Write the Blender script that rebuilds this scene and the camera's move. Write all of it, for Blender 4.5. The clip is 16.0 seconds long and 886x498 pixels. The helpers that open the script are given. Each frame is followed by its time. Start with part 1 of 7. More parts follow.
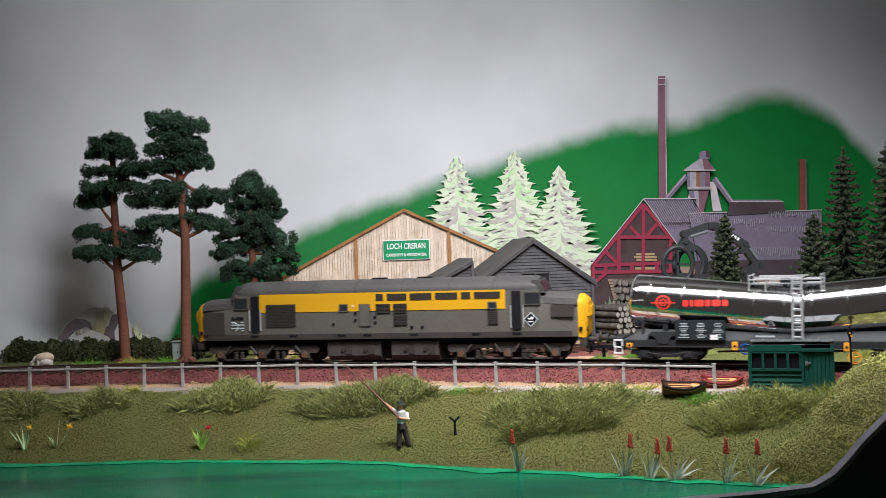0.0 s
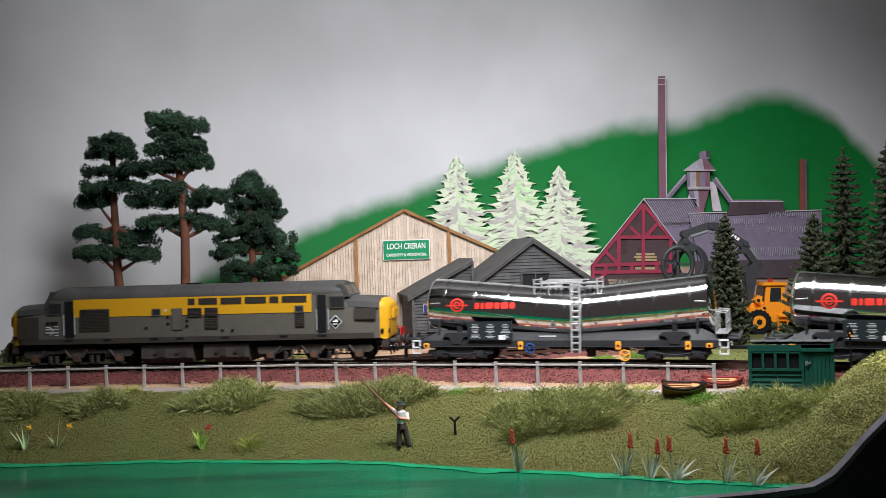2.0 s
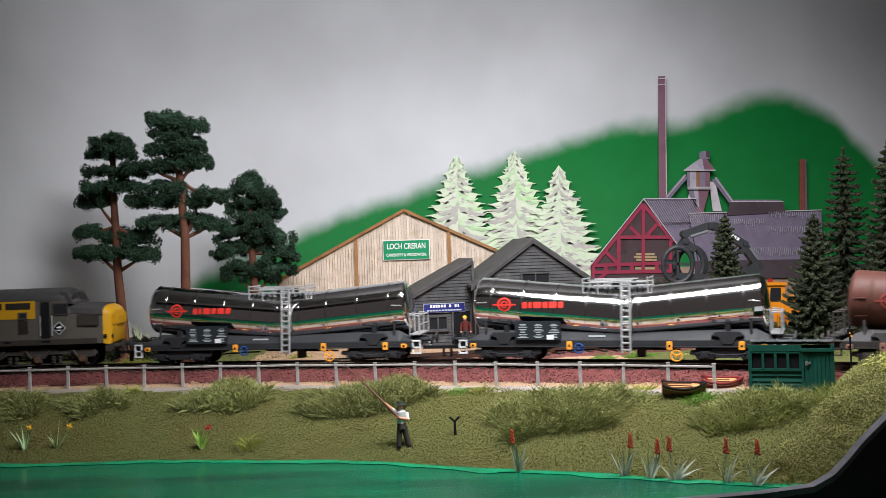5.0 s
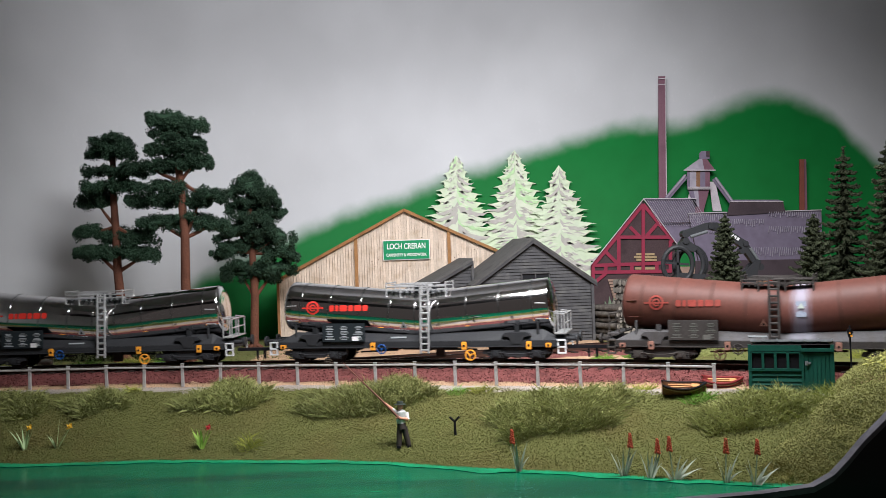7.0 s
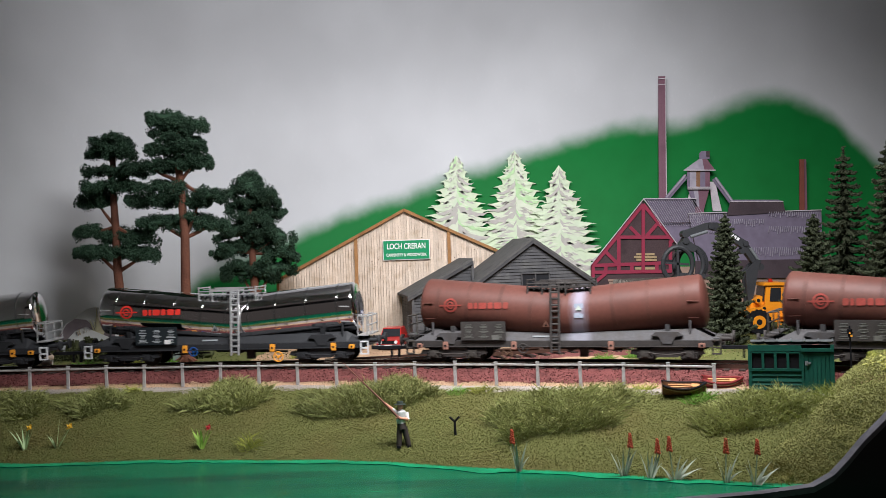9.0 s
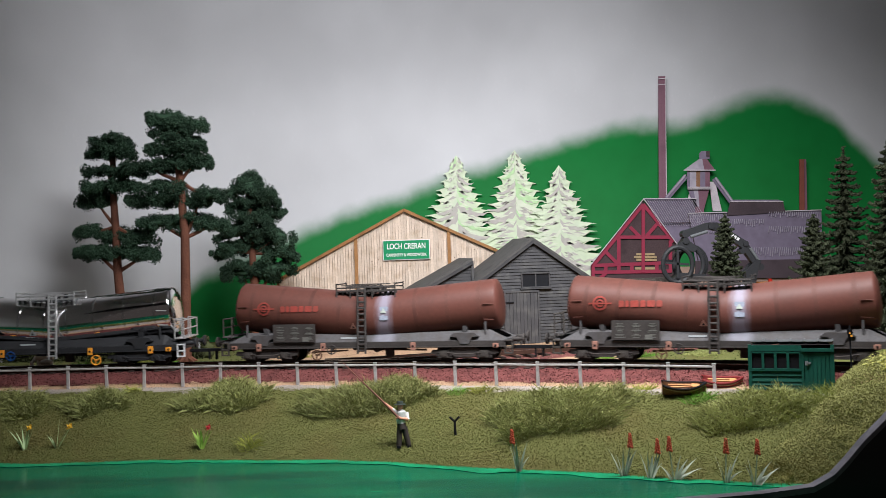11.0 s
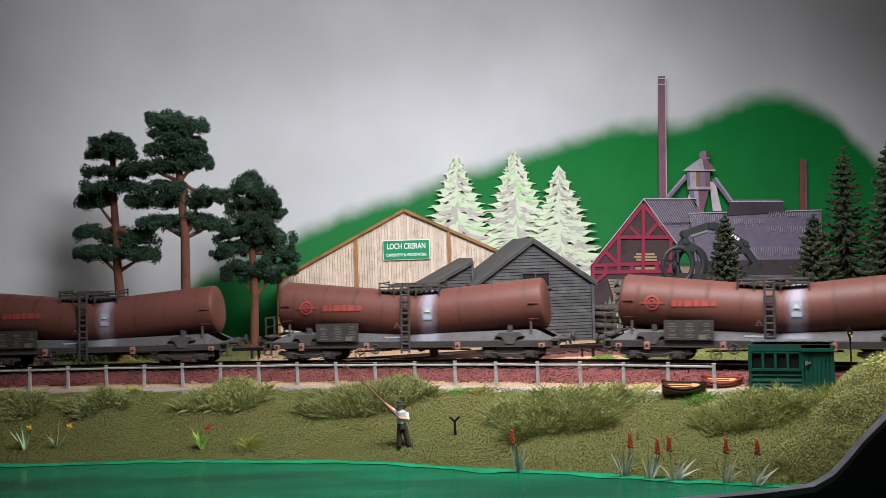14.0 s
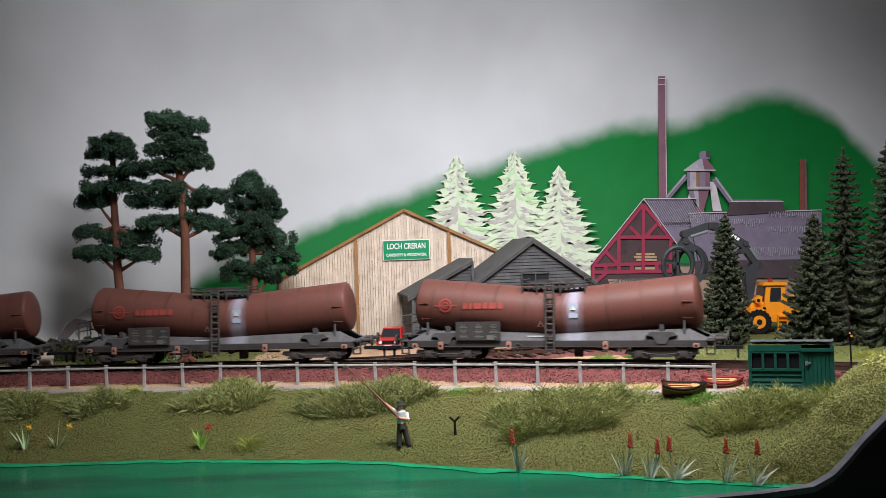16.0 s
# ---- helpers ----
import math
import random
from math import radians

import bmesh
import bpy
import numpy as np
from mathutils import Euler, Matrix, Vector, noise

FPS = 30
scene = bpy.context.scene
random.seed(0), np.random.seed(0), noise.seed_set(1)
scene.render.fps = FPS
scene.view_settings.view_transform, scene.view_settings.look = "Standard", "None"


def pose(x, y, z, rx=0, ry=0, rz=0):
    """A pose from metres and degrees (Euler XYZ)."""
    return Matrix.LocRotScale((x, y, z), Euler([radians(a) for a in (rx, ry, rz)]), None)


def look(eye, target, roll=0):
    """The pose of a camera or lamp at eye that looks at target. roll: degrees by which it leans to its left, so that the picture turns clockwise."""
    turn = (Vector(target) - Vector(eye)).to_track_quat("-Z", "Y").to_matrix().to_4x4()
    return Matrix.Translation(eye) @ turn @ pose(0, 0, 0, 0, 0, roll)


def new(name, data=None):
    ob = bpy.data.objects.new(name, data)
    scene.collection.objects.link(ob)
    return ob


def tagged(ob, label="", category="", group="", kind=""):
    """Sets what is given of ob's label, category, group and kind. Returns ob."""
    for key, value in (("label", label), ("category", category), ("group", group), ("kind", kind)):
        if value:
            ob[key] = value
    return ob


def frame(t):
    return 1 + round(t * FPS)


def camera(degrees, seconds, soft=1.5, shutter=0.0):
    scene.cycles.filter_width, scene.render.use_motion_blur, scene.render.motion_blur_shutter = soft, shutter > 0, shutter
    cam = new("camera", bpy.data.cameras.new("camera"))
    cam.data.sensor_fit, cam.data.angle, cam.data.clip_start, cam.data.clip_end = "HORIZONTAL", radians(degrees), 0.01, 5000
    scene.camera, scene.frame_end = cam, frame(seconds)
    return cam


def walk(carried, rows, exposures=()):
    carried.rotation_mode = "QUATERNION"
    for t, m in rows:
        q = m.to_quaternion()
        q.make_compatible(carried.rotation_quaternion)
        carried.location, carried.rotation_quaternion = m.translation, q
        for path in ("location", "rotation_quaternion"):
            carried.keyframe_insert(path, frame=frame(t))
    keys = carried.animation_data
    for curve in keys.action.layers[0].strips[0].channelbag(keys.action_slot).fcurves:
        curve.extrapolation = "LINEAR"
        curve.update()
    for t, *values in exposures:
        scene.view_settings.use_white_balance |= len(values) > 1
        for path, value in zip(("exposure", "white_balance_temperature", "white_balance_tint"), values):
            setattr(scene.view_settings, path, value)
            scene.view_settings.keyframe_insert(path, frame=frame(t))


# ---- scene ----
cam = camera(46.0, 16.0, soft=0.72, shutter=0.6)
EYE = Vector((0.0, 0.0, 0.066))
HELD = look(EYE, EYE + Vector((0, 1, 0)), -1.81)
walk(cam, [(0.0, HELD), (16.0, HELD)])

# ---- light ----
world = bpy.data.worlds.new("room")
scene.world = world
world.use_nodes = True
world.node_tree.nodes["Background"].inputs["Color"].default_value = (0.66, 0.58, 0.56, 1)
world.node_tree.nodes["Background"].inputs["Strength"].default_value = 0.08


def strip_or_fill_lamp(eye, target, length, depth, watts, colour, wide):
    data = bpy.data.lights.new("strip_or_fill_lamp", "AREA")
    data.shape, data.size, data.size_y = "RECTANGLE", length, depth
    data.energy, data.color, data.spread = watts, colour, radians(wide)
    ob = new("strip_or_fill_lamp", data)
    ob.matrix_world = look(Vector(eye), Vector(target))
    return ob


strip_or_fill_lamp((0.090, 0.440, 0.31), (0.075, 0.610, -0.01), 0.36, 0.085, 1.85, (0.97, 0.975, 1.0), 112)
# Unseen fill lamp, added to brighten the sky on the backdrop.
strip_or_fill_lamp((-0.005, 0.560, 0.322), (-0.010, 0.900, 0.23), 0.36, 0.042, 0.51, (0.975, 0.97, 1.0), 116)
scene.view_settings.exposure = 0.0

# ---- materials ----
MATS = {}


def mat(name, base, rough=0.7, metal=0.0, vary=0.25, grain=900.0, patch=60.0, bump=0.0, tint=None, per=0.0, coat=0.0):
    """A surface with fine grain and broader patches; per: spread from piece to piece."""
    if name in MATS:
        return MATS[name]
    m = bpy.data.materials.new(name)
    m.use_nodes = True
    nt = m.node_tree
    n, l = nt.nodes, nt.links
    bs = n["Principled BSDF"]
    bs.inputs["Roughness"].default_value = rough
    bs.inputs["Metallic"].default_value = metal
    bs.inputs["Specular IOR Level"].default_value = 0.22 if rough > 0.3 else 0.45
    bs.inputs["Coat Weight"].default_value = coat
    tc = n.new("ShaderNodeTexCoord")
    fine, broad = n.new("ShaderNodeTexNoise"), n.new("ShaderNodeTexNoise")
    fine.inputs["Scale"].default_value, fine.inputs["Detail"].default_value = grain, 3
    broad.inputs["Scale"].default_value, broad.inputs["Detail"].default_value = patch, 4
    for k in (fine, broad):
        l.new(tc.outputs["Object"], k.inputs["Vector"])
    mixa, mixb = n.new("ShaderNodeMix"), n.new("ShaderNodeMix")
    for k in (mixa, mixb):
        k.data_type = "RGBA"
    other = tint or tuple(c * 0.55 for c in base)
    lo = tuple(max(0, c * (1 - vary)) for c in base)
    hi = tuple(min(1, c * (1 + vary)) for c in base)
    mixa.inputs[6].default_value, mixa.inputs[7].default_value = (*lo, 1), (*hi, 1)
    l.new(fine.outputs["Fac"], mixa.inputs[0])
    ramp = n.new("ShaderNodeMapRange")
    ramp.inputs["From Min"].default_value, ramp.inputs["From Max"].default_value = 0.48, 0.72
    ramp.inputs["To Max"].default_value = min(1.0, vary * 2.2)
    l.new(broad.outputs["Fac"], ramp.inputs["Value"])
    l.new(ramp.outputs["Result"], mixb.inputs[0])
    l.new(mixa.outputs[2], mixb.inputs[6])
    mixb.inputs[7].default_value = (*other, 1)
    last = mixb.outputs[2]
    if per:
        hsv, info = n.new("ShaderNodeHueSaturation"), n.new("ShaderNodeNewGeometry")
        obinfo, add = n.new("ShaderNodeObjectInfo"), n.new("ShaderNodeMath")
        add.operation = "ADD"
        l.new(info.outputs["Random Per Island"], add.inputs[0])
        l.new(obinfo.outputs["Random"], add.inputs[1])
        mr = n.new("ShaderNodeMapRange")
        mr.inputs["From Max"].default_value = 2.0
        mr.inputs["To Min"].default_value, mr.inputs["To Max"].default_value = 1 - per, 1 + per
        l.new(add.outputs[0], mr.inputs["Value"])
        l.new(mr.outputs["Result"], hsv.inputs["Value"])
        l.new(last, hsv.inputs["Color"])
        last = hsv.outputs["Color"]
    l.new(last, bs.inputs["Base Color"])
    if bump:
        b = n.new("ShaderNodeBump")
        b.inputs["Strength"].default_value, b.inputs["Distance"].default_value = bump, 0.0006
        l.new(fine.outputs["Fac"], b.inputs["Height"])
        l.new(b.outputs["Normal"], bs.inputs["Normal"])
    MATS[name] = m
    return m


def glow(name, colour, strength):
    m = mat(name, colour, 0.4)
    bs = m.node_tree.nodes["Principled BSDF"]
    bs.inputs["Emission Color"].default_value = (*colour, 1)
    bs.inputs["Emission Strength"].default_value = strength
    return m


M_GRASS = mat("bank_turf", (0.112, 0.118, 0.036), 0.95, vary=0.40, grain=2200, patch=28, bump=0.5, tint=(0.105, 0.090, 0.030))
M_FLOCK = mat("turf_flock", (0.144, 0.146, 0.048), 0.95, vary=0.32, patch=28, per=0.26, tint=(0.165, 0.142, 0.048))
M_MEADOW = mat("meadow_flock", (0.085, 0.115, 0.030), 0.95, vary=0.3, per=0.4)
M_TUFT = mat("dry_green_tuft", (0.305, 0.325, 0.120), 0.9, vary=0.25, per=0.45)
M_TUFT_BRIGHT = mat("bright_green_tuft", (0.16, 0.36, 0.05), 0.9, vary=0.3, per=0.3)
M_TUFT_YELLOW = mat("yellow_green_tuft", (0.36, 0.38, 0.08), 0.9, vary=0.3, per=0.3)
M_BALLAST = mat("red_brown_ballast", (0.14, 0.045, 0.042), 0.95, vary=0.45, grain=900, patch=80, bump=1.0, per=0.5)
M_SAND = mat("sandy_grit", (0.42, 0.27, 0.17), 0.95, vary=0.35, grain=1500, patch=70, bump=0.8, per=0.35)
M_GRAVEL = mat("grey_gravel", (0.30, 0.26, 0.23), 0.95, vary=0.4, grain=1600, patch=70, bump=0.9, per=0.4)
M_RAIL = mat("rusty_rail", (0.07, 0.035, 0.025), 0.6, 0.3, vary=0.3)
M_RAILTOP = mat("polished_rail_head", (0.45, 0.42, 0.40), 0.25, 1.0, vary=0.1)
M_SLEEPER = mat("dark_sleeper", (0.035, 0.022, 0.018), 0.85, vary=0.35, per=0.3)
M_FENCE = mat("weathered_grey_wood", (0.33, 0.315, 0.305), 0.8, vary=0.4, grain=2500, patch=300, per=0.2)
M_PLANK = mat("pale_larch_board", (0.66, 0.54, 0.44), 0.75, vary=0.24, grain=700, patch=150, bump=0.2, per=0.24, tint=(0.42, 0.30, 0.2))
M_KNOT = mat("board_knot", (0.12, 0.07, 0.04), 0.8)
M_TRIM = mat("brown_timber_trim", (0.30, 0.15, 0.06), 0.7, vary=0.35, grain=1200, per=0.2)
M_DARKBOARD = mat("black_grey_weatherboard", (0.058, 0.057, 0.061), 0.7, vary=0.35, grain=1800, patch=150, per=0.25, tint=(0.10, 0.098, 0.095))
M_DARKROOF = mat("grey_felt_roof", (0.088, 0.085, 0.083), 0.85, vary=0.3, grain=1500, patch=120)
M_BLACK = mat("matt_black", (0.012, 0.012, 0.014), 0.6, vary=0.3)
M_GREENSIGN = mat("green_sign_paint", (0.01, 0.24, 0.10), 0.5, vary=0.05)
M_WHITE = mat("white_paint", (0.8, 0.8, 0.8), 0.6, vary=0.05)
M_BLUESIGN = mat("navy_sign_paint", (0.02, 0.025, 0.16), 0.5, vary=0.05)
M_HUT = mat("green_painted_boards", (0.008, 0.070, 0.050), 0.5, vary=0.25, grain=1500, patch=120, per=0.12)
M_SLATE = mat("grey_slate", (0.16, 0.17, 0.18), 0.6, vary=0.3, per=0.25)
M_BARK = mat("red_brown_bark", (0.15, 0.060, 0.038), 0.85, vary=0.4, grain=900, bump=0.6)
M_FOLIAGE = mat("dark_foam_foliage", (0.031, 0.064, 0.038), 0.9, vary=0.3, per=0.5)
M_PINE = mat("dark_fir_needles", (0.042, 0.050, 0.028), 0.9, vary=0.3, per=0.55)
M_HEDGE = mat("dull_hedge", (0.060, 0.068, 0.028), 0.95, vary=0.4, per=0.55)
M_DARKCAP = mat("fascia_black", (0.012, 0.010, 0.012), 0.55, vary=0.3, patch=20)


# ---- builders ----
def bm_new():
    return bmesh.new()


def box(bm, c, s, m=None):
    """A box of centre c and size s, turned by m about the origin."""
    g = bmesh.ops.create_cube(bm, size=1.0, matrix=(m or Matrix()) @ Matrix.Translation(c) @ Matrix.Diagonal((*s, 1)))
    return g["verts"]


def tube(bm, a, b, r, r2=None, seg=10, caps=True):
    a, b = Vector(a), Vector(b)
    d = b - a
    m = Matrix.Translation((a + b) / 2) @ d.to_track_quat("Z", "Y").to_matrix().to_4x4()
    return bmesh.ops.create_cone(bm, cap_ends=caps, segments=seg, radius1=r, radius2=r if r2 is None else r2, depth=d.length, matrix=m)["verts"]


def prism(bm, pts, a, b, axis="y", m=None):
    """A polygon extruded from a to b along an axis; its points are the two other coordinates, in order."""
    def at(p, d):
        v = Vector({"y": (p[0], d, p[1]), "x": (d, p[0], p[1]), "z": (p[0], p[1], d)}[axis])
        return m @ v if m else v
    va = [bm.verts.new(at(p, a)) for p in pts]
    vb = [bm.verts.new(at(p, b)) for p in pts]
    bm.faces.new(va), bm.faces.new(vb)
    for i in range(len(pts)):
        j = (i + 1) % len(pts)
        bm.faces.new((va[i], va[j], vb[j], vb[i]))


def loft(bm, rings, caps=True):
    vs = [[bm.verts.new(p) for p in r] for r in rings]
    n = len(vs[0])
    for r0, r1 in zip(vs, vs[1:]):
        for i in range(n):
            bm.faces.new((r0[i], r0[(i + 1) % n], r1[(i + 1) % n], r1[i]))
    if caps:
        bm.faces.new(vs[0]), bm.faces.new(vs[-1])


def pipe(bm, pts, r, seg=6):
    """A bent rod through the given places, in one piece."""
    pts = [Vector(p) for p in pts]
    rings = []
    for i, p in enumerate(pts):
        d = (pts[min(i + 1, len(pts) - 1)] - pts[max(i - 1, 0)]).normalized()
        u = d.cross(Vector((0, 0, 1))).normalized()
        v = u.cross(d)
        rings.append([p + (u * math.cos(a) + v * math.sin(a)) * r for a in [2 * math.pi * k / seg for k in range(seg)]])
    loft(bm, rings)


def mesh_of(name, bm, material, smooth=False, bevel=0.0):
    if bevel:
        bmesh.ops.bevel(bm, geom=[e for e in bm.edges if len(e.link_faces) == 2 and e.calc_face_angle(0) > 0.6], offset=bevel, segments=2, affect="EDGES")
    bmesh.ops.recalc_face_normals(bm, faces=bm.faces)
    me = bpy.data.meshes.new(name)
    bm.to_mesh(me)
    bm.free()
    me.materials.append(material)
    if smooth:
        me.shade_smooth() if smooth is True else me.set_sharp_from_angle(angle=smooth)
        if smooth is not True:
            me.polygons.foreach_set("use_smooth", [True] * len(me.polygons))
    return me


def part(name, bm, material, parent, label="", smooth=False, bevel=0.0):
    ob = new(name, mesh_of(name, bm, material, smooth, bevel))
    ob.parent = parent
    if label:
        tagged(ob, label)
    return ob


def thing(name, label, category, m=None, group="", kind=""):
    ob = new(name)
    ob.empty_display_size = 0.01
    if m:
        ob.matrix_world = m
    return tagged(ob, label, category, group, kind)


def solid(name, bm, material, label, category="", group="", kind="", smooth=False, m=None):
    ob = new(name, mesh_of(name, bm, material, smooth))
    if m:
        ob.matrix_world = m
    return tagged(ob, label, category, group, kind)


def words(text, size, material, parent, m, name="lettering", wide=None):
    """Text turned into a flat mesh under a part."""
    cu = bpy.data.curves.new(name, "FONT")
    cu.body, cu.size, cu.align_x, cu.align_y, cu.extrude = text, size, "CENTER", "CENTER", 0.00004
    cu.offset = size * 0.012
    tmp = bpy.data.objects.new(name, cu)
    scene.collection.objects.link(tmp)
    bpy.context.view_layer.update()
    me = bpy.data.meshes.new_from_object(tmp.evaluated_get(bpy.context.evaluated_depsgraph_get()))
    bpy.data.objects.remove(tmp)
    xs = [v.co.x for v in me.vertices]
    k = wide / (max(xs) - min(xs)) if wide else 1
    for v in me.vertices:
        v.co.x *= k
    me.materials.clear()
    me.materials.append(material)
    ob = new(name, me)
    ob.parent = parent
    ob.matrix_basis = m
    return ob


FACE = pose(0, 0, 0, 90, 0, 0)      # lays flat lettering upright, facing the viewer's side


def flakes(name, places, size, material, seed, flat=1.0):
    """Many small leaf-like flakes, one a place, as one mesh."""
    rng = np.random.default_rng(seed)
    p = np.asarray(places, dtype=float)
    n = len(p)
    a = rng.normal(size=(n, 3))
    a /= np.linalg.norm(a, axis=1)[:, None]
    a = a * (1, 1, flat)
    b = np.cross(a, rng.normal(size=(n, 3)) * (flat, flat, 1))
    b /= np.linalg.norm(b, axis=1)[:, None]
    k = size * rng.uniform(0.6, 1.4, (n, 1))
    v = np.stack([p - a * k * 0.5, p + b * k * 0.4, p + a * k * 0.5, p - b * k * 0.4], 1).reshape(-1, 3)
    me = bpy.data.meshes.new(name)
    me.from_pydata(v.tolist(), [], np.arange(4 * n).reshape(-1, 4).tolist())
    me.materials.append(material)
    return me


def blades(name, roots, tips, width, material):
    """Thin grass blades from roots to tips, as one mesh."""
    r, t = np.asarray(roots, float), np.asarray(tips, float)
    n = len(r)
    rng = np.random.default_rng(n)
    side = rng.normal(size=(n, 3)) * (1, 1, 0)
    side *= width / np.linalg.norm(side, axis=1)[:, None]
    mid = (r + t) / 2 + (0, 0, 1) * (np.linalg.norm(t - r, axis=1)[:, None] * 0.10)
    v = np.stack([r - side, r + side, mid + side * 0.8, t, mid - side * 0.8], 1).reshape(-1, 3)
    me = bpy.data.meshes.new(name)
    me.from_pydata(v.tolist(), [], np.arange(5 * n).reshape(-1, 5).tolist())
    me.materials.append(material)
    return me


# ---- the line of the track ----
BEND, START, ORIGIN = -0.865, radians(-14.94), 0.618
RADIUS = -1 / BEND
HUB = Vector((RADIUS * math.sin(START), ORIGIN - RADIUS * math.cos(START)))


SWING_S, SWING = 0.36, 3.2      # beyond the scene the line swings back and runs straight out of the end


def on_track(s, q=0.0, z=0.0):
    """Place at s metres along the main line and q metres to the near side of it, with the line's heading."""
    e = min(s, SWING_S)
    h = START + BEND * e
    x = (math.sin(h) - math.sin(START)) / BEND
    y = ORIGIN - (math.cos(h) - math.cos(START)) / BEND
    if s > SWING_S:
        turn = min(s - SWING_S, -h / SWING)
        k = h + SWING * turn
        x += (math.sin(k) - math.sin(h)) / SWING
        y -= (math.cos(k) - math.cos(h)) / SWING
        rest = s - SWING_S - turn
        x, y, h = x + rest * math.cos(k), y + rest * math.sin(k), k
    return Vector((x + q * math.sin(h), y - q * math.cos(h), z)), math.degrees(h)


def track_pose(s, q=0.0, z=0.0, turn=0.0):
    p, h = on_track(s, q, z)
    return pose(*p, 0, 0, h + turn)


def near_side(x, y):
    """How far a place lies to the near side of the main line."""
    return RADIUS - math.hypot(x - HUB.x, y - HUB.y)


WATER_Z = -0.037


def ground_z(x, y):
    q = near_side(x, y)
    wob = noise.noise(Vector((x * 30, y * 30, 3))) * 0.0012 + noise.noise(Vector((x * 90, y * 90, 8))) * 0.0005
    if x > 0.40:
        return -0.0036
    if q < -0.024:
        return -0.004 + wob * min(1, (-0.024 - q) * 40)
    if q < 0.019:
        return -0.0032
    if q < 0.040:
        return -0.0032 - (q - 0.019) * 0.29
    if q < 0.054:
        return -0.0093 + wob * 0.4
    shore = 0.118 + 0.030 * max(0, x + 0.05) + 0.0035 * math.sin(x * 22) + 0.002 * math.sin(x * 61 + 1)
    k = (q - 0.054) / (shore - 0.054)
    hump = 0.010 * math.exp(-((x - 0.20) / 0.035) ** 2) * max(0, math.sin(min(1, k) * math.pi))
    return -0.0093 - (WATER_Z * -1 - 0.0093) * (0.85 * k + 0.15 * k * k) + wob * 1.5 + hump


# ---- ground, water, backdrop ----
def build_ground():
    """One sheet from the front board to the backdrop, with its bands of turf, grit, ballast."""
    xs = np.concatenate([np.linspace(-1.25, -0.63, 12), np.linspace(-0.62, -0.36, 30), np.linspace(-0.355, 0.40, 300), np.linspace(0.405, 0.66, 30), np.linspace(0.68, 1.30, 12)])
    ys = np.concatenate([np.linspace(0.40, 0.66, 150), np.linspace(0.663, 0.93, 70)])
    verts, faces, kinds = [], [], []
    for y in ys:
        for x in xs:
            verts.append((x, y, ground_z(x, y)))
    w = len(xs)
    for j in range(len(ys) - 1):
        for i in range(w - 1):
            faces.append((j * w + i, j * w + i + 1, (j + 1) * w + i + 1, (j + 1) * w + i))
            x, y = (xs[i] + xs[i + 1]) / 2, (ys[j] + ys[j + 1]) / 2
            q = near_side(x, y) + 0.003 * noise.noise(Vector((x * 70, y * 70, 0)))
            k = 0
            if -0.028 < q < 0.035:
                k = 1
            elif 0.035 <= q < 0.041:
                k = 2
            elif 0.041 <= q < 0.056:
                k = 3
            elif q <= -0.028 and x > -0.13 and y < 0.79:
                d = y - (0.640 + (x + 0.02) * 0.30)
                k = 1 if (abs(d) < 0.020 and x < 0.17) else 2 if x < 0.11 else 0
            kinds.append(k)
    me = bpy.data.meshes.new("ground")
    me.from_pydata(verts, [], faces)
    for m in (M_GRASS, M_BALLAST, M_SAND, M_GRAVEL):
        me.materials.append(m)
    me.polygons.foreach_set("material_index", kinds)
    me.shade_smooth()
    return tagged(new("ground", me), "olive turf bank, gravel path and ballast of a model railway", "ground", kind="structure")


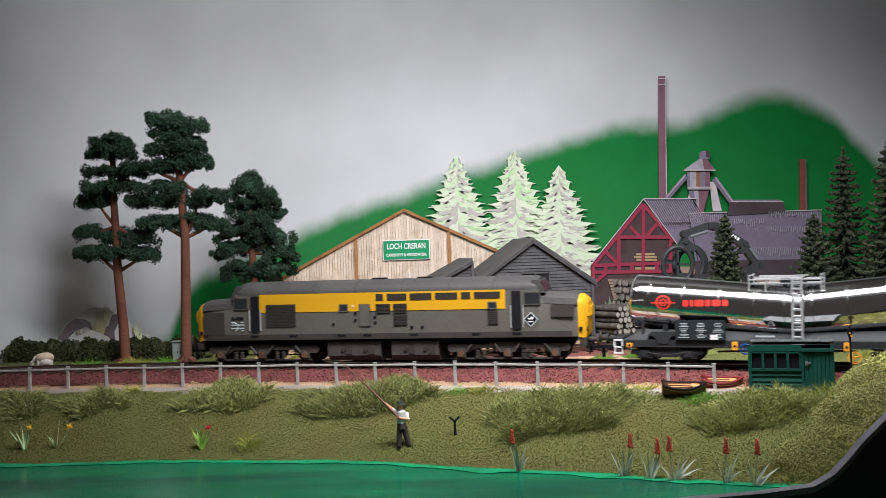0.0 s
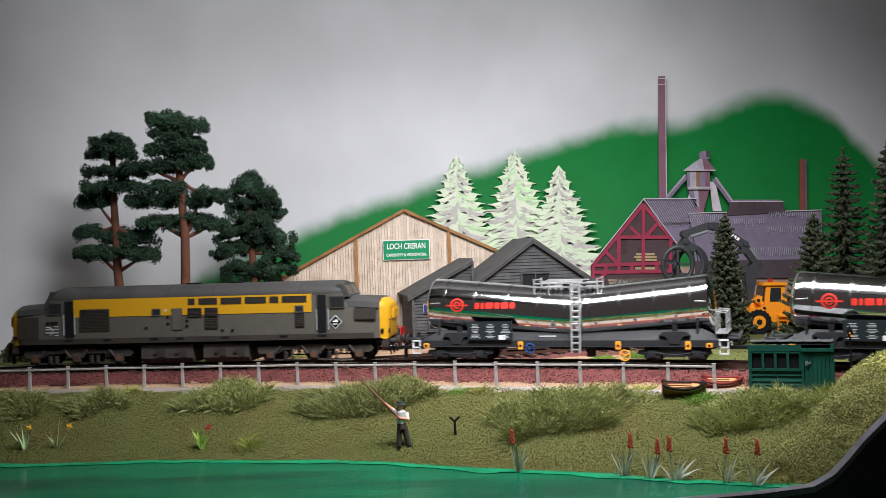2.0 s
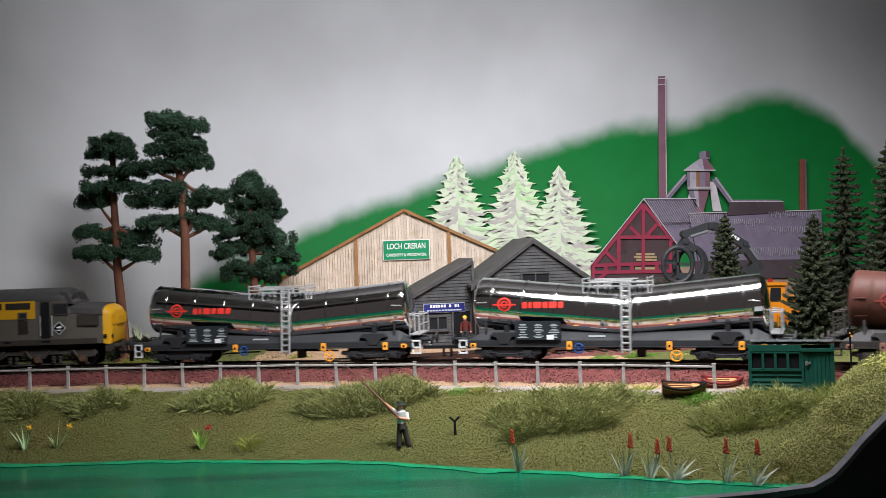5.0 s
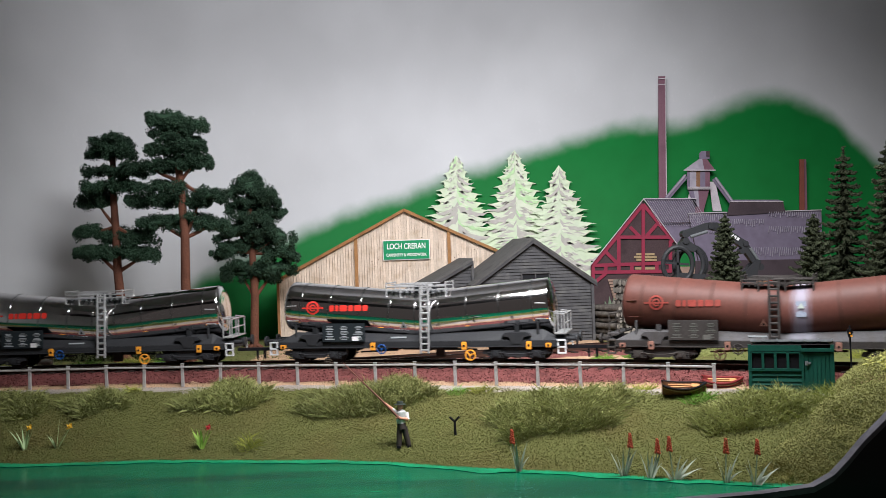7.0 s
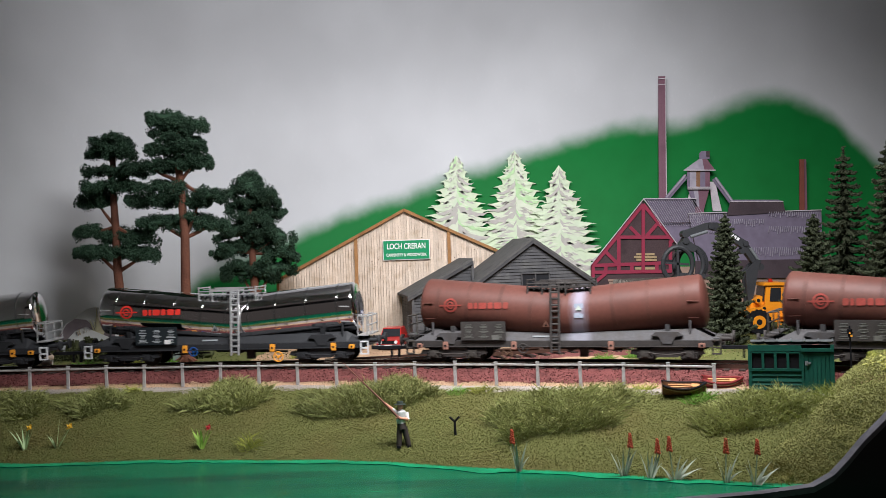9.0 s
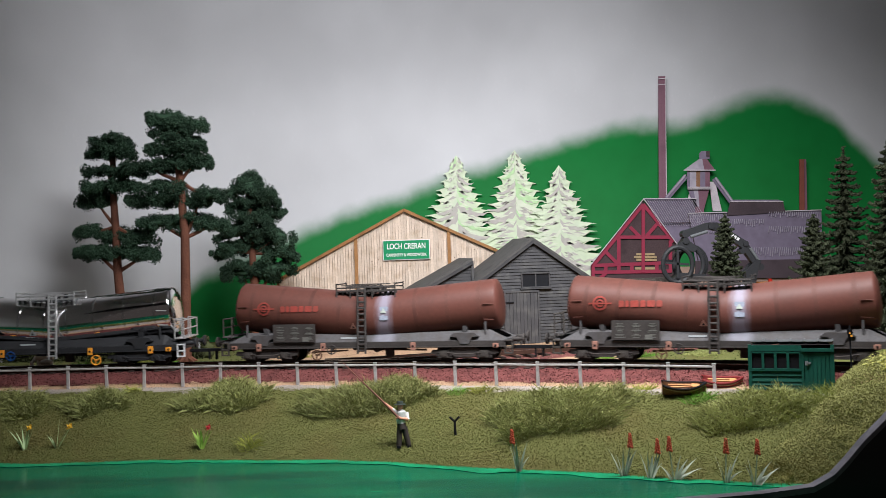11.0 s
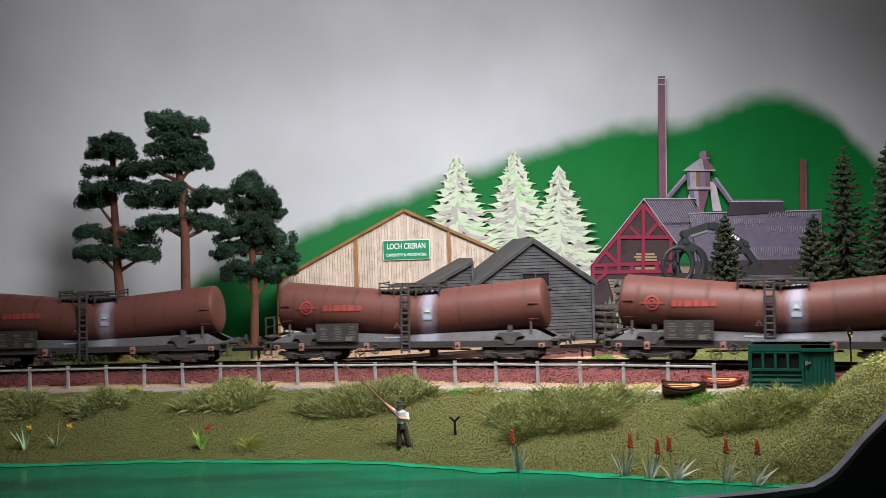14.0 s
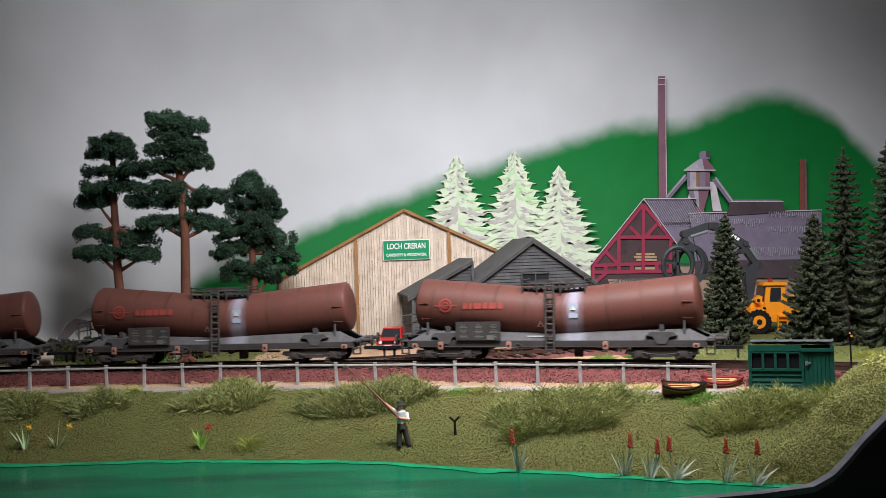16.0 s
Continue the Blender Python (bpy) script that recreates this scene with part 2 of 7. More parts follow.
def build_water():
    m = mat("green_resin_water", (0.003, 0.125, 0.060), 0.25, vary=0.50, grain=90, patch=34, tint=(0.004, 0.050, 0.036), coat=0.05)
    m.node_tree.nodes["Principled BSDF"].inputs["Specular IOR Level"].default_value = 0.14
    nt = m.node_tree
    tc, mp = nt.nodes.new("ShaderNodeTexCoord"), nt.nodes.new("ShaderNodeMapping")
    mp.inputs["Scale"].default_value = (0.25, 1.0, 1.0)
    nt.links.new(tc.outputs["Object"], mp.inputs["Vector"])
    for k in list(nt.nodes):
        if k.type == "TEX_NOISE":
            nt.links.new(mp.outputs["Vector"], k.inputs["Vector"])
    w = nt.nodes.new("ShaderNodeTexNoise")
    w.inputs["Scale"].default_value = 140
    nt.links.new(mp.outputs["Vector"], w.inputs["Vector"])
    b = nt.nodes.new("ShaderNodeBump")
    b.inputs["Strength"].default_value, b.inputs["Distance"].default_value = 0.25, 0.0012
    nt.links.new(w.outputs["Fac"], b.inputs["Height"])
    nt.links.new(b.outputs["Normal"], nt.nodes["Principled BSDF"].inputs["Normal"])
    bm = bm_new()
    box(bm, (0.02, 0.49, WATER_Z - 0.003), (1.30, 0.20, 0.006))
    ob = solid("water", bm, m, "glossy emerald green resin loch with brushed ripples", "water", kind="structure")
    bm = bm_new()
    cells = []
    for i in range(260):
        x = -0.40 + i * 0.0025
        y0 = 0.60
        while ground_z(x, y0) > WATER_Z + 0.0002 and y0 > 0.41:
            y0 -= 0.0008
        cells.append((x, y0))
    rim = []
    for x, y in cells:
        k = 0.0050 + 0.0100 * max(0, noise.noise(Vector((x * 38, 1, 0)))) + 0.0006 * noise.noise(Vector((x * 300, 2, 0)))
        rim.append((bm.verts.new((x, y + 0.0012, WATER_Z + 0.0005)), bm.verts.new((x, y - k, WATER_Z + 0.0003))))
    for a, b2 in zip(rim, rim[1:]):
        bm.faces.new((a[0], b2[0], b2[1], a[1]))
    shore = solid("water_edge", bm, mat("bright_green_shore_paint", (0.007, 0.24, 0.105), 0.4, vary=0.4, grain=300), "bright green painted edge of the water along the bank", "water", kind="structure")
    return ob, shore


def build_backdrop():
    """A painted board: grey sprayed sky over soft-edged green hills; its ends turn to the front."""
    m = bpy.data.materials.new("sprayed_sky_and_hills")
    m.use_nodes = True
    nt = m.node_tree
    n, l = nt.nodes, nt.links
    bs = n["Principled BSDF"]
    bs.inputs["Roughness"].default_value = 0.6
    bs.inputs["Specular IOR Level"].default_value = 0.15
    tc, sep = n.new("ShaderNodeTexCoord"), n.new("ShaderNodeSeparateXYZ")
    l.new(tc.outputs["Object"], sep.inputs[0])
    mr = n.new("ShaderNodeMapRange")
    mr.inputs["From Min"].default_value, mr.inputs["From Max"].default_value = -0.26, 0.42
    l.new(sep.outputs["X"], mr.inputs["Value"])
    ramp = n.new("ShaderNodeValToRGB")
    ramp.color_ramp.interpolation = "LINEAR"
    hills = [(-0.26, -0.03), (-0.2202, -0.0007), (-0.2078, 0.0346), (-0.1954, 0.0477), (-0.1702, 0.0582), (-0.1255, 0.078), (-0.0878, 0.0938), (-0.0394, 0.107), (0.0098, 0.1254), (0.0587, 0.138), (0.0881, 0.1453), (0.1078, 0.151),
             (0.1372, 0.1598), (0.1714, 0.1651), (0.2127, 0.1628), (0.2299, 0.1705), (0.2545, 0.1804), (0.279, 0.186), (0.3033, 0.1837), (0.3225, 0.1758), (0.3391, 0.1646), (0.3556, 0.1466), (0.3829, 0.1204), (0.42, 0.10)]
    el = ramp.color_ramp.elements
    el[0].position, el[1].position = 0.0, 1.0
    for x, z in hills:
        k = (x + 0.26) / 0.68
        e = el[0] if k < 0.001 else el[len(el) - 1] if k > 0.999 else el.new(k)
        v = (z + 0.05) / 0.3
        e.color = (v, v, v, 1)
    l.new(mr.outputs["Result"], ramp.inputs["Fac"])
    hz = n.new("ShaderNodeMath")
    hz.operation = "MULTIPLY_ADD"
    hz.inputs[1].default_value, hz.inputs[2].default_value = 0.3, -0.05
    l.new(ramp.outputs["Color"], hz.inputs[0])
    ns = n.new("ShaderNodeTexNoise")
    ns.inputs["Scale"].default_value, ns.inputs["Detail"].default_value = 45, 5
    l.new(tc.outputs["Object"], ns.inputs["Vector"])
    jit = n.new("ShaderNodeMath")
    jit.operation = "MULTIPLY_ADD"
    jit.inputs[1].default_value = 0.012
    l.new(ns.outputs["Fac"], jit.inputs[0])
    l.new(hz.outputs[0], jit.inputs[2])
    d = n.new("ShaderNodeMath")
    d.operation = "SUBTRACT"
    l.new(jit.outputs[0], d.inputs[0])
    l.new(sep.outputs["Z"], d.inputs[1])
    soft = n.new("ShaderNodeMapRange")
    soft.interpolation_type = "SMOOTHSTEP"
    soft.inputs["From Min"].default_value, soft.inputs["From Max"].default_value = -0.008, 0.014
    l.new(d.outputs[0], soft.inputs["Value"])
    speck = n.new("ShaderNodeTexNoise")
    speck.inputs["Scale"].default_value, speck.inputs["Detail"].default_value = 900, 2
    l.new(tc.outputs["Object"], speck.inputs["Vector"])
    sp = n.new("ShaderNodeMapRange")
    sp.inputs["From Min"].default_value, sp.inputs["From Max"].default_value = 0.66, 0.74
    l.new(speck.outputs["Fac"], sp.inputs["Value"])
    sky = n.new("ShaderNodeMix")
    sky.data_type = "RGBA"
    sky.inputs[6].default_value, sky.inputs[7].default_value = (0.55, 0.555, 0.575, 1), (0.66, 0.66, 0.68, 1)
    l.new(sp.outputs["Result"], sky.inputs[0])
    cloud = n.new("ShaderNodeTexNoise")
    cloud.inputs["Scale"].default_value, cloud.inputs["Detail"].default_value = 7, 3
    l.new(tc.outputs["Object"], cloud.inputs["Vector"])
    cr = n.new("ShaderNodeMapRange")
    cr.inputs["From Min"].default_value, cr.inputs["From Max"].default_value = 0.35, 0.65
    cr.inputs["To Min"].default_value, cr.inputs["To Max"].default_value = 0.86, 1.05
    l.new(cloud.outputs["Fac"], cr.inputs["Value"])
    hsv = n.new("ShaderNodeHueSaturation")
    l.new(sky.outputs[2], hsv.inputs["Color"])
    l.new(cr.outputs["Result"], hsv.inputs["Value"])
    green = n.new("ShaderNodeMix")
    green.data_type = "RGBA"
    green.inputs[6].default_value, green.inputs[7].default_value = (0.002, 0.125, 0.022, 1), (0.004, 0.175, 0.036, 1)
    l.new(ns.outputs["Fac"], green.inputs[0])
    mix = n.new("ShaderNodeMix")
    mix.data_type = "RGBA"
    l.new(soft.outputs["Result"], mix.inputs[0])
    l.new(hsv.outputs["Color"], mix.inputs[6])
    l.new(green.outputs[2], mix.inputs[7])
    l.new(mix.outputs[2], bs.inputs["Base Color"])
    bm = bm_new()
    line = [(-0.36, 0.30), (-0.36, 0.50)]
    line += [(-0.02 - 0.34 * math.cos(a), 0.557 + 0.34 * math.sin(a)) for a in np.linspace(0.0, math.pi / 2, 40)]
    line += [(0.45 + 0.20 * math.sin(a), 0.697 + 0.20 * math.cos(a)) for a in np.linspace(0, math.pi / 2, 14)]
    line += [(0.65, 0.50), (0.65, 0.30)]
    back = [(x * 1.015, y + 0.005 if y > 0.6 else y) for x, y in line]
    rings = []

    def foot(x, y):
        """The board is cut away where the train runs in and out, past both ends of the scene."""
        return 0.075 if (x < -0.30 and 0.52 < y < 0.715) or (x > 0.64 and y < 0.66) else -0.06
    for low in (True, False):
        rings.append(([bm.verts.new((x, y, foot(x, y) if low else 0.345)) for x, y in line], [bm.verts.new((x, y, foot(x, y) if low else 0.345)) for x, y in back]))
    (a0, b0), (a1, b1) = rings
    for i in range(len(line) - 1):
        bm.faces.new((a0[i], a0[i + 1], a1[i + 1], a1[i]))
        bm.faces.new((b0[i], b1[i], b1[i + 1], b0[i + 1]))
        bm.faces.new((a1[i], a1[i + 1], b1[i + 1], b1[i]))
    return solid("backdrop", bm, m, "curved backdrop board sprayed with grey sky and green hills", "backdrop", kind="structure", smooth=True)


def build_front_board():
    """The black board along the front, which sweeps up at one end, and its pelmet."""
    bm = bm_new()
    pts = [(-0.62, -0.12), (-0.62, -0.0370), (0.050, -0.0350), (0.088, -0.0335), (0.121, -0.0317), (0.1409, -0.0296), (0.1487, -0.0255), (0.1543, -0.0200), (0.1612, -0.0122), (0.1698, -0.0042), (0.190, 0.017), (0.23, 0.060), (0.27, 0.10), (0.30, 0.15), (0.64, 0.15), (0.64, -0.12)]
    prism(bm, [(x, z - 0.0012) for x, z in pts], 0.405, 0.4095)
    board = solid("front_board", bm, M_DARKCAP, "matt black front board with a curved worn top edge", "fascia", kind="structure")
    bm = bm_new()
    rim = [p for p in pts if 0.08 < p[0] < 0.29]
    for (xa, za), (xb, zb) in zip(rim, rim[1:]):
        prism(bm, [(xa, za - 0.0034), (xb, zb - 0.0034), (xb, zb - 0.0010), (xa, za - 0.0010)], 0.4046, 0.4100)
    part("worn_edge", bm, mat("scuffed_grey_edge", (0.10, 0.095, 0.11), 0.6, vary=0.5, grain=400, patch=90), board)
    bm = bm_new()
    prism(bm, [(-0.62, 0.190), (0.10, 0.1745), (0.155, 0.1690), (0.185, 0.1655), (0.21, 0.158), (0.24, 0.14), (0.30, 0.12), (0.64, 0.12), (0.64, 0.26), (-0.62, 0.26)], 0.405, 0.413)
    solid("pelmet", bm, M_DARKCAP, "matt black pelmet board above the scene", "fascia", kind="structure")


# Unseen board, added to block light from above and mirror grey in the tanks.
def build_light_shield():
    bm = bm_new()
    box(bm, (0.13, 0.66, 0.350), (1.06, 0.51, 0.008))
    solid("ceiling", bm, mat("grey_shield", (0.26, 0.26, 0.27), 0.8, vary=0.2, patch=10), "unseen grey board added over the layout to block light from above", "ceiling", kind="structure")


build_light_shield()
build_ground()
build_water()
build_backdrop()
build_front_board()


# ---- track and fence ----
def sweep_rail(parent, path, label):
    """One rail: a web and a polished head along a path of places."""
    for name, w, z0, z1, m in (("rail_web", 0.0011, -0.0026, -0.0004, M_RAIL), ("rail_head", 0.0012, -0.0004, 0.0, M_RAILTOP)):
        bm = bm_new()
        rings = []
        for (x, y), h in path:
            nx, ny = -math.sin(h), math.cos(h)
            rings.append([(x + nx * w / 2 * sx, y + ny * w / 2 * sx, z) for sx, z in ((-1, z0), (1, z0), (1, z1), (-1, z1))])
        loft(bm, rings)
        part(name, bm, m, parent, label)


def sleeper_mesh():
    bm = bm_new()
    box(bm, (0, 0, -0.0034), (0.0033, 0.032, 0.0018))
    return mesh_of("sleeper", bm, M_SLEEPER, bevel=0.0002)


SLEEPER = sleeper_mesh()


def build_main_line():
    t = thing("main_line", "bullhead model railway track with dark sleepers in red-brown ballast", "track")
    for q in (-0.00825, 0.00825):
        path = []
        for i in range(281):
            p, h = on_track(-1.15 + i * 2.35 / 280, q)
            path.append(((p.x, p.y), radians(h)))
        sweep_rail(t, path, "rusty rail with a polished head")
    for i in range(270):
        ob = new("sleeper", SLEEPER)
        ob.parent = t
        ob.matrix_basis = track_pose(-1.13 + i * 0.0085)


def build_siding():
    t = thing("siding_track", "rusty siding track beside the timber sheds", "track")

    def line(u):
        h = radians(-7 + 24 * min(1, u / 0.10))
        return h
    x, y, pts = -0.125, 0.6445, []
    for i in range(60):
        h = line(i * 0.005)
        pts.append((x, y, h))
        x, y = x + 0.005 * math.cos(h), y + 0.005 * math.sin(h)
    for q in (-0.00825, 0.00825):
        sweep_rail(t, [((a + q * math.sin(h), b - q * math.cos(h)), h) for a, b, h in pts[10:]], "rusty rail")
    for i in range(18, 60, 2):
        a, b, h = pts[i]
        ob = new("sleeper", SLEEPER)
        ob.parent = t
        ob.matrix_basis = pose(a, b, -0.0004, 0, 0, math.degrees(h))


def build_fence():
    t = thing("lineside_fence", "weathered grey post-and-rail fence along the gravel path", "fence")
    bm = bm_new()
    box(bm, (0, 0, -0.0035), (0.0017, 0.0014, 0.0140))
    box(bm, (0, 0.0001, 0.0037), (0.0023, 0.0017, 0.0006))
    post = mesh_of("post", bm, M_FENCE, bevel=0.0002)
    s, spots = -0.415, []
    while s < 0.172:
        spots.append(s)
        s += 0.02395
    rng = random.Random(4)
    for s in spots:
        ob = new("post", post)
        ob.parent = t
        ob.matrix_basis = track_pose(s, 0.0405) @ pose(0, 0, rng.uniform(-0.0004, 0.0003), rng.uniform(-2, 2), rng.uniform(-1.6, 1.6), 0)
    for a, b in zip(spots, spots[1:]):
        bm = bm_new()
        p, _ = on_track(a, 0.0405, 0.0022)
        q, _ = on_track(b, 0.0405, 0.0022)
        d = (q - p).normalized()
        tube(bm, p - d * 0.0001 + Vector((0, -0.0003, rng.uniform(-0.0002, 0.0002))), q + Vector((0, -0.0003, rng.uniform(-0.0002, 0.0002))), 0.00062, seg=6)
        part("rail", bm, M_FENCE, t)


build_main_line()
build_siding()
build_fence()


# ---- vehicles ----
M_TYRE = mat("dark_wheel_steel", (0.03, 0.026, 0.024), 0.5, 0.6, vary=0.3)
M_CHASSIS = mat("charcoal_chassis_paint", (0.030, 0.031, 0.034), 0.5, vary=0.25)
M_CHASSIS_OLD = mat("dusty_grey_chassis", (0.074, 0.071, 0.074), 0.75, vary=0.35, patch=140, tint=(0.055, 0.045, 0.04))
M_BOGIE_OLD = mat("grimy_bogie", (0.048, 0.042, 0.040), 0.75, vary=0.4)
M_CHROME = mat("polished_silver_tank", (0.80, 0.78, 0.78), 0.085, 1.0, vary=0.04, grain=200, patch=40)
M_BAND = mat("silver_tank_band", (0.62, 0.62, 0.62), 0.16, 1.0, vary=0.08)
M_RUST = mat("red_oxide_tank_paint", (0.108, 0.039, 0.030), 0.50, vary=0.18, grain=500, patch=50, tint=(0.058, 0.028, 0.023))
M_RUSTBAND = mat("sooty_tank_seam", (0.100, 0.038, 0.029), 0.6, vary=0.3)


def spill(m, x, half, pale, most):
    """Adds a dried, streaky spill below the filler to a paint, at x along the vehicle."""
    n, l = m.node_tree.nodes, m.node_tree.links
    bs = n["Principled BSDF"]
    was = bs.inputs["Base Color"].links[0].from_socket
    tc, sep, mp, ns = n.new("ShaderNodeTexCoord"), n.new("ShaderNodeSeparateXYZ"), n.new("ShaderNodeMapping"), n.new("ShaderNodeTexNoise")
    l.new(tc.outputs["Object"], sep.inputs[0])
    mp.inputs["Scale"].default_value = (1.0, 0.16, 0.16)
    l.new(tc.outputs["Object"], mp.inputs["Vector"])
    l.new(mp.outputs["Vector"], ns.inputs["Vector"])
    ns.inputs["Scale"].default_value, ns.inputs["Detail"].default_value = 420, 3
    d, ab, wob, mr, mx = n.new("ShaderNodeMath"), n.new("ShaderNodeMath"), n.new("ShaderNodeMath"), n.new("ShaderNodeMapRange"), n.new("ShaderNodeMix")
    d.operation, ab.operation, wob.operation = "SUBTRACT", "ABSOLUTE", "MULTIPLY_ADD"
    d.inputs[1].default_value = x
    l.new(sep.outputs["X"], d.inputs[0])
    l.new(d.outputs[0], ab.inputs[0])
    wob.inputs[1].default_value = 0.006
    l.new(ns.outputs["Fac"], wob.inputs[0])
    l.new(ab.outputs[0], wob.inputs[2])
    mr.interpolation_type = "SMOOTHSTEP"
    mr.inputs["From Min"].default_value, mr.inputs["From Max"].default_value = half + 0.0045, half * 0.35 + 0.0022
    mr.inputs["To Min"].default_value, mr.inputs["To Max"].default_value = 0.0, most
    l.new(wob.outputs[0], mr.inputs["Value"])
    mx.data_type = "RGBA"
    l.new(mr.outputs["Result"], mx.inputs[0])
    l.new(was, mx.inputs[6])
    mx.inputs[7].default_value = (*pale, 1)
    l.new(mx.outputs[2], bs.inputs["Base Color"])


spill(M_RUST, 0.0120, 0.0046, (0.33, 0.33, 0.42), 0.60)
spill(M_CHASSIS_OLD, 0.0120, 0.0080, (0.26, 0.26, 0.32), 0.45)
M_LOGO = mat("red_lettering", (0.62, 0.035, 0.025), 0.5, vary=0.05)
M_LOGO_OLD = mat("faded_red_lettering", (0.26, 0.045, 0.035), 0.7, vary=0.35, grain=1500, tint=(0.15, 0.046, 0.034))
M_SILVER = mat("silver_paint", (0.55, 0.55, 0.56), 0.35, 0.6, vary=0.15)
M_GALV = mat("pale_grey_step", (0.62, 0.63, 0.65), 0.5, vary=0.1)
M_ORANGE = mat("orange_plastic_fitting", (0.85, 0.36, 0.04), 0.5, vary=0.08)
M_PINKOLD = mat("faded_pink_fitting", (0.33, 0.17, 0.13), 0.7, vary=0.2)
M_BLUE = mat("blue_handwheel", (0.01, 0.07, 0.25), 0.5, vary=0.05)
M_BOARD = mat("slate_data_board", (0.020, 0.026, 0.030), 0.5, vary=0.1)
M_PRINT = mat("grey_print", (0.42, 0.45, 0.47), 0.6, vary=0.1)
M_PRINT_OLD = mat("dim_print", (0.13, 0.13, 0.12), 0.7, vary=0.2)
M_LBODY = mat("warm_grey_loco_paint", (0.092, 0.084, 0.072), 0.55, vary=0.16, grain=700, patch=70, tint=(0.066, 0.056, 0.047))
M_LROOF = mat("dark_grey_loco_roof", (0.048, 0.046, 0.045), 0.6, vary=0.25, patch=60, tint=(0.08, 0.074, 0.07))
M_LYEL = mat("warm_yellow_loco_paint", (0.54, 0.28, 0.012), 0.45, vary=0.06, patch=60, tint=(0.40, 0.21, 0.02))
M_LDARK = mat("sooty_skirt", (0.040, 0.033, 0.029), 0.7, vary=0.35)
M_GRILLE = mat("brown_black_grille", (0.030, 0.025, 0.022), 0.7, vary=0.3)
M_LGLASS = mat("dark_cab_glass", (0.02, 0.021, 0.024), 0.12, vary=0.1)
M_RUSTSPOT = mat("rusty_axlebox", (0.105, 0.058, 0.036), 0.8, vary=0.4)
M_UNDER = mat("grimy_underframe", (0.050, 0.044, 0.040), 0.75, vary=0.4, patch=150, tint=(0.075, 0.065, 0.055))


for m, k in ((M_BLACK, 0.06), (M_GRILLE, 0.08), (M_LGLASS, 0.25), (M_BOARD, 0.10), (M_CHASSIS, 0.14)):
    m.node_tree.nodes["Principled BSDF"].inputs["Specular IOR Level"].default_value = k


def wheelset(radius, gauge=0.0165):
    """An axle with two spoked-looking wheels, about its own centre."""
    e = new("wheelset")
    bm = bm_new()
    tube(bm, (0, -0.012, 0), (0, 0.012, 0), 0.0011, seg=8)
    part("axle", bm, M_TYRE, e)
    for y in (-gauge / 2, gauge / 2):
        bm = bm_new()
        tube(bm, (0, y - 0.0012, 0), (0, y + 0.0012, 0), radius, seg=28)
        tube(bm, (0, y - 0.0016, 0), (0, y + 0.0016, 0), radius * 0.74, seg=28)
        for k in range(3):
            a = k * 2 * math.pi / 3
            box(bm, (0, y, 0), (radius * 0.9, 0.0040, 0.0009), Matrix.Translation((0, 0, 0)) @ Matrix.Rotation(a, 4, "Y"))
        part("wheel", bm, M_TYRE, e)
    return e


def ladder(name, parent, x, z0, z1, w, y, material, lean=0.0, rung=0.0035, thick=0.0007):
    bm = bm_new()
    for dx in (-w / 2, w / 2):
        tube(bm, (x + dx, y, z0), (x + dx, y + lean, z1), thick, seg=6)
    k = int((z1 - z0) / rung)
    for i in range(k):
        f = (i + 0.5) / k
        tube(bm, (x - w / 2, y + lean * f, z0 + (z1 - z0) * f), (x + w / 2, y + lean * f, z0 + (z1 - z0) * f), thick * 0.85, seg=6)
    return part(name, bm, material, parent)


TANK_R = 0.0146


def tank_axis(x):
    """The tank sags to its middle."""
    return 0.0263 + 0.0075 * abs(x - 0.003) / 0.081


def tank_ring(x, r, lean, seg=40):
    return [(x - math.sin(a) * r * lean, math.cos(a) * r, tank_axis(x) + math.sin(a) * r) for a in [2 * math.pi * i / seg for i in range(seg)]]


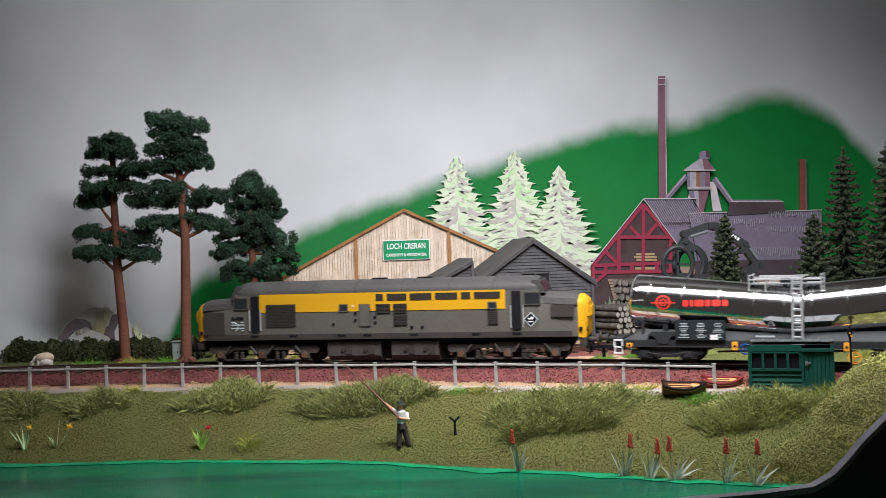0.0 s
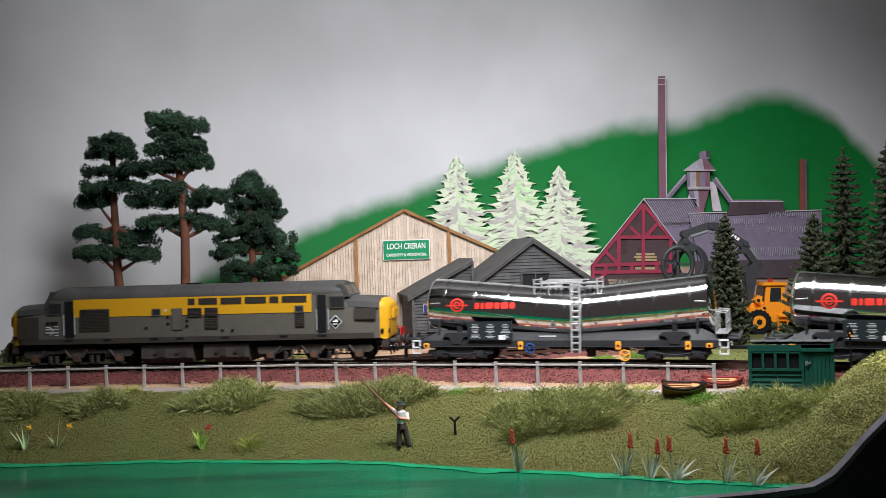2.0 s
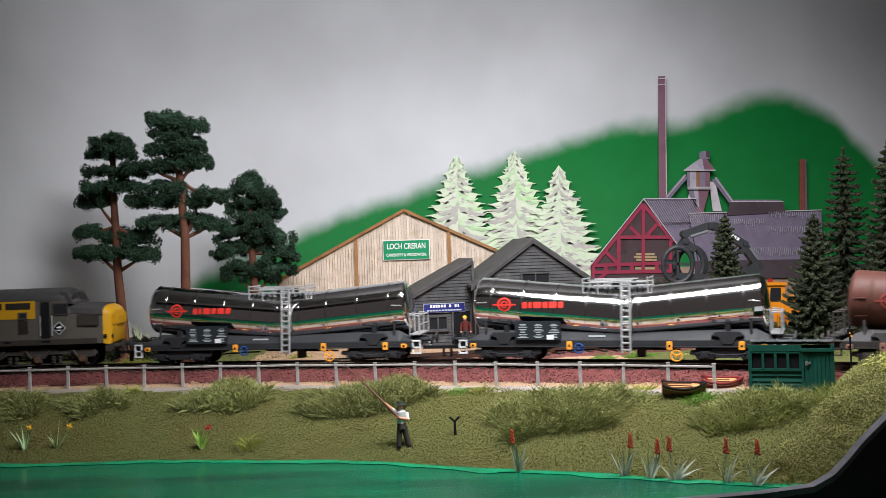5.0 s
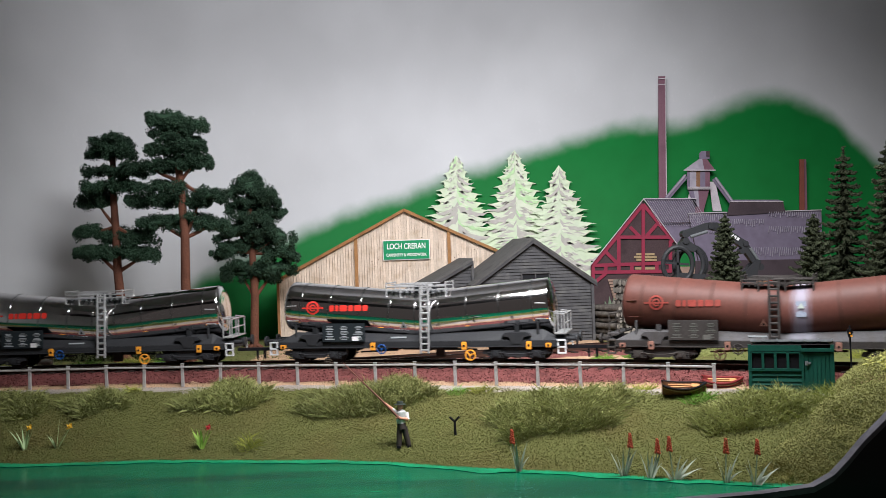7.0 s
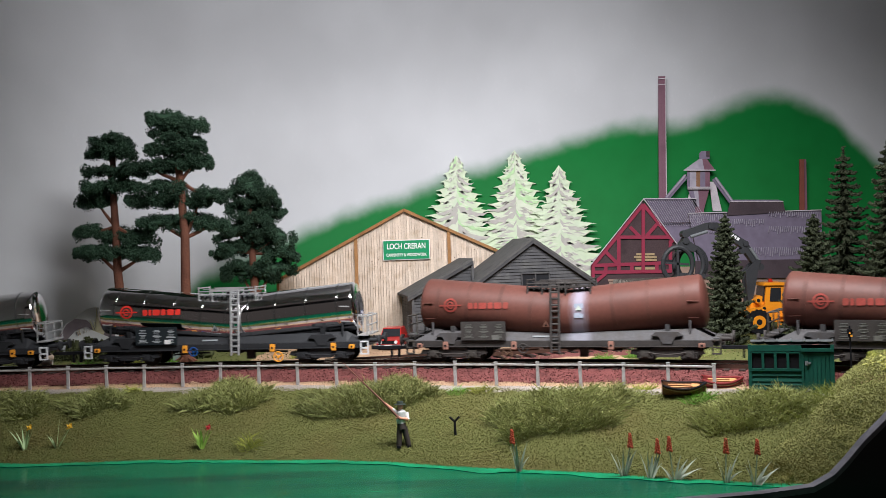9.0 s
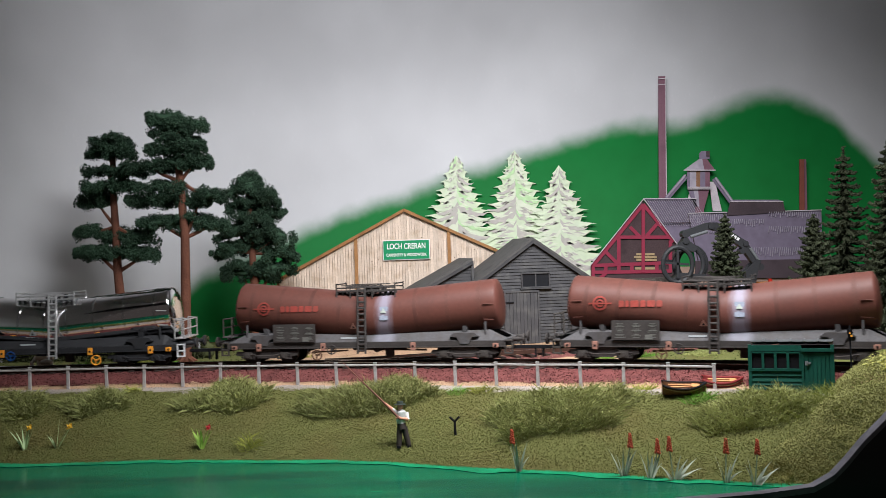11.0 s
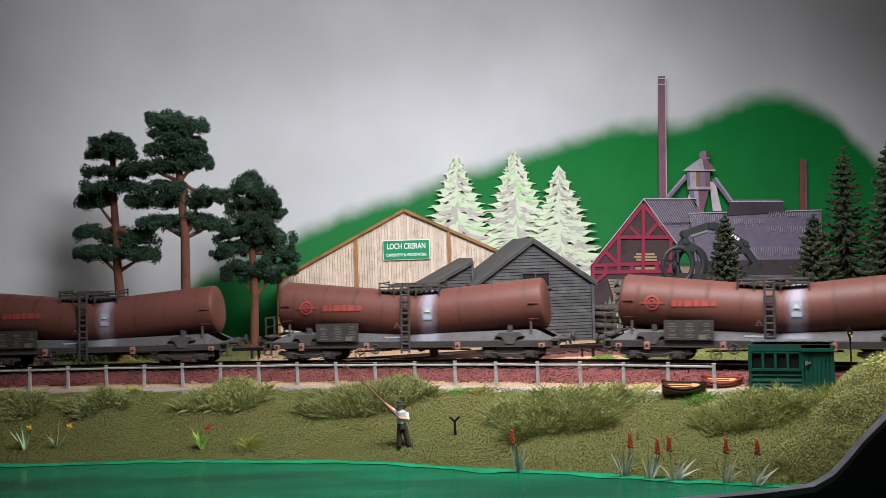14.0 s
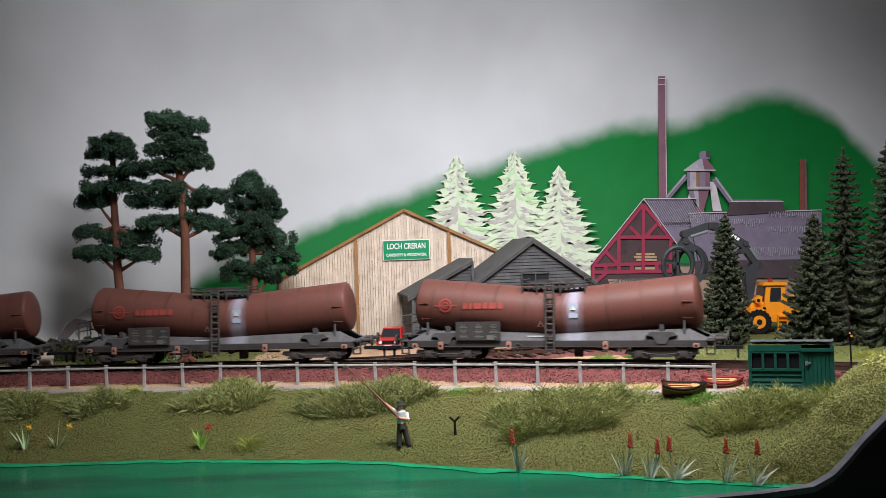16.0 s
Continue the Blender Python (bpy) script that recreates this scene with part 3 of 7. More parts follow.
def build_wagon(old, s0):
    """A bogie tank wagon with a cranked barrel; polished, or in weathered red oxide."""
    w = thing("tank_wagon", "weathered red-oxide bogie tank wagon with pale spill streaks" if old else "polished silver bogie tank wagon with red lettering", "tank wagon", track_pose(s0), "tank wagons of the train")
    tank_m, band_m, frame_m = (M_RUST, M_RUSTBAND, M_CHASSIS_OLD) if old else (M_CHROME, M_BAND, M_CHASSIS)
    fit_m, steel, bog = (M_PINKOLD, M_UNDER, M_BOGIE_OLD) if old else (M_ORANGE, M_GALV, M_CHASSIS)
    # barrel
    bm = bm_new()
    rings = []
    xs = list(np.linspace(-0.0795, 0.0775, 41))
    for x in xs:
        rings.append(tank_ring(x, TANK_R, 0.093 * (1 if x > 0.006 else -1 if x < 0 else 0)))
    left = [tank_ring(-0.0795 - 0.0034 * math.sin(a), TANK_R * (0.25 + 0.75 * math.cos(a)) if a else TANK_R, -0.093) for a in (1.45, 1.1, 0.75, 0.4, 0.15)]
    right = [tank_ring(0.0775 + 0.0034 * math.sin(a), TANK_R * (0.25 + 0.75 * math.cos(a)), 0.093) for a in (0.15, 0.4, 0.75, 1.1, 1.45)]
    loft(bm, left + rings + right)
    tank = part("barrel", bm, tank_m, w, smooth=1.2)
    bands = (-0.071, -0.053, -0.034, -0.016, 0.0, 0.014, 0.031, 0.050, 0.069)
    for x in bands:
        if old and 0 < x < 0.02:
            continue
        bm = bm_new()
        k = 0.093 * (1 if x > 0.006 else -1 if x < 0 else 0)
        h = 0.0011 if old else 0.0006
        e = 0.00006 if old else 0.00022
        loft(bm, [tank_ring(x - h, TANK_R - 0.0002, k), tank_ring(x - h, TANK_R + e, k), tank_ring(x + h, TANK_R + e, k), tank_ring(x + h, TANK_R - 0.0002, k)], caps=False)
        part("band", bm, band_m, tank, smooth=0.6)
    # end hoops and handrails on the barrel ends
    for x, d in ((-0.0795, 1), (0.0775, -1)):
        for z in (tank_axis(x) + 0.0005, tank_axis(x) - 0.0085):
            bm = bm_new()
            tube(bm, (x + d * 0.0006, -0.0146 if z > 0.03 else -0.0120, z), (x + d * 0.0065, -0.0151 if z > 0.03 else -0.0125, z + 0.0003), 0.00035, seg=6)
            part("grab_rail", bm, M_SILVER if not old else M_RUSTBAND, w)
    # roundel and name on both sides
    m_logo = M_LOGO_OLD if old else M_LOGO
    for side in (-1, 1):
        bm = bm_new()
        cx, cz, rr = -0.0625, 0.0334, TANK_R + 0.00035

        def skin(x, z):
            axis = tank_axis(x)
            a = (z - axis) / rr
            return (x, side * rr * math.cos(a), axis + rr * math.sin(a))

        def ring(r0, r1, a0, a1, k=20):
            rows = []
            for i in range(k + 1):
                a = a0 + (a1 - a0) * i / k
                rows.append([bm.verts.new(skin(cx + r * math.cos(a), cz + r * math.sin(a))) for r in (r0, r1)])
            for p, q in zip(rows, rows[1:]):
                bm.faces.new((p[0], q[0], q[1], p[1]))

        def bar(x0, x1, z0, z1, k=2):
            vs = [[bm.verts.new(skin(x, z)) for z in (z0, z1)] for x in (x0, x1)]
            bm.faces.new((vs[0][0], vs[1][0], vs[1][1], vs[0][1]))
        ring(0.0030, 0.0041, 0, 2 * math.pi, 28)
        ring(0.0013, 0.0021, 0.2, 5.6)
        bar(cx - 0.0066, cx + 0.0066, cz - 0.0006, cz + 0.0003)
        part("roundel", bm, m_logo, tank, "red roundel")
        cz, x = 0.0330, -0.0520
        for wd in (0.0029, 0.0019, 0.0046, 0.0029, 0.0044, 0.0030):
            bm = bm_new()
            bar(x, x + wd, cz - 0.0016, cz + 0.0014)
            bar(x + 0.0004, x + wd - 0.0004, cz - 0.0019, cz - 0.0016)
            bar(x + 0.0004, x + wd - 0.0004, cz + 0.0014, cz + 0.0017)
            part("lettering_bar", bm, m_logo, tank, "red lettering bar")
            x += wd + 0.0008
        bm = bm_new()
        a, b, c = skin(-0.0090, 0.0203), skin(-0.0046, 0.0203), skin(-0.0068, 0.0243)
        bm.faces.new([bm.verts.new(p) for p in (a, b, c)])
        part("warning_triangle", bm, M_PRINT if not old else M_PINKOLD, tank, "small pale warning triangle")
        bm = bm_new()
        rr += 0.0001
        bm.faces.new([bm.verts.new(skin(*p)) for p in ((-0.0077, 0.0208), (-0.0059, 0.0208), (-0.0068, 0.0225))])
        part("warning_mark", bm, M_BLACK, tank)
        if old:
            rr = TANK_R + 0.0004
            bm = bm_new()
            bar(0.0095, 0.0145, 0.0255, 0.0335)
            part("placard", bm, mat("faded_blue_placard", (0.26, 0.29, 0.36), 0.7, vary=0.3), tank, "faded blue placard")
            bm = bm_new()
            rr += 0.0001
            bm.faces.new([bm.verts.new(skin(*p)) for p in ((0.0102, 0.0298), (0.0138, 0.0298), (0.0120, 0.0328))])
            part("placard_mark", bm, mat("faded_yellow_mark", (0.34, 0.38, 0.34), 0.7), tank)
    # underframe: deep solebars and saddles
    bm = bm_new()
    for y in (-0.0150, 0.0150):
        box(bm, (-0.0008, y, 0.0112), (0.1700, 0.0016, 0.0034))
        box(bm, (-0.0008, y * 1.05, 0.0096), (0.1700, 0.0026, 0.0006))
    box(bm, (-0.0008, 0, 0.0118), (0.1700, 0.0284, 0.0014))
    part("solebar_frame", bm, M_BOGIE_OLD if old else M_CHASSIS, w, bevel=0.0002)
    for y in (-0.0128, 0.0128):
        bm = bm_new()
        sg = -1 if y < 0 else 1
        rings = []
        for x, top in ((-0.0850, 0.0134), (-0.0740, 0.0186), (-0.0300, 0.0176), (0.0, 0.0166), (0.0300, 0.0176), (0.0745, 0.0188), (0.0855, 0.0134)):
            rings.append([(x, sg * 0.0154, 0.0126), (x, sg * 0.0152, 0.0132), (x, sg * 0.0108, top + 0.0001), (x, sg * 0.0100, top - 0.0006)])
        loft(bm, rings)
        part("saddle_plate", bm, frame_m, w, bevel=0.0002)
        for x in (-0.063, 0.0600):
            bm = bm_new()
            sg = -1 if y < 0 else 1
            prism(bm, [(x - 0.0085, 0.0156), (x - 0.0045, 0.0150), (x - 0.0025, 0.0112), (x + 0.0025, 0.0112), (x + 0.0045, 0.0150), (x + 0.0085, 0.0156), (x + 0.0060, 0.0176), (x - 0.0060, 0.0176)], sg * 0.0128, sg * 0.0162)
            part("gusset", bm, frame_m, w, bevel=0.0002)
    for x in (-0.062, 0.060):
        bm = bm_new()
        prism(bm, [(-0.0125, 0.0125), (0.0125, 0.0125), (0.0138, 0.0215), (0.008, 0.0195), (-0.008, 0.0195), (-0.0138, 0.0215)], x - 0.0012, x + 0.0012, "x")
        part("cradle", bm, frame_m, w)
        for y in (-0.0125, 0.0125):
            bm = bm_new()
            tube(bm, (x * 1.20, y, 0.0125), (x * 1.20, y, 0.0235), 0.0007, seg=6)
            part("strut", bm, frame_m, w)
    # data board, marker fittings, handwheels, steps
    bm = bm_new()
    box(bm, (-0.0428, -0.0168, 0.0186), (0.0264, 0.0009, 0.0108))
    board = part("data_board", bm, M_BOARD if not old else M_BOGIE_OLD, w, "dark data board with small print", bevel=0.0002)
    rng = random.Random(7)
    for i in range(9):
        bm = bm_new()
        cx = -0.0428 + (-0.0085, 0.0005, 0.0095)[i % 3]
        z = 0.0222 - (i // 3) * 0.0029
        for r in range(3):
            wd = rng.uniform(0.0025, 0.0062)
            box(bm, (cx, -0.01735, z - r * 0.0008), (wd, 0.0001, 0.00035))
        part("print_line", bm, M_PRINT if not old else M_PRINT_OLD, board)
    bm = bm_new()
    box(bm, (-0.0355, -0.01735, 0.0150), (0.0040, 0.0001, 0.0026))
    part("print_panel", bm, M_WHITE if not old else M_PRINT_OLD, board)
    bm = bm_new()
    box(bm, (-0.010, -0.0137, 0.0152), (0.0095, 0.0002, 0.0009))
    part("print_panel", bm, M_PRINT, w)
    for x, wd, h in ((-0.0812, 0.0034, 0.0026), (-0.0655 if old else -0.0250, 0.0030, 0.0046), (-0.0250 if old else 0.0298, 0.0030, 0.0046), (0.0298 if old else 0.0672, 0.0030, 0.0046), (0.0783, 0.0034, 0.0026)):
        bm = bm_new()
        box(bm, (x, -0.0166, 0.0103), (wd, 0.0014, h))
        lug = part("lamp_bracket", bm, fit_m, w, "orange plastic fitting" if not old else "faded pink fitting", bevel=0.0003)
        bm = bm_new()
        tube(bm, (x, -0.01735, 0.0103), (x, -0.01745, 0.0103), 0.0007, seg=10)
        part("bolt_hole", bm, M_BLACK, lug)
    for x, z, m, r in ((-0.0197, 0.0087, M_BLUE if not old else M_BOGIE_OLD, 0.0026), (0.0333, 0.0049, M_ORANGE if not old else M_BOGIE_OLD, 0.0029)):
        if old and x > 0:
            x, z, r, m = -0.0290, 0.0056, 0.0029, M_RUSTSPOT
        bm = bm_new()
        prev = None
        first = None
        for i in range(20):
            a = 2 * math.pi * i / 20
            p = (x + r * math.cos(a), -0.0166, z + r * math.sin(a))
            if prev:
                tube(bm, prev, p, 0.0004, seg=5)
            first = first or p
            prev = p
        tube(bm, prev, first, 0.0004, seg=5)
        for a in (0.4, 2.5, 4.6):
            tube(bm, (x, -0.0166, z), (x + r * math.cos(a), -0.0166, z + r * math.sin(a)), 0.0004, seg=5)
        tube(bm, (x, -0.0175, z), (x, -0.0130, z), 0.0007, seg=8)
        part("handwheel", bm, m, w, "handwheel")
    for sx in (-1, 1):
        for sy in (-1, 1):
            x = -0.0008 + sx * 0.0866
            bm = bm_new()
            for dx in (-0.0021, 0.0021):
                box(bm, (x + dx, sy * 0.0160, 0.0094), (0.0008, 0.0012, 0.0080))
            for z in (0.0058, 0.0092, 0.0130):
                box(bm, (x, sy * 0.0160, z), (0.0048, 0.0018, 0.0007))
            part("corner_step", bm, steel, w, "silver-grey corner step" if not old else "grimy corner step")
        x = -0.0008 + sx * 0.0866
        bm = bm_new()
        box(bm, (x, 0, 0.0120), (0.0030, 0.0300, 0.0040))
        part("headstock", bm, frame_m, w)
        if (sx > 0) != old:
            bm = bm_new()
            box(bm, (x - 0.001 * sx, 0, 0.0166), (0.0062, 0.0305, 0.0007))
            plat = part("end_platform", bm, M_SILVER if not old else M_CHASSIS_OLD, w, "end platform with handrails")
            bm = bm_new()
            for y in (-0.0146, 0.0146, 0.0):
                tube(bm, (x + sx * 0.0015, y, 0.0168), (x + sx * 0.0015, y, 0.0275), 0.0004, seg=6)
                tube(bm, (x + sx * 0.0015, y, 0.0275), (x - sx * 0.004, y, 0.0280), 0.0004, seg=6)
                tube(bm, (x - sx * 0.004, y, 0.0168), (x - sx * 0.004, y, 0.0280), 0.0004, seg=6)
            for z in (0.0222, 0.0275):
                tube(bm, (x + sx * 0.0015, -0.0146, z), (x + sx * 0.0015, 0.0146, z), 0.0004, seg=6)
            part("handrail", bm, M_SILVER if not old else M_UNDER, plat)
        for y in (-0.0087, 0.0087):
            bm = bm_new()
            tube(bm, (x, y, 0.0132), (x + sx * 0.0075, y, 0.0132), 0.0013, 0.0011, seg=12)
            tube(bm, (x + sx * 0.0072, y, 0.0132), (x + sx * 0.0083, y, 0.0132), 0.0031, seg=16)
            part("buffer", bm, bog, w)
        bm = bm_new()
        box(bm, (x + sx * 0.0085, 0, 0.0078), (0.0150, 0.0030, 0.0018))
        box(bm, (x + sx * 0.0132, 0, 0.0052), (0.0010, 0.0022, 0.0065))
        part("coupling", bm, M_BLACK, w)
    # walkway and ladders over the dome
    top = tank_axis(0) + TANK_R
    bm = bm_new()
    for y in (-0.0070, 0.0070):
        box(bm, (0.0, y, top + 0.0012), (0.0360, 0.0045, 0.0006))
    walkway = part("walkway", bm, M_SILVER if not old else M_BOGIE_OLD, w, "grated walkway over the barrel")
    for i in range(12):
        bm = bm_new()
        box(bm, (-0.0175 + i * 0.0032, 0, top + 0.0004), (0.0005, 0.0185, 0.0012))
        part("bearer", bm, M_SLATE if not old else M_BOGIE_OLD, walkway)
    bm = bm_new()
    for y in (-0.0095, 0.0095):
        for x in (-0.0180, -0.0095, 0.0040, 0.0180):
            tube(bm, (x, y, top - 0.003), (x, y, top + (0.0062 if abs(x) > 0.015 else 0.0042)), 0.00045, seg=6)
        tube(bm, (-0.0180, y, top + 0.0034), (0.0180, y, top + 0.0034), 0.0004, seg=6)
        tube(bm, (-0.0150, y, top + 0.0048), (0.010, y, top + 0.0048), 0.0003, seg=6)
    for x in (-0.0180, 0.0180):
        tube(bm, (x, -0.0095, top + 0.0055), (x, 0.0095, top + 0.0055), 0.0004, seg=6)
    part("walkway_rail", bm, M_SILVER if not old else M_BOGIE_OLD, walkway)
    bm = bm_new()
    tube(bm, (0.001, 0, top - 0.001), (0.001, 0, top + 0.0028), 0.0044, seg=20)
    tube(bm, (0.001, 0, top + 0.0028), (0.001, 0, top + 0.0036), 0.0050, 0.0042, seg=20)
    tube(bm, (0.009, 0, top), (0.009, 0, top + 0.004), 0.0014, seg=10)
    part("manhole", bm, M_BOGIE_OLD if old else M_CHASSIS, w, bevel=0.0002)
    lx = 0.0065 if not old else -0.0012
    ladder("ladder", w, lx, 0.0062, top + 0.0040, 0.0046, -0.0170, M_SILVER if not old else M_BOGIE_OLD, lean=0.0026)
    ladder("ladder", w, -lx, 0.0062, top + 0.0040, 0.0046, 0.0170, M_SILVER if not old else M_BOGIE_OLD, lean=-0.0026)
    # discharge pipes beneath
    bm = bm_new()
    tube(bm, (0.006, -0.010, 0.0085), (0.006, 0.010, 0.0085), 0.0022, seg=14)
    tube(bm, (-0.004, 0, 0.0090), (0.022, 0, 0.0090), 0.0016, seg=10)
    box(bm, (0.013, -0.006, 0.0058), (0.0045, 0.004, 0.0052))
    part("discharge_valve", bm, M_BOGIE_OLD, w)
    bm = bm_new()
    tube(bm, (-0.0130, 0.004, 0.0070), (0.0330, 0.004, 0.0062), 0.0006, seg=6)
    tube(bm, (-0.036, -0.006, 0.0062), (-0.013, -0.006, 0.0072), 0.0005, seg=6)
    part("brake_rod", bm, M_RUSTSPOT if old else M_CHASSIS, w)
    # bogies
    axles = []
    for cx in (-0.0612, 0.0598):
        bg = new("bogie")
        bg.parent = w
        for sy in (-1, 1):
            bm = bm_new()
            prism(bm, [(cx - 0.0200, 0.0058), (cx - 0.0190, 0.0078), (cx - 0.0090, 0.0080), (cx - 0.0065, 0.0092), (cx + 0.0065, 0.0092), (cx + 0.0090, 0.0080), (cx + 0.0190, 0.0078), (cx + 0.0200, 0.0058),
                       (cx + 0.0165, 0.0050), (cx + 0.0080, 0.0056), (cx + 0.0055, 0.0038), (cx - 0.0055, 0.0038), (cx - 0.0080, 0.0056), (cx - 0.0165, 0.0050)], sy * 0.0142, sy * 0.0156)
            part("side_frame", bm, bog, bg, bevel=0.0002)
            for dx in (-0.0116, 0.0116):
                bm = bm_new()
                box(bm, (cx + dx, sy * 0.0158, 0.0054), (0.0052, 0.0022, 0.0042))
                tube(bm, (cx + dx, sy * 0.0156, 0.0054), (cx + dx, sy * 0.0176, 0.0054), 0.0015, seg=12)
                part("axlebox", bm, M_UNDER if old else bog, bg, bevel=0.0002)
                for e in (-0.0036, 0.0036):
                    bm = bm_new()
                    for k in range(4):
                        tube(bm, (cx + dx + e, sy * 0.0162, 0.0034 + k * 0.0009), (cx + dx + e, sy * 0.0162, 0.0039 + k * 0.0009), 0.0011, seg=8)
                    part("spring", bm, bog, bg)
            bm = bm_new()
            for k in range(8):
                a, b = (k - 4) / 4, (k - 3) / 4
                tube(bm, (cx + a * 0.010, sy * 0.0170, 0.0064 - 0.0010 * (1 - a * a)), (cx + b * 0.010, sy * 0.0170, 0.0064 - 0.0010 * (1 - b * b)), 0.00035, seg=5)
            part("brake_cable", bm, M_UNDER if old else bog, bg)
        bm = bm_new()
        box(bm, (cx, 0, 0.0075), (0.0100, 0.0236, 0.0030))
        part("bolster", bm, bog, bg)
        for dx in (-0.0116, 0.0116):
            ws = wheelset(0.0060)
            ws.parent = w
            ws.matrix_basis = pose(cx + dx, 0, 0.0060)
            axles.append((ws, cx + dx, 0.0060))
    return w, axles


def body_ring(x, half, top, foot, curve, edge=0.0):
    """A loco body section: flat side, curved roof."""
    pts = [(x, -half, foot), (x, -half, top - curve)]
    for i in range(1, 12):
        a = math.pi * i / 12
        pts.append((x, -half * math.cos(a), top - curve + curve * math.sin(a) ** 0.8))
    pts += [(x, half, top - curve), (x, half, foot)]
    return pts


def build_loco(s0):
    """A weathered grey and yellow nose-ended diesel locomotive."""
    w = thing("diesel_locomotive", "weathered grey and yellow twin-cab diesel locomotive with yellow noses", "locomotive", track_pose(s0))
    H, TOP, FOOT = 0.0178, 0.0493, 0.0150
    # main body side and roof
    for y in (-1, 1):
        bm = bm_new()
        box(bm, (0, y * (H - 0.0006), 0.0285), (0.1840, 0.0012, 0.0270))
        part("body_side", bm, M_LBODY, w, bevel=0.0003)
    bm = bm_new()
    box(bm, (0, 0, 0.0158), (0.2280, 0.0328, 0.0020))
    part("floor_plate", bm, M_LBODY, w)
    bm = bm_new()
    rings = []
    for x in (-0.0912, -0.0906, -0.0898, -0.0885, -0.0840, 0.0840, 0.0885, 0.0898, 0.0906, 0.0912):
        e = max(0, (abs(x) - 0.0880) / 0.0032)
        top = TOP - 0.0012 * e ** 2
        rings.append([(x, yy, zz) for x, yy, zz in body_ring(x, H * (1 - 0.06 * e), top, 0.0415, (top - 0.0425))])
    loft(bm, rings)
    part("roof", bm, M_LROOF, w, "dark sooty curved roof", smooth=0.7)
    for x in (-0.066, -0.042, -0.016, 0.012, 0.040, 0.066):
        bm = bm_new()
        loft(bm, [[(px, py * 1.001, pz + 0.00012) for px, py, pz in body_ring(x + e, H, TOP, 0.0415, TOP - 0.0425)] for e in (-0.0002, 0.0002)])
        part("roof_seam", bm, M_LDARK, w)
    for x in (-0.006, 0.022):
        bm = bm_new()
        box(bm, (x, 0, TOP + 0.0002), (0.0085, 0.0060, 0.0010))
        part("exhaust_port", bm, M_BLACK, w, bevel=0.0002)
    # yellow band along the upper side
    for sy in (-1, 1):
        bm = bm_new()
        box(bm, (-0.0017, sy * (H + 0.0001), 0.03665), (0.1490, 0.0003, 0.0108))
        part("yellow_band", bm, M_LYEL, w, "warm yellow upper side")
        bm = bm_new()
        box(bm, (0, sy * (H + 0.0002), 0.0166), (0.2200, 0.0005, 0.0034))
        part("skirt", bm, M_LDARK, w, "sooty lower skirt", bevel=0.0001)
        y = sy * (H + 0.0003)

        def panel(name, x0, x1, z0, z1, m, deep=0.0002, frame=None, label=""):
            bm = bm_new()
            box(bm, ((x0 + x1) / 2, y, (z0 + z1) / 2), (x1 - x0, deep * 2, z1 - z0))
            p = part(name, bm, m, w, label)
            if frame:
                bm = bm_new()
                t = 0.0006
                for c, s in ((((x0 + x1) / 2, y, z1), (x1 - x0 + t, deep * 3, t)), (((x0 + x1) / 2, y, z0), (x1 - x0 + t, deep * 3, t)), ((x0, y, (z0 + z1) / 2), (t, deep * 3, z1 - z0)), ((x1, y, (z0 + z1) / 2), (t, deep * 3, z1 - z0))):
                    box(bm, c, s)
                part("frame", bm, frame, p)
            return p
        for x0, x1 in ((-0.0033, 0.0010), (0.0034, 0.0150), (0.0172, 0.0300), (0.0322, 0.0452), (0.0474, 0.0528), (0.0550, 0.0700)):
            panel("vent_window", x0, x1, 0.0372, 0.0410, M_GRILLE)
        big = panel("radiator_grille", -0.0717, -0.0535, 0.0232, 0.0357, M_GRILLE, frame=M_LDARK, label="dark radiator grille")
        bm = bm_new()
        tube(bm, (-0.0670, y - sy * 0.0002, 0.0236), (-0.0580, y - sy * 0.0002, 0.0354), 0.0004, seg=5)
        tube(bm, (-0.0620, y - sy * 0.0002, 0.0234), (-0.0620, y - sy * 0.0002, 0.0356), 0.0003, seg=5)
        part("brace", bm, M_LBODY, big)
        for i in range(14):
            bm = bm_new()
            box(bm, (-0.0626, y + sy * 0.0002, 0.0240 + i * 0.00086), (0.0176, 0.0003, 0.0003))
            part("slat", bm, M_LDARK, big)
        panel("side_window", -0.0258, -0.0208, 0.0314, 0.0352, M_LGLASS, frame=M_LBODY)
        panel("side_window", 0.0629, 0.0677, 0.0314, 0.0350, M_LGLASS, frame=M_LBODY)
        for z0, z1, x0, x1 in ((0.0298, 0.0352, -0.0036, 0.0052), (0.0298, 0.0352, 0.0070, 0.0152), (0.0226, 0.0288, 0.0070, 0.0152), (0.0225, 0.0302, 0.0626, 0.0682)):
            g = panel("louvre_panel", x0, x1, z0, z1, M_GRILLE)
            k = 7
            for i in range(k):
                bm = bm_new()
                box(bm, ((x0 + x1) / 2, y + sy * 0.0002, z0 + (i + 0.5) * (z1 - z0) / k), (x1 - x0 - 0.0004, 0.0003, 0.0003))
                part("slat", bm, M_LDARK, g)
        panel("access_door", -0.0136, -0.0072, 0.0225, 0.0353, M_LBODY, 0.0001)
        bm = bm_new()
        for x in (-0.0137, -0.0071):
            box(bm, (x, y, 0.0289), (0.0002, 0.0004, 0.0128))
        box(bm, (-0.0104, y, 0.0225), (0.0066, 0.0004, 0.0002))
        part("door_joint", bm, M_LDARK, w)
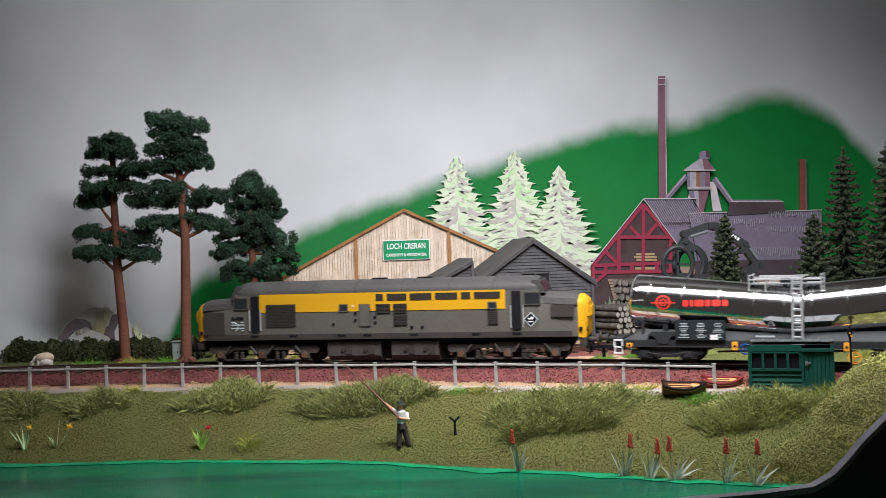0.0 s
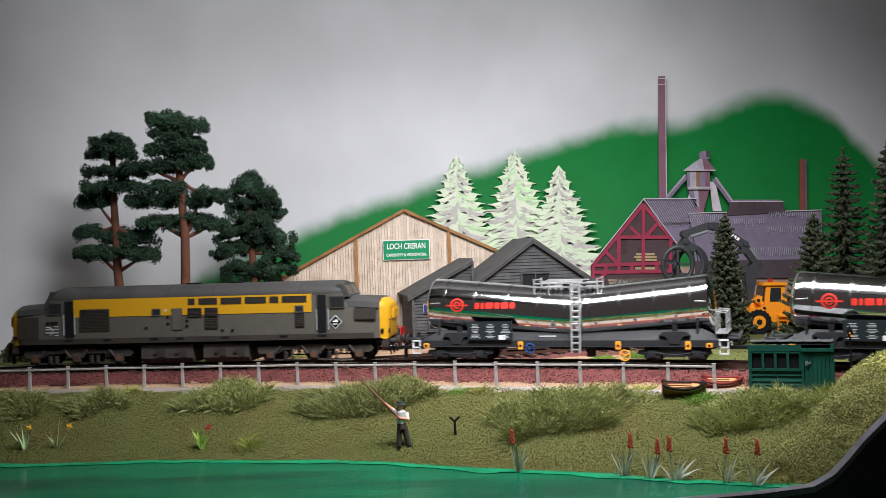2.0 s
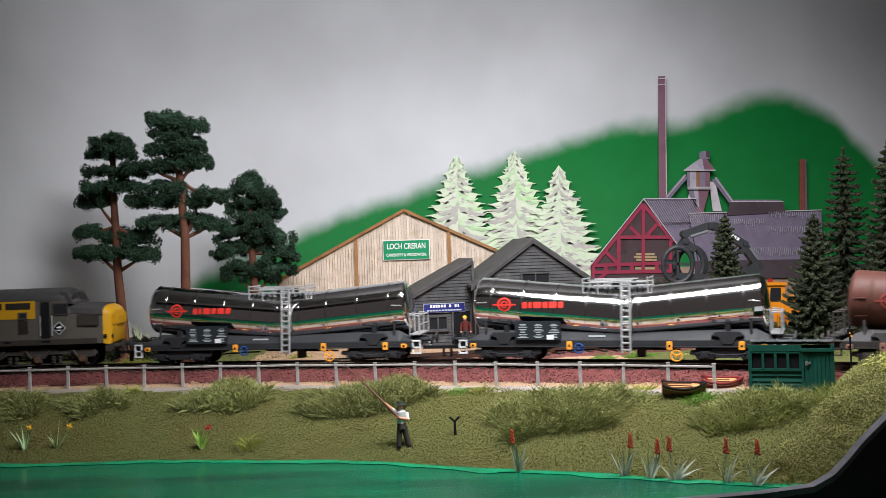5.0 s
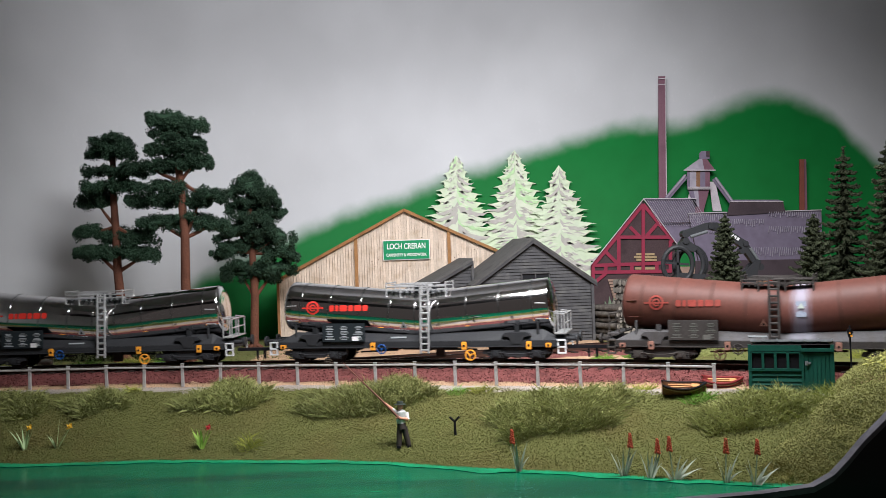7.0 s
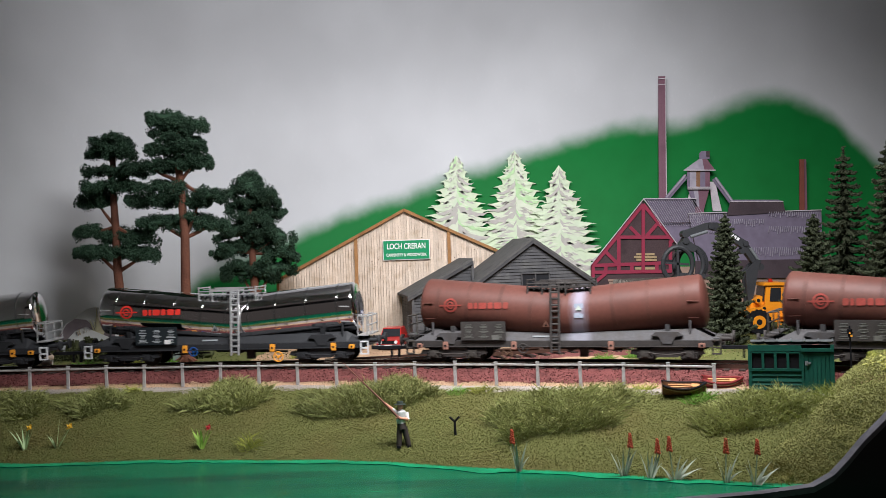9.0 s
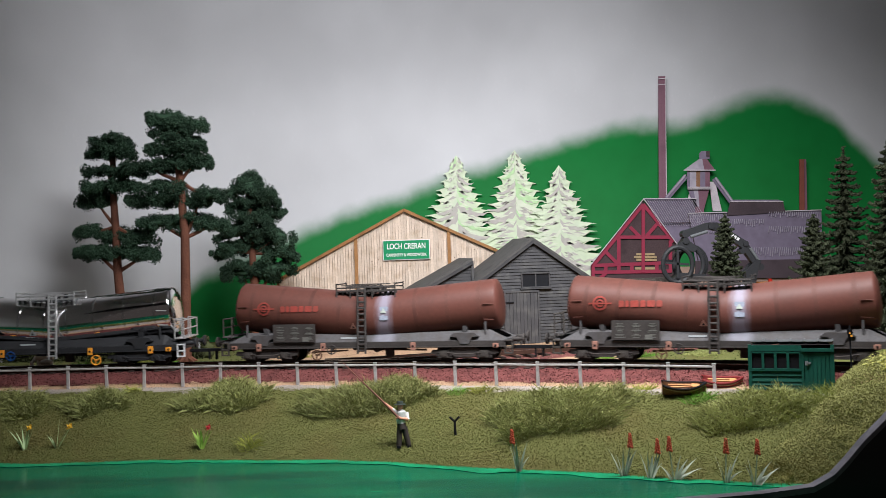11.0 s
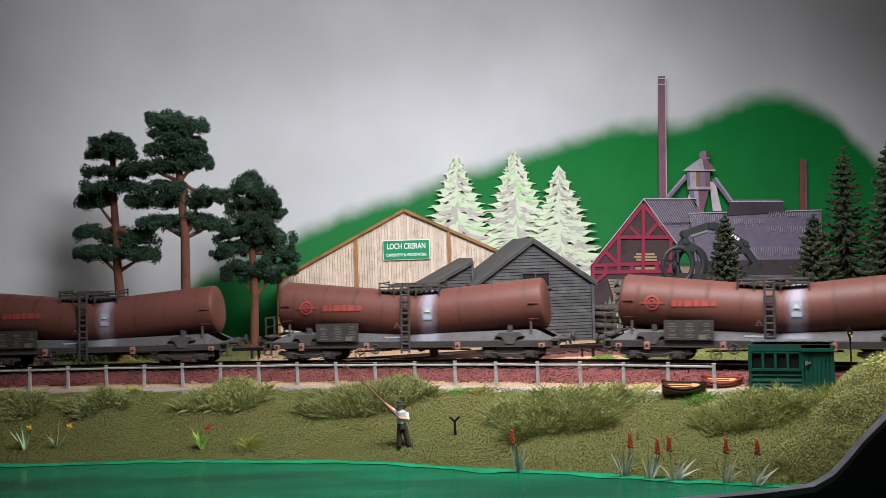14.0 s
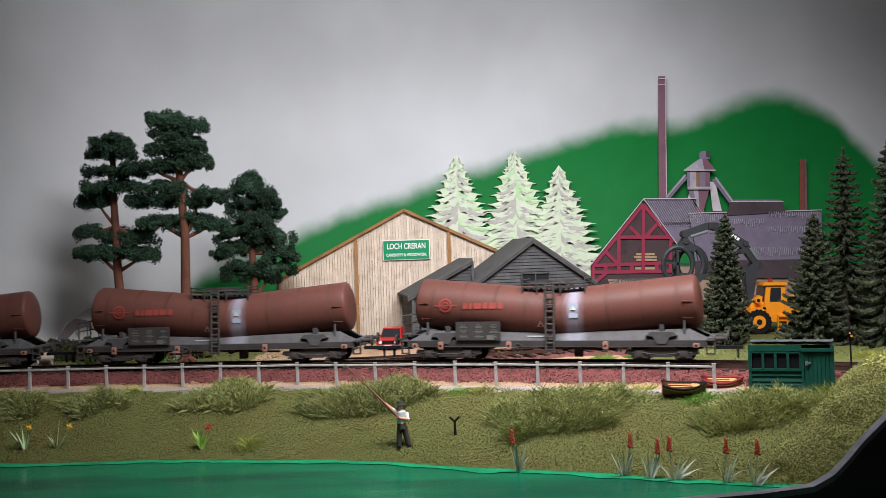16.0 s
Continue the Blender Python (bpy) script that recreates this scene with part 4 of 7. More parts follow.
        for x, z in ((-0.0162, 0.0301), (-0.0162, 0.0262), (-0.0042, 0.0278), (-0.0042, 0.0246), (-0.0298, 0.0240), (0.0178, 0.0215), (0.0240, 0.0215)):
            panel("footstep", x - 0.0008, x + 0.0008, z - 0.0006, z + 0.0006, M_BLACK)
        panel("builders_plate", -0.0182, -0.0168, 0.0336, 0.0350, mat("pale_label", (0.6, 0.45, 0.3), 0.6))
        for x in (-0.0795, -0.055, -0.025, -0.009, 0.019, 0.0555, 0.0790):
            panel("skirt_slot", x - 0.0025, x + 0.0025, 0.0166, 0.0178, M_BLACK, 0.0004)
        # cab doors, windows
        for d in (-1, 1):
            # Flat panel; the dark of the cab door recess is put into its colour.
            panel("cab_door", min(d * 0.0765, d * 0.0815), max(d * 0.0765, d * 0.0815), 0.0195, 0.0412, M_BLACK, 0.0003, label="flat black panel for the cab door recess")
            panel("cab_window", min(d * 0.0838, d * 0.0925), max(d * 0.0838, d * 0.0925), 0.0334, 0.0400, M_LGLASS, 0.0002, frame=M_UNDER)
            bm = bm_new()
            tube(bm, (d * 0.0828, y, 0.0205), (d * 0.0828, y, 0.0330), 0.0004, seg=6)
            tube(bm, (d * 0.0757, y, 0.0205), (d * 0.0757, y, 0.0330), 0.0004, seg=6)
            part("handrail", bm, M_SILVER, w)
        panel("nose_grille", -0.1125, -0.0990, 0.0185, 0.0318, M_GRILLE if sy > 0 else M_LDARK)
        panel("nose_grille", 0.0985, 0.1115, 0.0262, 0.0330, M_LDARK)
        # emblems
        bm = bm_new()
        cx, cz = -0.0904, 0.0236
        for dz in (0.0006, -0.0014):
            box(bm, (cx, y, cz + dz), (0.0084, 0.0003, 0.0007))
        for x0, z0, x1, z1 in ((0.0006, 0.0004, -0.0018, 0.0020), (-0.0018, 0.0020, -0.0040, 0.0020), (-0.0006, -0.0012, 0.0018, 0.0010), (0.0008, -0.0012, -0.0016, -0.0030), (0.002, -0.003, 0.004, -0.003), (0.0018, 0.0022, 0.0040, 0.0022)):
            a, b = Vector((cx + x0, y, cz + z0)), Vector((cx + x1, y, cz + z1))
            tube(bm, a, b, 0.0003, seg=4)
        part("arrow_emblem", bm, M_PRINT, w, "pale double-arrow emblem")
        bm = bm_new()
        for i in range(6):
            box(bm, (-0.0937 + i * 0.00125 + (0.0004 if i > 1 else 0), y, 0.0281), (0.0009, 0.0003, 0.0017))
        part("number_bar", bm, M_BLACK, w)
        bm = bm_new()
        cx, cz = 0.0871, 0.0250
        prism(bm, [(cx - 0.0042, cz), (cx, cz - 0.0042), (cx + 0.0042, cz), (cx, cz + 0.0042)], y - 0.0002, y + 0.0002)
        dm = part("diamond_emblem", bm, M_PRINT, w, "black and silver diamond emblem")
        bm = bm_new()
        prism(bm, [(cx - 0.0035, cz), (cx, cz - 0.0035), (cx + 0.0035, cz), (cx, cz + 0.0035)], y - 0.0003, y + 0.0003)
        part("diamond_field", bm, M_BLACK, dm)
        bm = bm_new()
        box(bm, (cx, y + sy * 0.0003, cz + 0.0004), (0.0030, 0.0003, 0.0008))
        box(bm, (cx + 0.0006, y + sy * 0.0003, cz + 0.0011), (0.0014, 0.0003, 0.0006))
        box(bm, (cx, y + sy * 0.0003, cz - 0.0012), (0.0028, 0.0003, 0.0005))
        part("diamond_mark", bm, M_WHITE, dm)
    # cabs and noses
    for d in (-1, 1):
        bm = bm_new()
        xs = [0.0910, 0.0950, 0.1020, 0.1090, 0.1138]
        rings = []
        for x in xs:
            k = (x - 0.0910) / 0.0215
            h, top = H * (1.0 - 0.05 * k), 0.0398 - 0.0012 * k
            ring = [(d * x, -h, FOOT), (d * x, -h, top - 0.0055)]
            for i in range(1, 8):
                a = math.pi * i / 8
                ring.append((d * x, -h * (abs(math.cos(a)) ** 0.6) * (1 if math.cos(a) > 0 else -1), top - 0.0055 + 0.0055 * math.sin(a) ** 0.7))
            ring += [(d * x, h, top - 0.0055), (d * x, h, FOOT)]
            rings.append(ring)
        loft(bm, rings)
        part("nose", bm, M_LBODY, w, smooth=0.7)
        bm = bm_new()
        rings = []
        for x, top0 in ((0.0912, 0.0400), (0.1132, 0.0388)):
            h = H * 0.99
            ring = [(d * x, -h - 0.0001, top0 - 0.0060)]
            for i in range(1, 8):
                a = math.pi * i / 8
                ring.append((d * x, -h * (abs(math.cos(a)) ** 0.6) * (1 if math.cos(a) > 0 else -1), top0 - 0.0055 + 0.0057 * math.sin(a) ** 0.7))
            ring.append((d * x, h + 0.0001, top0 - 0.0060))
            rings.append(ring)
        loft(bm, rings)
        part("nose_top", bm, M_LROOF, w, smooth=0.7)
        bm = bm_new()
        rings = []
        for x, k, zt, zf in ((0.1134, 0.955, 0.0384, 0.0150), (0.1154, 0.93, 0.0378, 0.0143), (0.1173, 0.86, 0.0364, 0.0143), (0.1186, 0.74, 0.0352, 0.0150), (0.1190, 0.60, 0.0335, 0.0160)):
            h = H * k
            ring = [(d * x, -h, zf), (d * x, -h, zt - 0.0055)]
            for i in range(1, 8):
                a = math.pi * i / 8
                ring.append((d * x, -h * (abs(math.cos(a)) ** 0.6) * (1 if math.cos(a) > 0 else -1), zt - 0.0055 + 0.0055 * math.sin(a) ** 0.7))
            ring += [(d * x, h, zt - 0.0055), (d * x, h, zf)]
            rings.append(ring)
        loft(bm, rings)
        nose = part("yellow_nose", bm, M_LYEL, w, "warm yellow nose end", smooth=0.8)
        bm = bm_new()
        box(bm, (d * 0.1188, 0, 0.0285), (0.0030, 0.0150, 0.0056))
        part("headcode_box", bm, M_LYEL, nose, bevel=0.0004)
        for y in (-0.0120, 0.0120):
            bm = bm_new()
            box(bm, (d * 0.1180, y, 0.0290), (0.0030, 0.0042, 0.0070))
            part("headcode_door", bm, M_LYEL, nose, bevel=0.0006)
            bm = bm_new()
            tube(bm, (d * 0.1160, y * 1.08, 0.0188), (d * 0.1186, y * 1.08, 0.0188), 0.0016, seg=14)
            part("tail_lamp", bm, M_GRILLE, nose, "dark tail lamp")
            bm = bm_new()
            box(bm, (d * 0.1148, y * 1.42, 0.0193), (0.0018, 0.0008, 0.0022))
            part("jumper_socket", bm, M_BLACK, nose)
        # windscreen
        bm = bm_new()
        prism(bm, [(d * 0.0880, 0.0396), (d * 0.0955, 0.0396), (d * 0.0915, 0.0472), (d * 0.0880, 0.0472)], -0.0166, 0.0166)
        front = part("cab_front", bm, M_LROOF, w, bevel=0.0006)
        for y in (-0.0076, 0.0076):
            bm = bm_new()
            prism(bm, [(d * 0.0943, 0.0408), (d * 0.0951, 0.0408), (d * 0.0922, 0.0462), (d * 0.0914, 0.0462)], y - 0.0066, y + 0.0066)
            part("windscreen", bm, M_LGLASS, front, "dark raked windscreen pane")
        bm = bm_new()
        box(bm, (d * 0.1160, 0, 0.0118), (0.0040, 0.0320, 0.0050))
        part("buffer_beam", bm, M_LDARK, w, bevel=0.0003)
        for y in (-0.0088, 0.0088):
            bm = bm_new()
            tube(bm, (d * 0.1175, y, 0.0126), (d * 0.1232, y, 0.0126), 0.0017, 0.0014, seg=12)
            tube(bm, (d * 0.1230, y, 0.0126), (d * 0.1240, y, 0.0126), 0.0034, seg=16)
            part("buffer", bm, M_LDARK, w)
        bm = bm_new()
        box(bm, (d * 0.1225, 0, 0.0076), (0.0130, 0.0030, 0.0016))
        box(bm, (d * 0.1262, 0, 0.0050), (0.0010, 0.0022, 0.0065))
        part("coupling", bm, M_BLACK, w)
        for y in (-0.0150, -0.005, 0.005, 0.0150):
            bm = bm_new()
            tube(bm, (d * 0.1185, y, 0.0110), (d * 0.1195, y, 0.0050), 0.0005, seg=6)
            part("brake_hose", bm, M_BLACK, w)
    # tanks between the bogies
    for x0, x1, z0, z1 in ((-0.0345, -0.0020, 0.0022, 0.0132), (0.0048, 0.0330, 0.0022, 0.0132)):
        bm = bm_new()
        prism(bm, [(-0.0160, z1), (-0.0160, z0 + 0.003), (-0.0125, z0), (0.0125, z0), (0.0160, z0 + 0.003), (0.0160, z1)], x0, x1, "x")
        tk = part("fuel_tank", bm, M_UNDER, w, bevel=0.0004)
        for k in (0.3, 0.72):
            bm = bm_new()
            cx = x0 + (x1 - x0) * k
            tube(bm, (cx, -0.0158, 0.0088), (cx, -0.0168, 0.0088), 0.0013, seg=10)
            box(bm, (cx + 0.0035, -0.0161, 0.0085), (0.0040, 0.0006, 0.0050))
            part("filler", bm, M_LDARK, tk)
    bm = bm_new()
    box(bm, (0, 0, 0.0125), (0.2200, 0.0240, 0.0040))
    part("underframe", bm, M_BLACK, w)
    # six-wheel bogies
    axles = []
    for cx in (-0.0760, 0.0730):
        bg = new("bogie")
        bg.parent = w
        for sy in (-1, 1):
            bm = bm_new()
            prism(bm, [(cx - 0.0350, 0.0088), (cx - 0.0340, 0.0112), (cx - 0.0130, 0.0108), (cx - 0.009, 0.0120), (cx + 0.009, 0.0120), (cx + 0.0130, 0.0108), (cx + 0.0340, 0.0112), (cx + 0.0360, 0.0090), (cx + 0.034, 0.0068), (cx + 0.0225, 0.0066),
                       (cx + 0.0190, 0.0088), (cx + 0.0060, 0.0088), (cx + 0.0040, 0.0064), (cx - 0.0040, 0.0064), (cx - 0.0060, 0.0088), (cx - 0.0190, 0.0088), (cx - 0.0225, 0.0066), (cx - 0.034, 0.0068)], sy * 0.0132, sy * 0.0150)
            part("side_frame", bm, M_UNDER, bg, bevel=0.0002)
            bm = bm_new()
            box(bm, (cx, sy * 0.0148, 0.0029), (0.062, 0.0010, 0.0008))
            part("brake_rod", bm, M_BOGIE_OLD, bg)
            for dx in (-0.0268, 0.0, 0.0272):
                bm = bm_new()
                box(bm, (cx + dx, sy * 0.0155, 0.0060), (0.0050, 0.0024, 0.0050))
                part("axlebox", bm, M_UNDER, bg, bevel=0.0004)
                bm = bm_new()
                tube(bm, (cx + dx, sy * 0.0166, 0.0060), (cx + dx, sy * 0.0174, 0.0060), 0.0019, seg=14)
                part("axle_cover", bm, M_RUSTSPOT, bg, "rusty axle cover")
            for dx in (-0.0175, -0.0135, 0.0092, 0.0132):
                bm = bm_new()
                for k in range(5):
                    tube(bm, (cx + dx, sy * 0.0150, 0.0036 + k * 0.0009), (cx + dx, sy * 0.0150, 0.0041 + k * 0.0009), 0.0013, seg=10)
                part("spring", bm, M_UNDER, bg)
            bm = bm_new()
            for dx, e in ((-0.0205, -1), (-0.0075, 1), (0.0070, -1), (0.0212, 1)):
                tube(bm, (cx + dx, sy * 0.0160, 0.0112), (cx + dx + e * 0.0035, sy * 0.0160, 0.0066), 0.0007, seg=6)
            part("hanger", bm, M_UNDER, bg)
        for dx in (-0.0268, 0.0, 0.0272):
            ws = wheelset(0.0070)
            ws.parent = w
            ws.matrix_basis = pose(cx + dx, 0, 0.0070)
            axles.append((ws, cx + dx, 0.0070))
    return w, axles


LOCO_S, WAGON_S = -0.0327, 0.1934
TRAIN = [(LOCO_S, *build_loco(LOCO_S))]
for i, gap in enumerate((0.0, 0.2039, 0.4078, 0.6115, 0.8171)):
    TRAIN.append((WAGON_S + gap, *build_wagon(i > 1, WAGON_S + gap)))


# ---- buildings ----
def planks_upright(parent, x0, x1, pitch, top_at, foot, y, material, thick=0.0012, gap=0.00022, seed=1):
    """Upright boards of one wall, each cut to the roof line."""
    rng = random.Random(seed)
    x = x0
    while x < x1 - 0.0003:
        w = min(pitch * rng.uniform(0.85, 1.12), x1 - x)
        bm = bm_new()
        d = rng.uniform(0, 0.00025)
        a, b = x, x + w - gap
        prism(bm, [(a, foot), (b, foot), (b, top_at(b)), (a, top_at(a))], y - thick - d, y)
        part("board", bm, material, parent)
        x += w


def boards_level(parent, x_at, z0, z1, pitch, y, material, name="board"):
    """Overlapping weatherboards; x_at(z) gives the ends of a row."""
    z = z0
    i = 0
    while z < z1 - 0.0003:
        h = min(pitch, z1 - z)
        (a0, b0), (a1, b1) = x_at(z), x_at(z + h)
        bm = bm_new()
        lo = [(a0, y - 0.00095, z), (b0, y - 0.00095, z), (b1, y - 0.0003, z + h), (a1, y - 0.0003, z + h)]
        hi = [(x, y + 0.0004, zz) for x, _, zz in lo]
        loft(bm, [lo, hi])
        part(name, bm, material, parent)
        z += h
        i += 1


def window_unit(parent, x0, x1, z0, z1, y, frame_m, panes=2):
    w = new("window")
    w.parent = parent
    for i in range(panes):
        a = x0 + (x1 - x0) * i / panes
        b = x0 + (x1 - x0) * (i + 1) / panes
        bm = bm_new()
        box(bm, ((a + b) / 2, y - 0.0009, (z0 + z1) / 2), (b - a, 0.0006, z1 - z0))
        part("pane", bm, M_LGLASS, w)
    bm = bm_new()
    t = 0.0009
    for x in [x0 + (x1 - x0) * i / panes for i in range(panes + 1)]:
        box(bm, (x, y - 0.0012, (z0 + z1) / 2), (t, 0.0016, z1 - z0 + t))
    for z in (z0, z1):
        box(bm, ((x0 + x1) / 2, y - 0.0013, z), (x1 - x0 + t, 0.0018, t))
    part("window_frame", bm, frame_m, w)
    bm = bm_new()
    box(bm, ((x0 + x1) / 2, y - 0.0018, z0 - 0.0010), (x1 - x0 + 0.003, 0.0026, 0.0009))
    part("window_sill", bm, frame_m, w)


def build_timber_hall():
    """The pale boarded gable of the carpentry works."""
    t = thing("carpentry_hall", "pale vertical-boarded timber hall with brown trim and a green sign", "building", pose(-0.0297, 0.82, -0.004))
    L, R, PK, EL, ER = -0.1005, 0.1010, 0.1010, 0.0490, 0.0530

    def roof(x):
        return PK - (PK - EL) * x / L if x < 0 else PK - (PK - ER) * x / R
    bm = bm_new()
    prism(bm, [(L + 0.001, 0), (R - 0.001, 0), (R - 0.001, roof(R) - 0.001), (0, PK - 0.001), (L + 0.001, roof(L) - 0.001)], 0.0002, 0.055)
    part("wall", bm, M_PLANK, t)
    planks_upright(t, L, R, 0.0021, roof, 0.0, 0.0, M_PLANK)
    rng = random.Random(11)
    for i in range(70):
        x, z = rng.uniform(L + 0.003, 0.06), rng.uniform(0.02, 0.095)
        if z < roof(x) - 0.003:
            bm = bm_new()
            tube(bm, (x, -0.0015, z), (x, -0.00153, z), rng.uniform(0.00018, 0.0004), seg=7)
            part("knot", bm, M_KNOT, t)
    for x in (-0.0385, 0.0345):
        bm = bm_new()
        box(bm, (x, -0.0022, roof(x) / 2), (0.0026, 0.0018, roof(x) - 0.001))
        part("corner_post", bm, M_TRIM, t, "brown timber post", bevel=0.0002)
    bm = bm_new()
    box(bm, (L, -0.0018, EL / 2), (0.0020, 0.0018, EL))
    part("corner_post", bm, M_TRIM, t, bevel=0.0002)
    for a, b in ((L - 0.003, 0), (0, R + 0.003)):
        n = 6
        for i in range(n):
            x0, x1 = a + (b - a) * i / n, a + (b - a) * (i + 1) / n - 0.0002
            bm = bm_new()
            prism(bm, [(x0, roof(x0) - 0.0008), (x1, roof(x1) - 0.0008), (x1, roof(x1) + 0.0017), (x0, roof(x0) + 0.0017)], -0.0040, -0.0008)
            part("barge_board", bm, M_TRIM, t, "brown barge board")
        bm = bm_new()
        prism(bm, [(a, roof(a) + 0.0002), (b, roof(b) + 0.0002), (b, roof(b) + 0.0018), (a, roof(a) + 0.0018)], -0.0006, 0.056)
        part("roof", bm, M_DARKROOF, t)
    bm = bm_new()
    box(bm, (0.0010, -0.0024, 0.0703), (0.0368, 0.0012, 0.0156))
    sign = part("sign", bm, M_WHITE, t, "green sign with white border and lettering")
    bm = bm_new()
    box(bm, (0.0010, -0.0031, 0.0703), (0.0358, 0.0004, 0.0146))
    part("sign_face", bm, M_GREENSIGN, sign)
    words("LOCH CRERAN", 0.0062, M_WHITE, sign, pose(0.0010, -0.00338, 0.0730, 90, 0, 0), wide=0.0300)
    words("CARPENTRY & WOODWORK", 0.0034, M_WHITE, sign, pose(0.0010, -0.00338, 0.0663, 90, 0, 0), wide=0.0318)


def build_dark_shed():
    t = thing("weatherboard_shed", "black weatherboarded gabled shed with felt roof and plank door", "building", pose(0.0218, 0.748, -0.004, 0, 0, 9))
    W, E, PK, D = 0.0870, 0.0440, 0.0745, 0.062

    def roof(x):
        return PK - (PK - E) * abs(x - W / 2) / (W / 2)

    def span(z):
        k = 0 if z <= E else (z - E) / (PK - E) * W / 2
        return (k, W - k)
    bm = bm_new()
    prism(bm, [(0.0004, 0), (W - 0.0004, 0), (W - 0.0004, E), (W / 2, PK - 0.0006), (0.0004, E)], 0.0004, D)
    part("wall", bm, M_DARKBOARD, t)
    boards_level(t, span, 0.0, PK, 0.00235, 0.0, M_DARKBOARD)
    for a, b in ((-0.0032, W / 2), (W / 2, W + 0.0032)):
        bm = bm_new()
        ra, rb = roof(a), roof(b)
        prism(bm, [(a, ra), (b, rb), (b, rb + 0.0017), (a, ra + 0.0017)], -0.0032, D + 0.001)
        part("roof", bm, M_DARKROOF, t, bevel=0.0002)
        bm = bm_new()
        prism(bm, [(a, ra - 0.0024), (b, rb - 0.0024), (b, rb - 0.0001), (a, ra - 0.0001)], -0.0034, -0.0020)
        part("barge_board", bm, M_DARKBOARD, t)
    for x in (0.0, W):
        bm = bm_new()
        box(bm, (x, -0.0010, E / 2), (0.0020, 0.0022, E))
        part("corner_board", bm, M_DARKBOARD, t)
    bm = bm_new()
    tube(bm, (0.0006, -0.0034, 0.0), (0.0006, -0.0034, E - 0.001), 0.0008, seg=8)
    part("downpipe", bm, M_BLACK, t)
    window_unit(t, 0.0345, 0.0548, 0.0405, 0.0505, 0.0, M_DARKBOARD, 2)
    door = new("door")
    door.parent = t
    rng = random.Random(3)
    for i in range(9):
        bm = bm_new()
        box(bm, (0.0234 + i * 0.0026, -0.0014 - rng.uniform(0, 0.0003), 0.0185), (0.0024, 0.0010, 0.037))
        part("board", bm, M_DARKBOARD, door)
    bm = bm_new()
    for z in (0.0300, 0.0070):
        box(bm, (0.0248, -0.0023, z), (0.0060, 0.0006, 0.0010))
    part("hinge", bm, M_BLACK, door)
    bm = bm_new()
    box(bm, (0.0338, -0.0018, 0.0376), (0.0262, 0.0016, 0.0012))
    box(bm, (0.0215, -0.0018, 0.0185), (0.0012, 0.0016, 0.037))
    box(bm, (0.0462, -0.0018, 0.0185), (0.0012, 0.0016, 0.037))
    part("door_frame", bm, M_DARKBOARD, door)


def build_lean_to():
    t = thing("lean_to_office", "black weatherboarded lean-to with mono-pitch roof and navy sign", "building", pose(-0.0232, 0.757, -0.004, 0, 0, 9))
    W, E, PK, D = 0.0446, 0.0372, 0.0608, 0.060

    def roof(x):
        return E + (PK - E) * x / W

    def span(z):
        return (0 if z <= E else (z - E) / (PK - E) * W, W)
    bm = bm_new()
    prism(bm, [(0.0004, 0), (W - 0.0004, 0), (W - 0.0004, PK - 0.0006), (0.0004, E - 0.0006)], 0.0004, D)
    part("wall", bm, M_DARKBOARD, t)
    boards_level(t, span, 0.0, PK - 0.0002, 0.00235, 0.0, M_DARKBOARD)
    for i in range(15):
        bm = bm_new()
        box(bm, (-0.0004, D / 2, 0.0012 + i * 0.0024), (0.0008, D, 0.0022))
        part("side_board", bm, M_DARKBOARD, t)
    bm = bm_new()
    prism(bm, [(-0.0040, roof(-0.0040)), (W, PK), (W, PK + 0.0018), (-0.0040, roof(-0.0040) + 0.0018)], -0.0034, D + 0.001)
    part("roof", bm, M_DARKROOF, t, bevel=0.0002)
    bm = bm_new()
    prism(bm, [(-0.0040, roof(-0.0040) - 0.0024), (W, PK - 0.0024), (W, PK - 0.0001), (-0.0040, roof(-0.0040) - 0.0001)], -0.0036, -0.0022)
    part("barge_board", bm, M_DARKBOARD, t)
    for x in (0.0, W):
        bm = bm_new()
        box(bm, (x, -0.0010, roof(x) / 2), (0.0018, 0.0022, roof(x)))
        part("corner_board", bm, M_DARKBOARD, t)
    window_unit(t, 0.0112, 0.0246, 0.0116, 0.0210, 0.0, M_DARKBOARD, 2)
    bm = bm_new()
    box(bm, (0.0228, -0.0016, 0.0272), (0.0306, 0.0012, 0.0068))
    sign = part("sign", bm, M_PRINT, t, "navy sign with pale lettering bars")
    bm = bm_new()
    box(bm, (0.0228, -0.0023, 0.0272), (0.0298, 0.0004, 0.0061))
    part("sign_face", bm, M_BLUESIGN, sign)
    bm = bm_new()
    for i, w in enumerate((0.0014, 0.0016, 0.0014, 0.0014, 0.0016, 0.0014, 0.0, 0.0015, 0.0, 0.0014, 0.0010)):
        if w:
            box(bm, (0.0130 + i * 0.00200, -0.0026, 0.0286), (w, 0.0002, 0.0019))
    part("lettering_bar", bm, M_WHITE, sign)
    bm = bm_new()
    for i in range(12):
        box(bm, (0.0108 + i * 0.00215, -0.0026, 0.0255), (0.0017, 0.0002, 0.0010))
    part("lettering_bar", bm, M_PRINT, sign)
    door = new("door")
    door.parent = t
    for i in range(5):
        bm = bm_new()
        box(bm, (0.0305 + i * 0.0025, -0.0013, 0.0122), (0.0023, 0.0010, 0.0244))
        part("board", bm, M_BLACK, door)
    bm = bm_new()
    box(bm, (0.0355, -0.0016, 0.0250), (0.0150, 0.0016, 0.0012))
    for x in (0.0287, 0.0423):
        box(bm, (x, -0.0016, 0.0122), (0.0012, 0.0016, 0.0244))
    part("door_frame", bm, M_DARKBOARD, door)


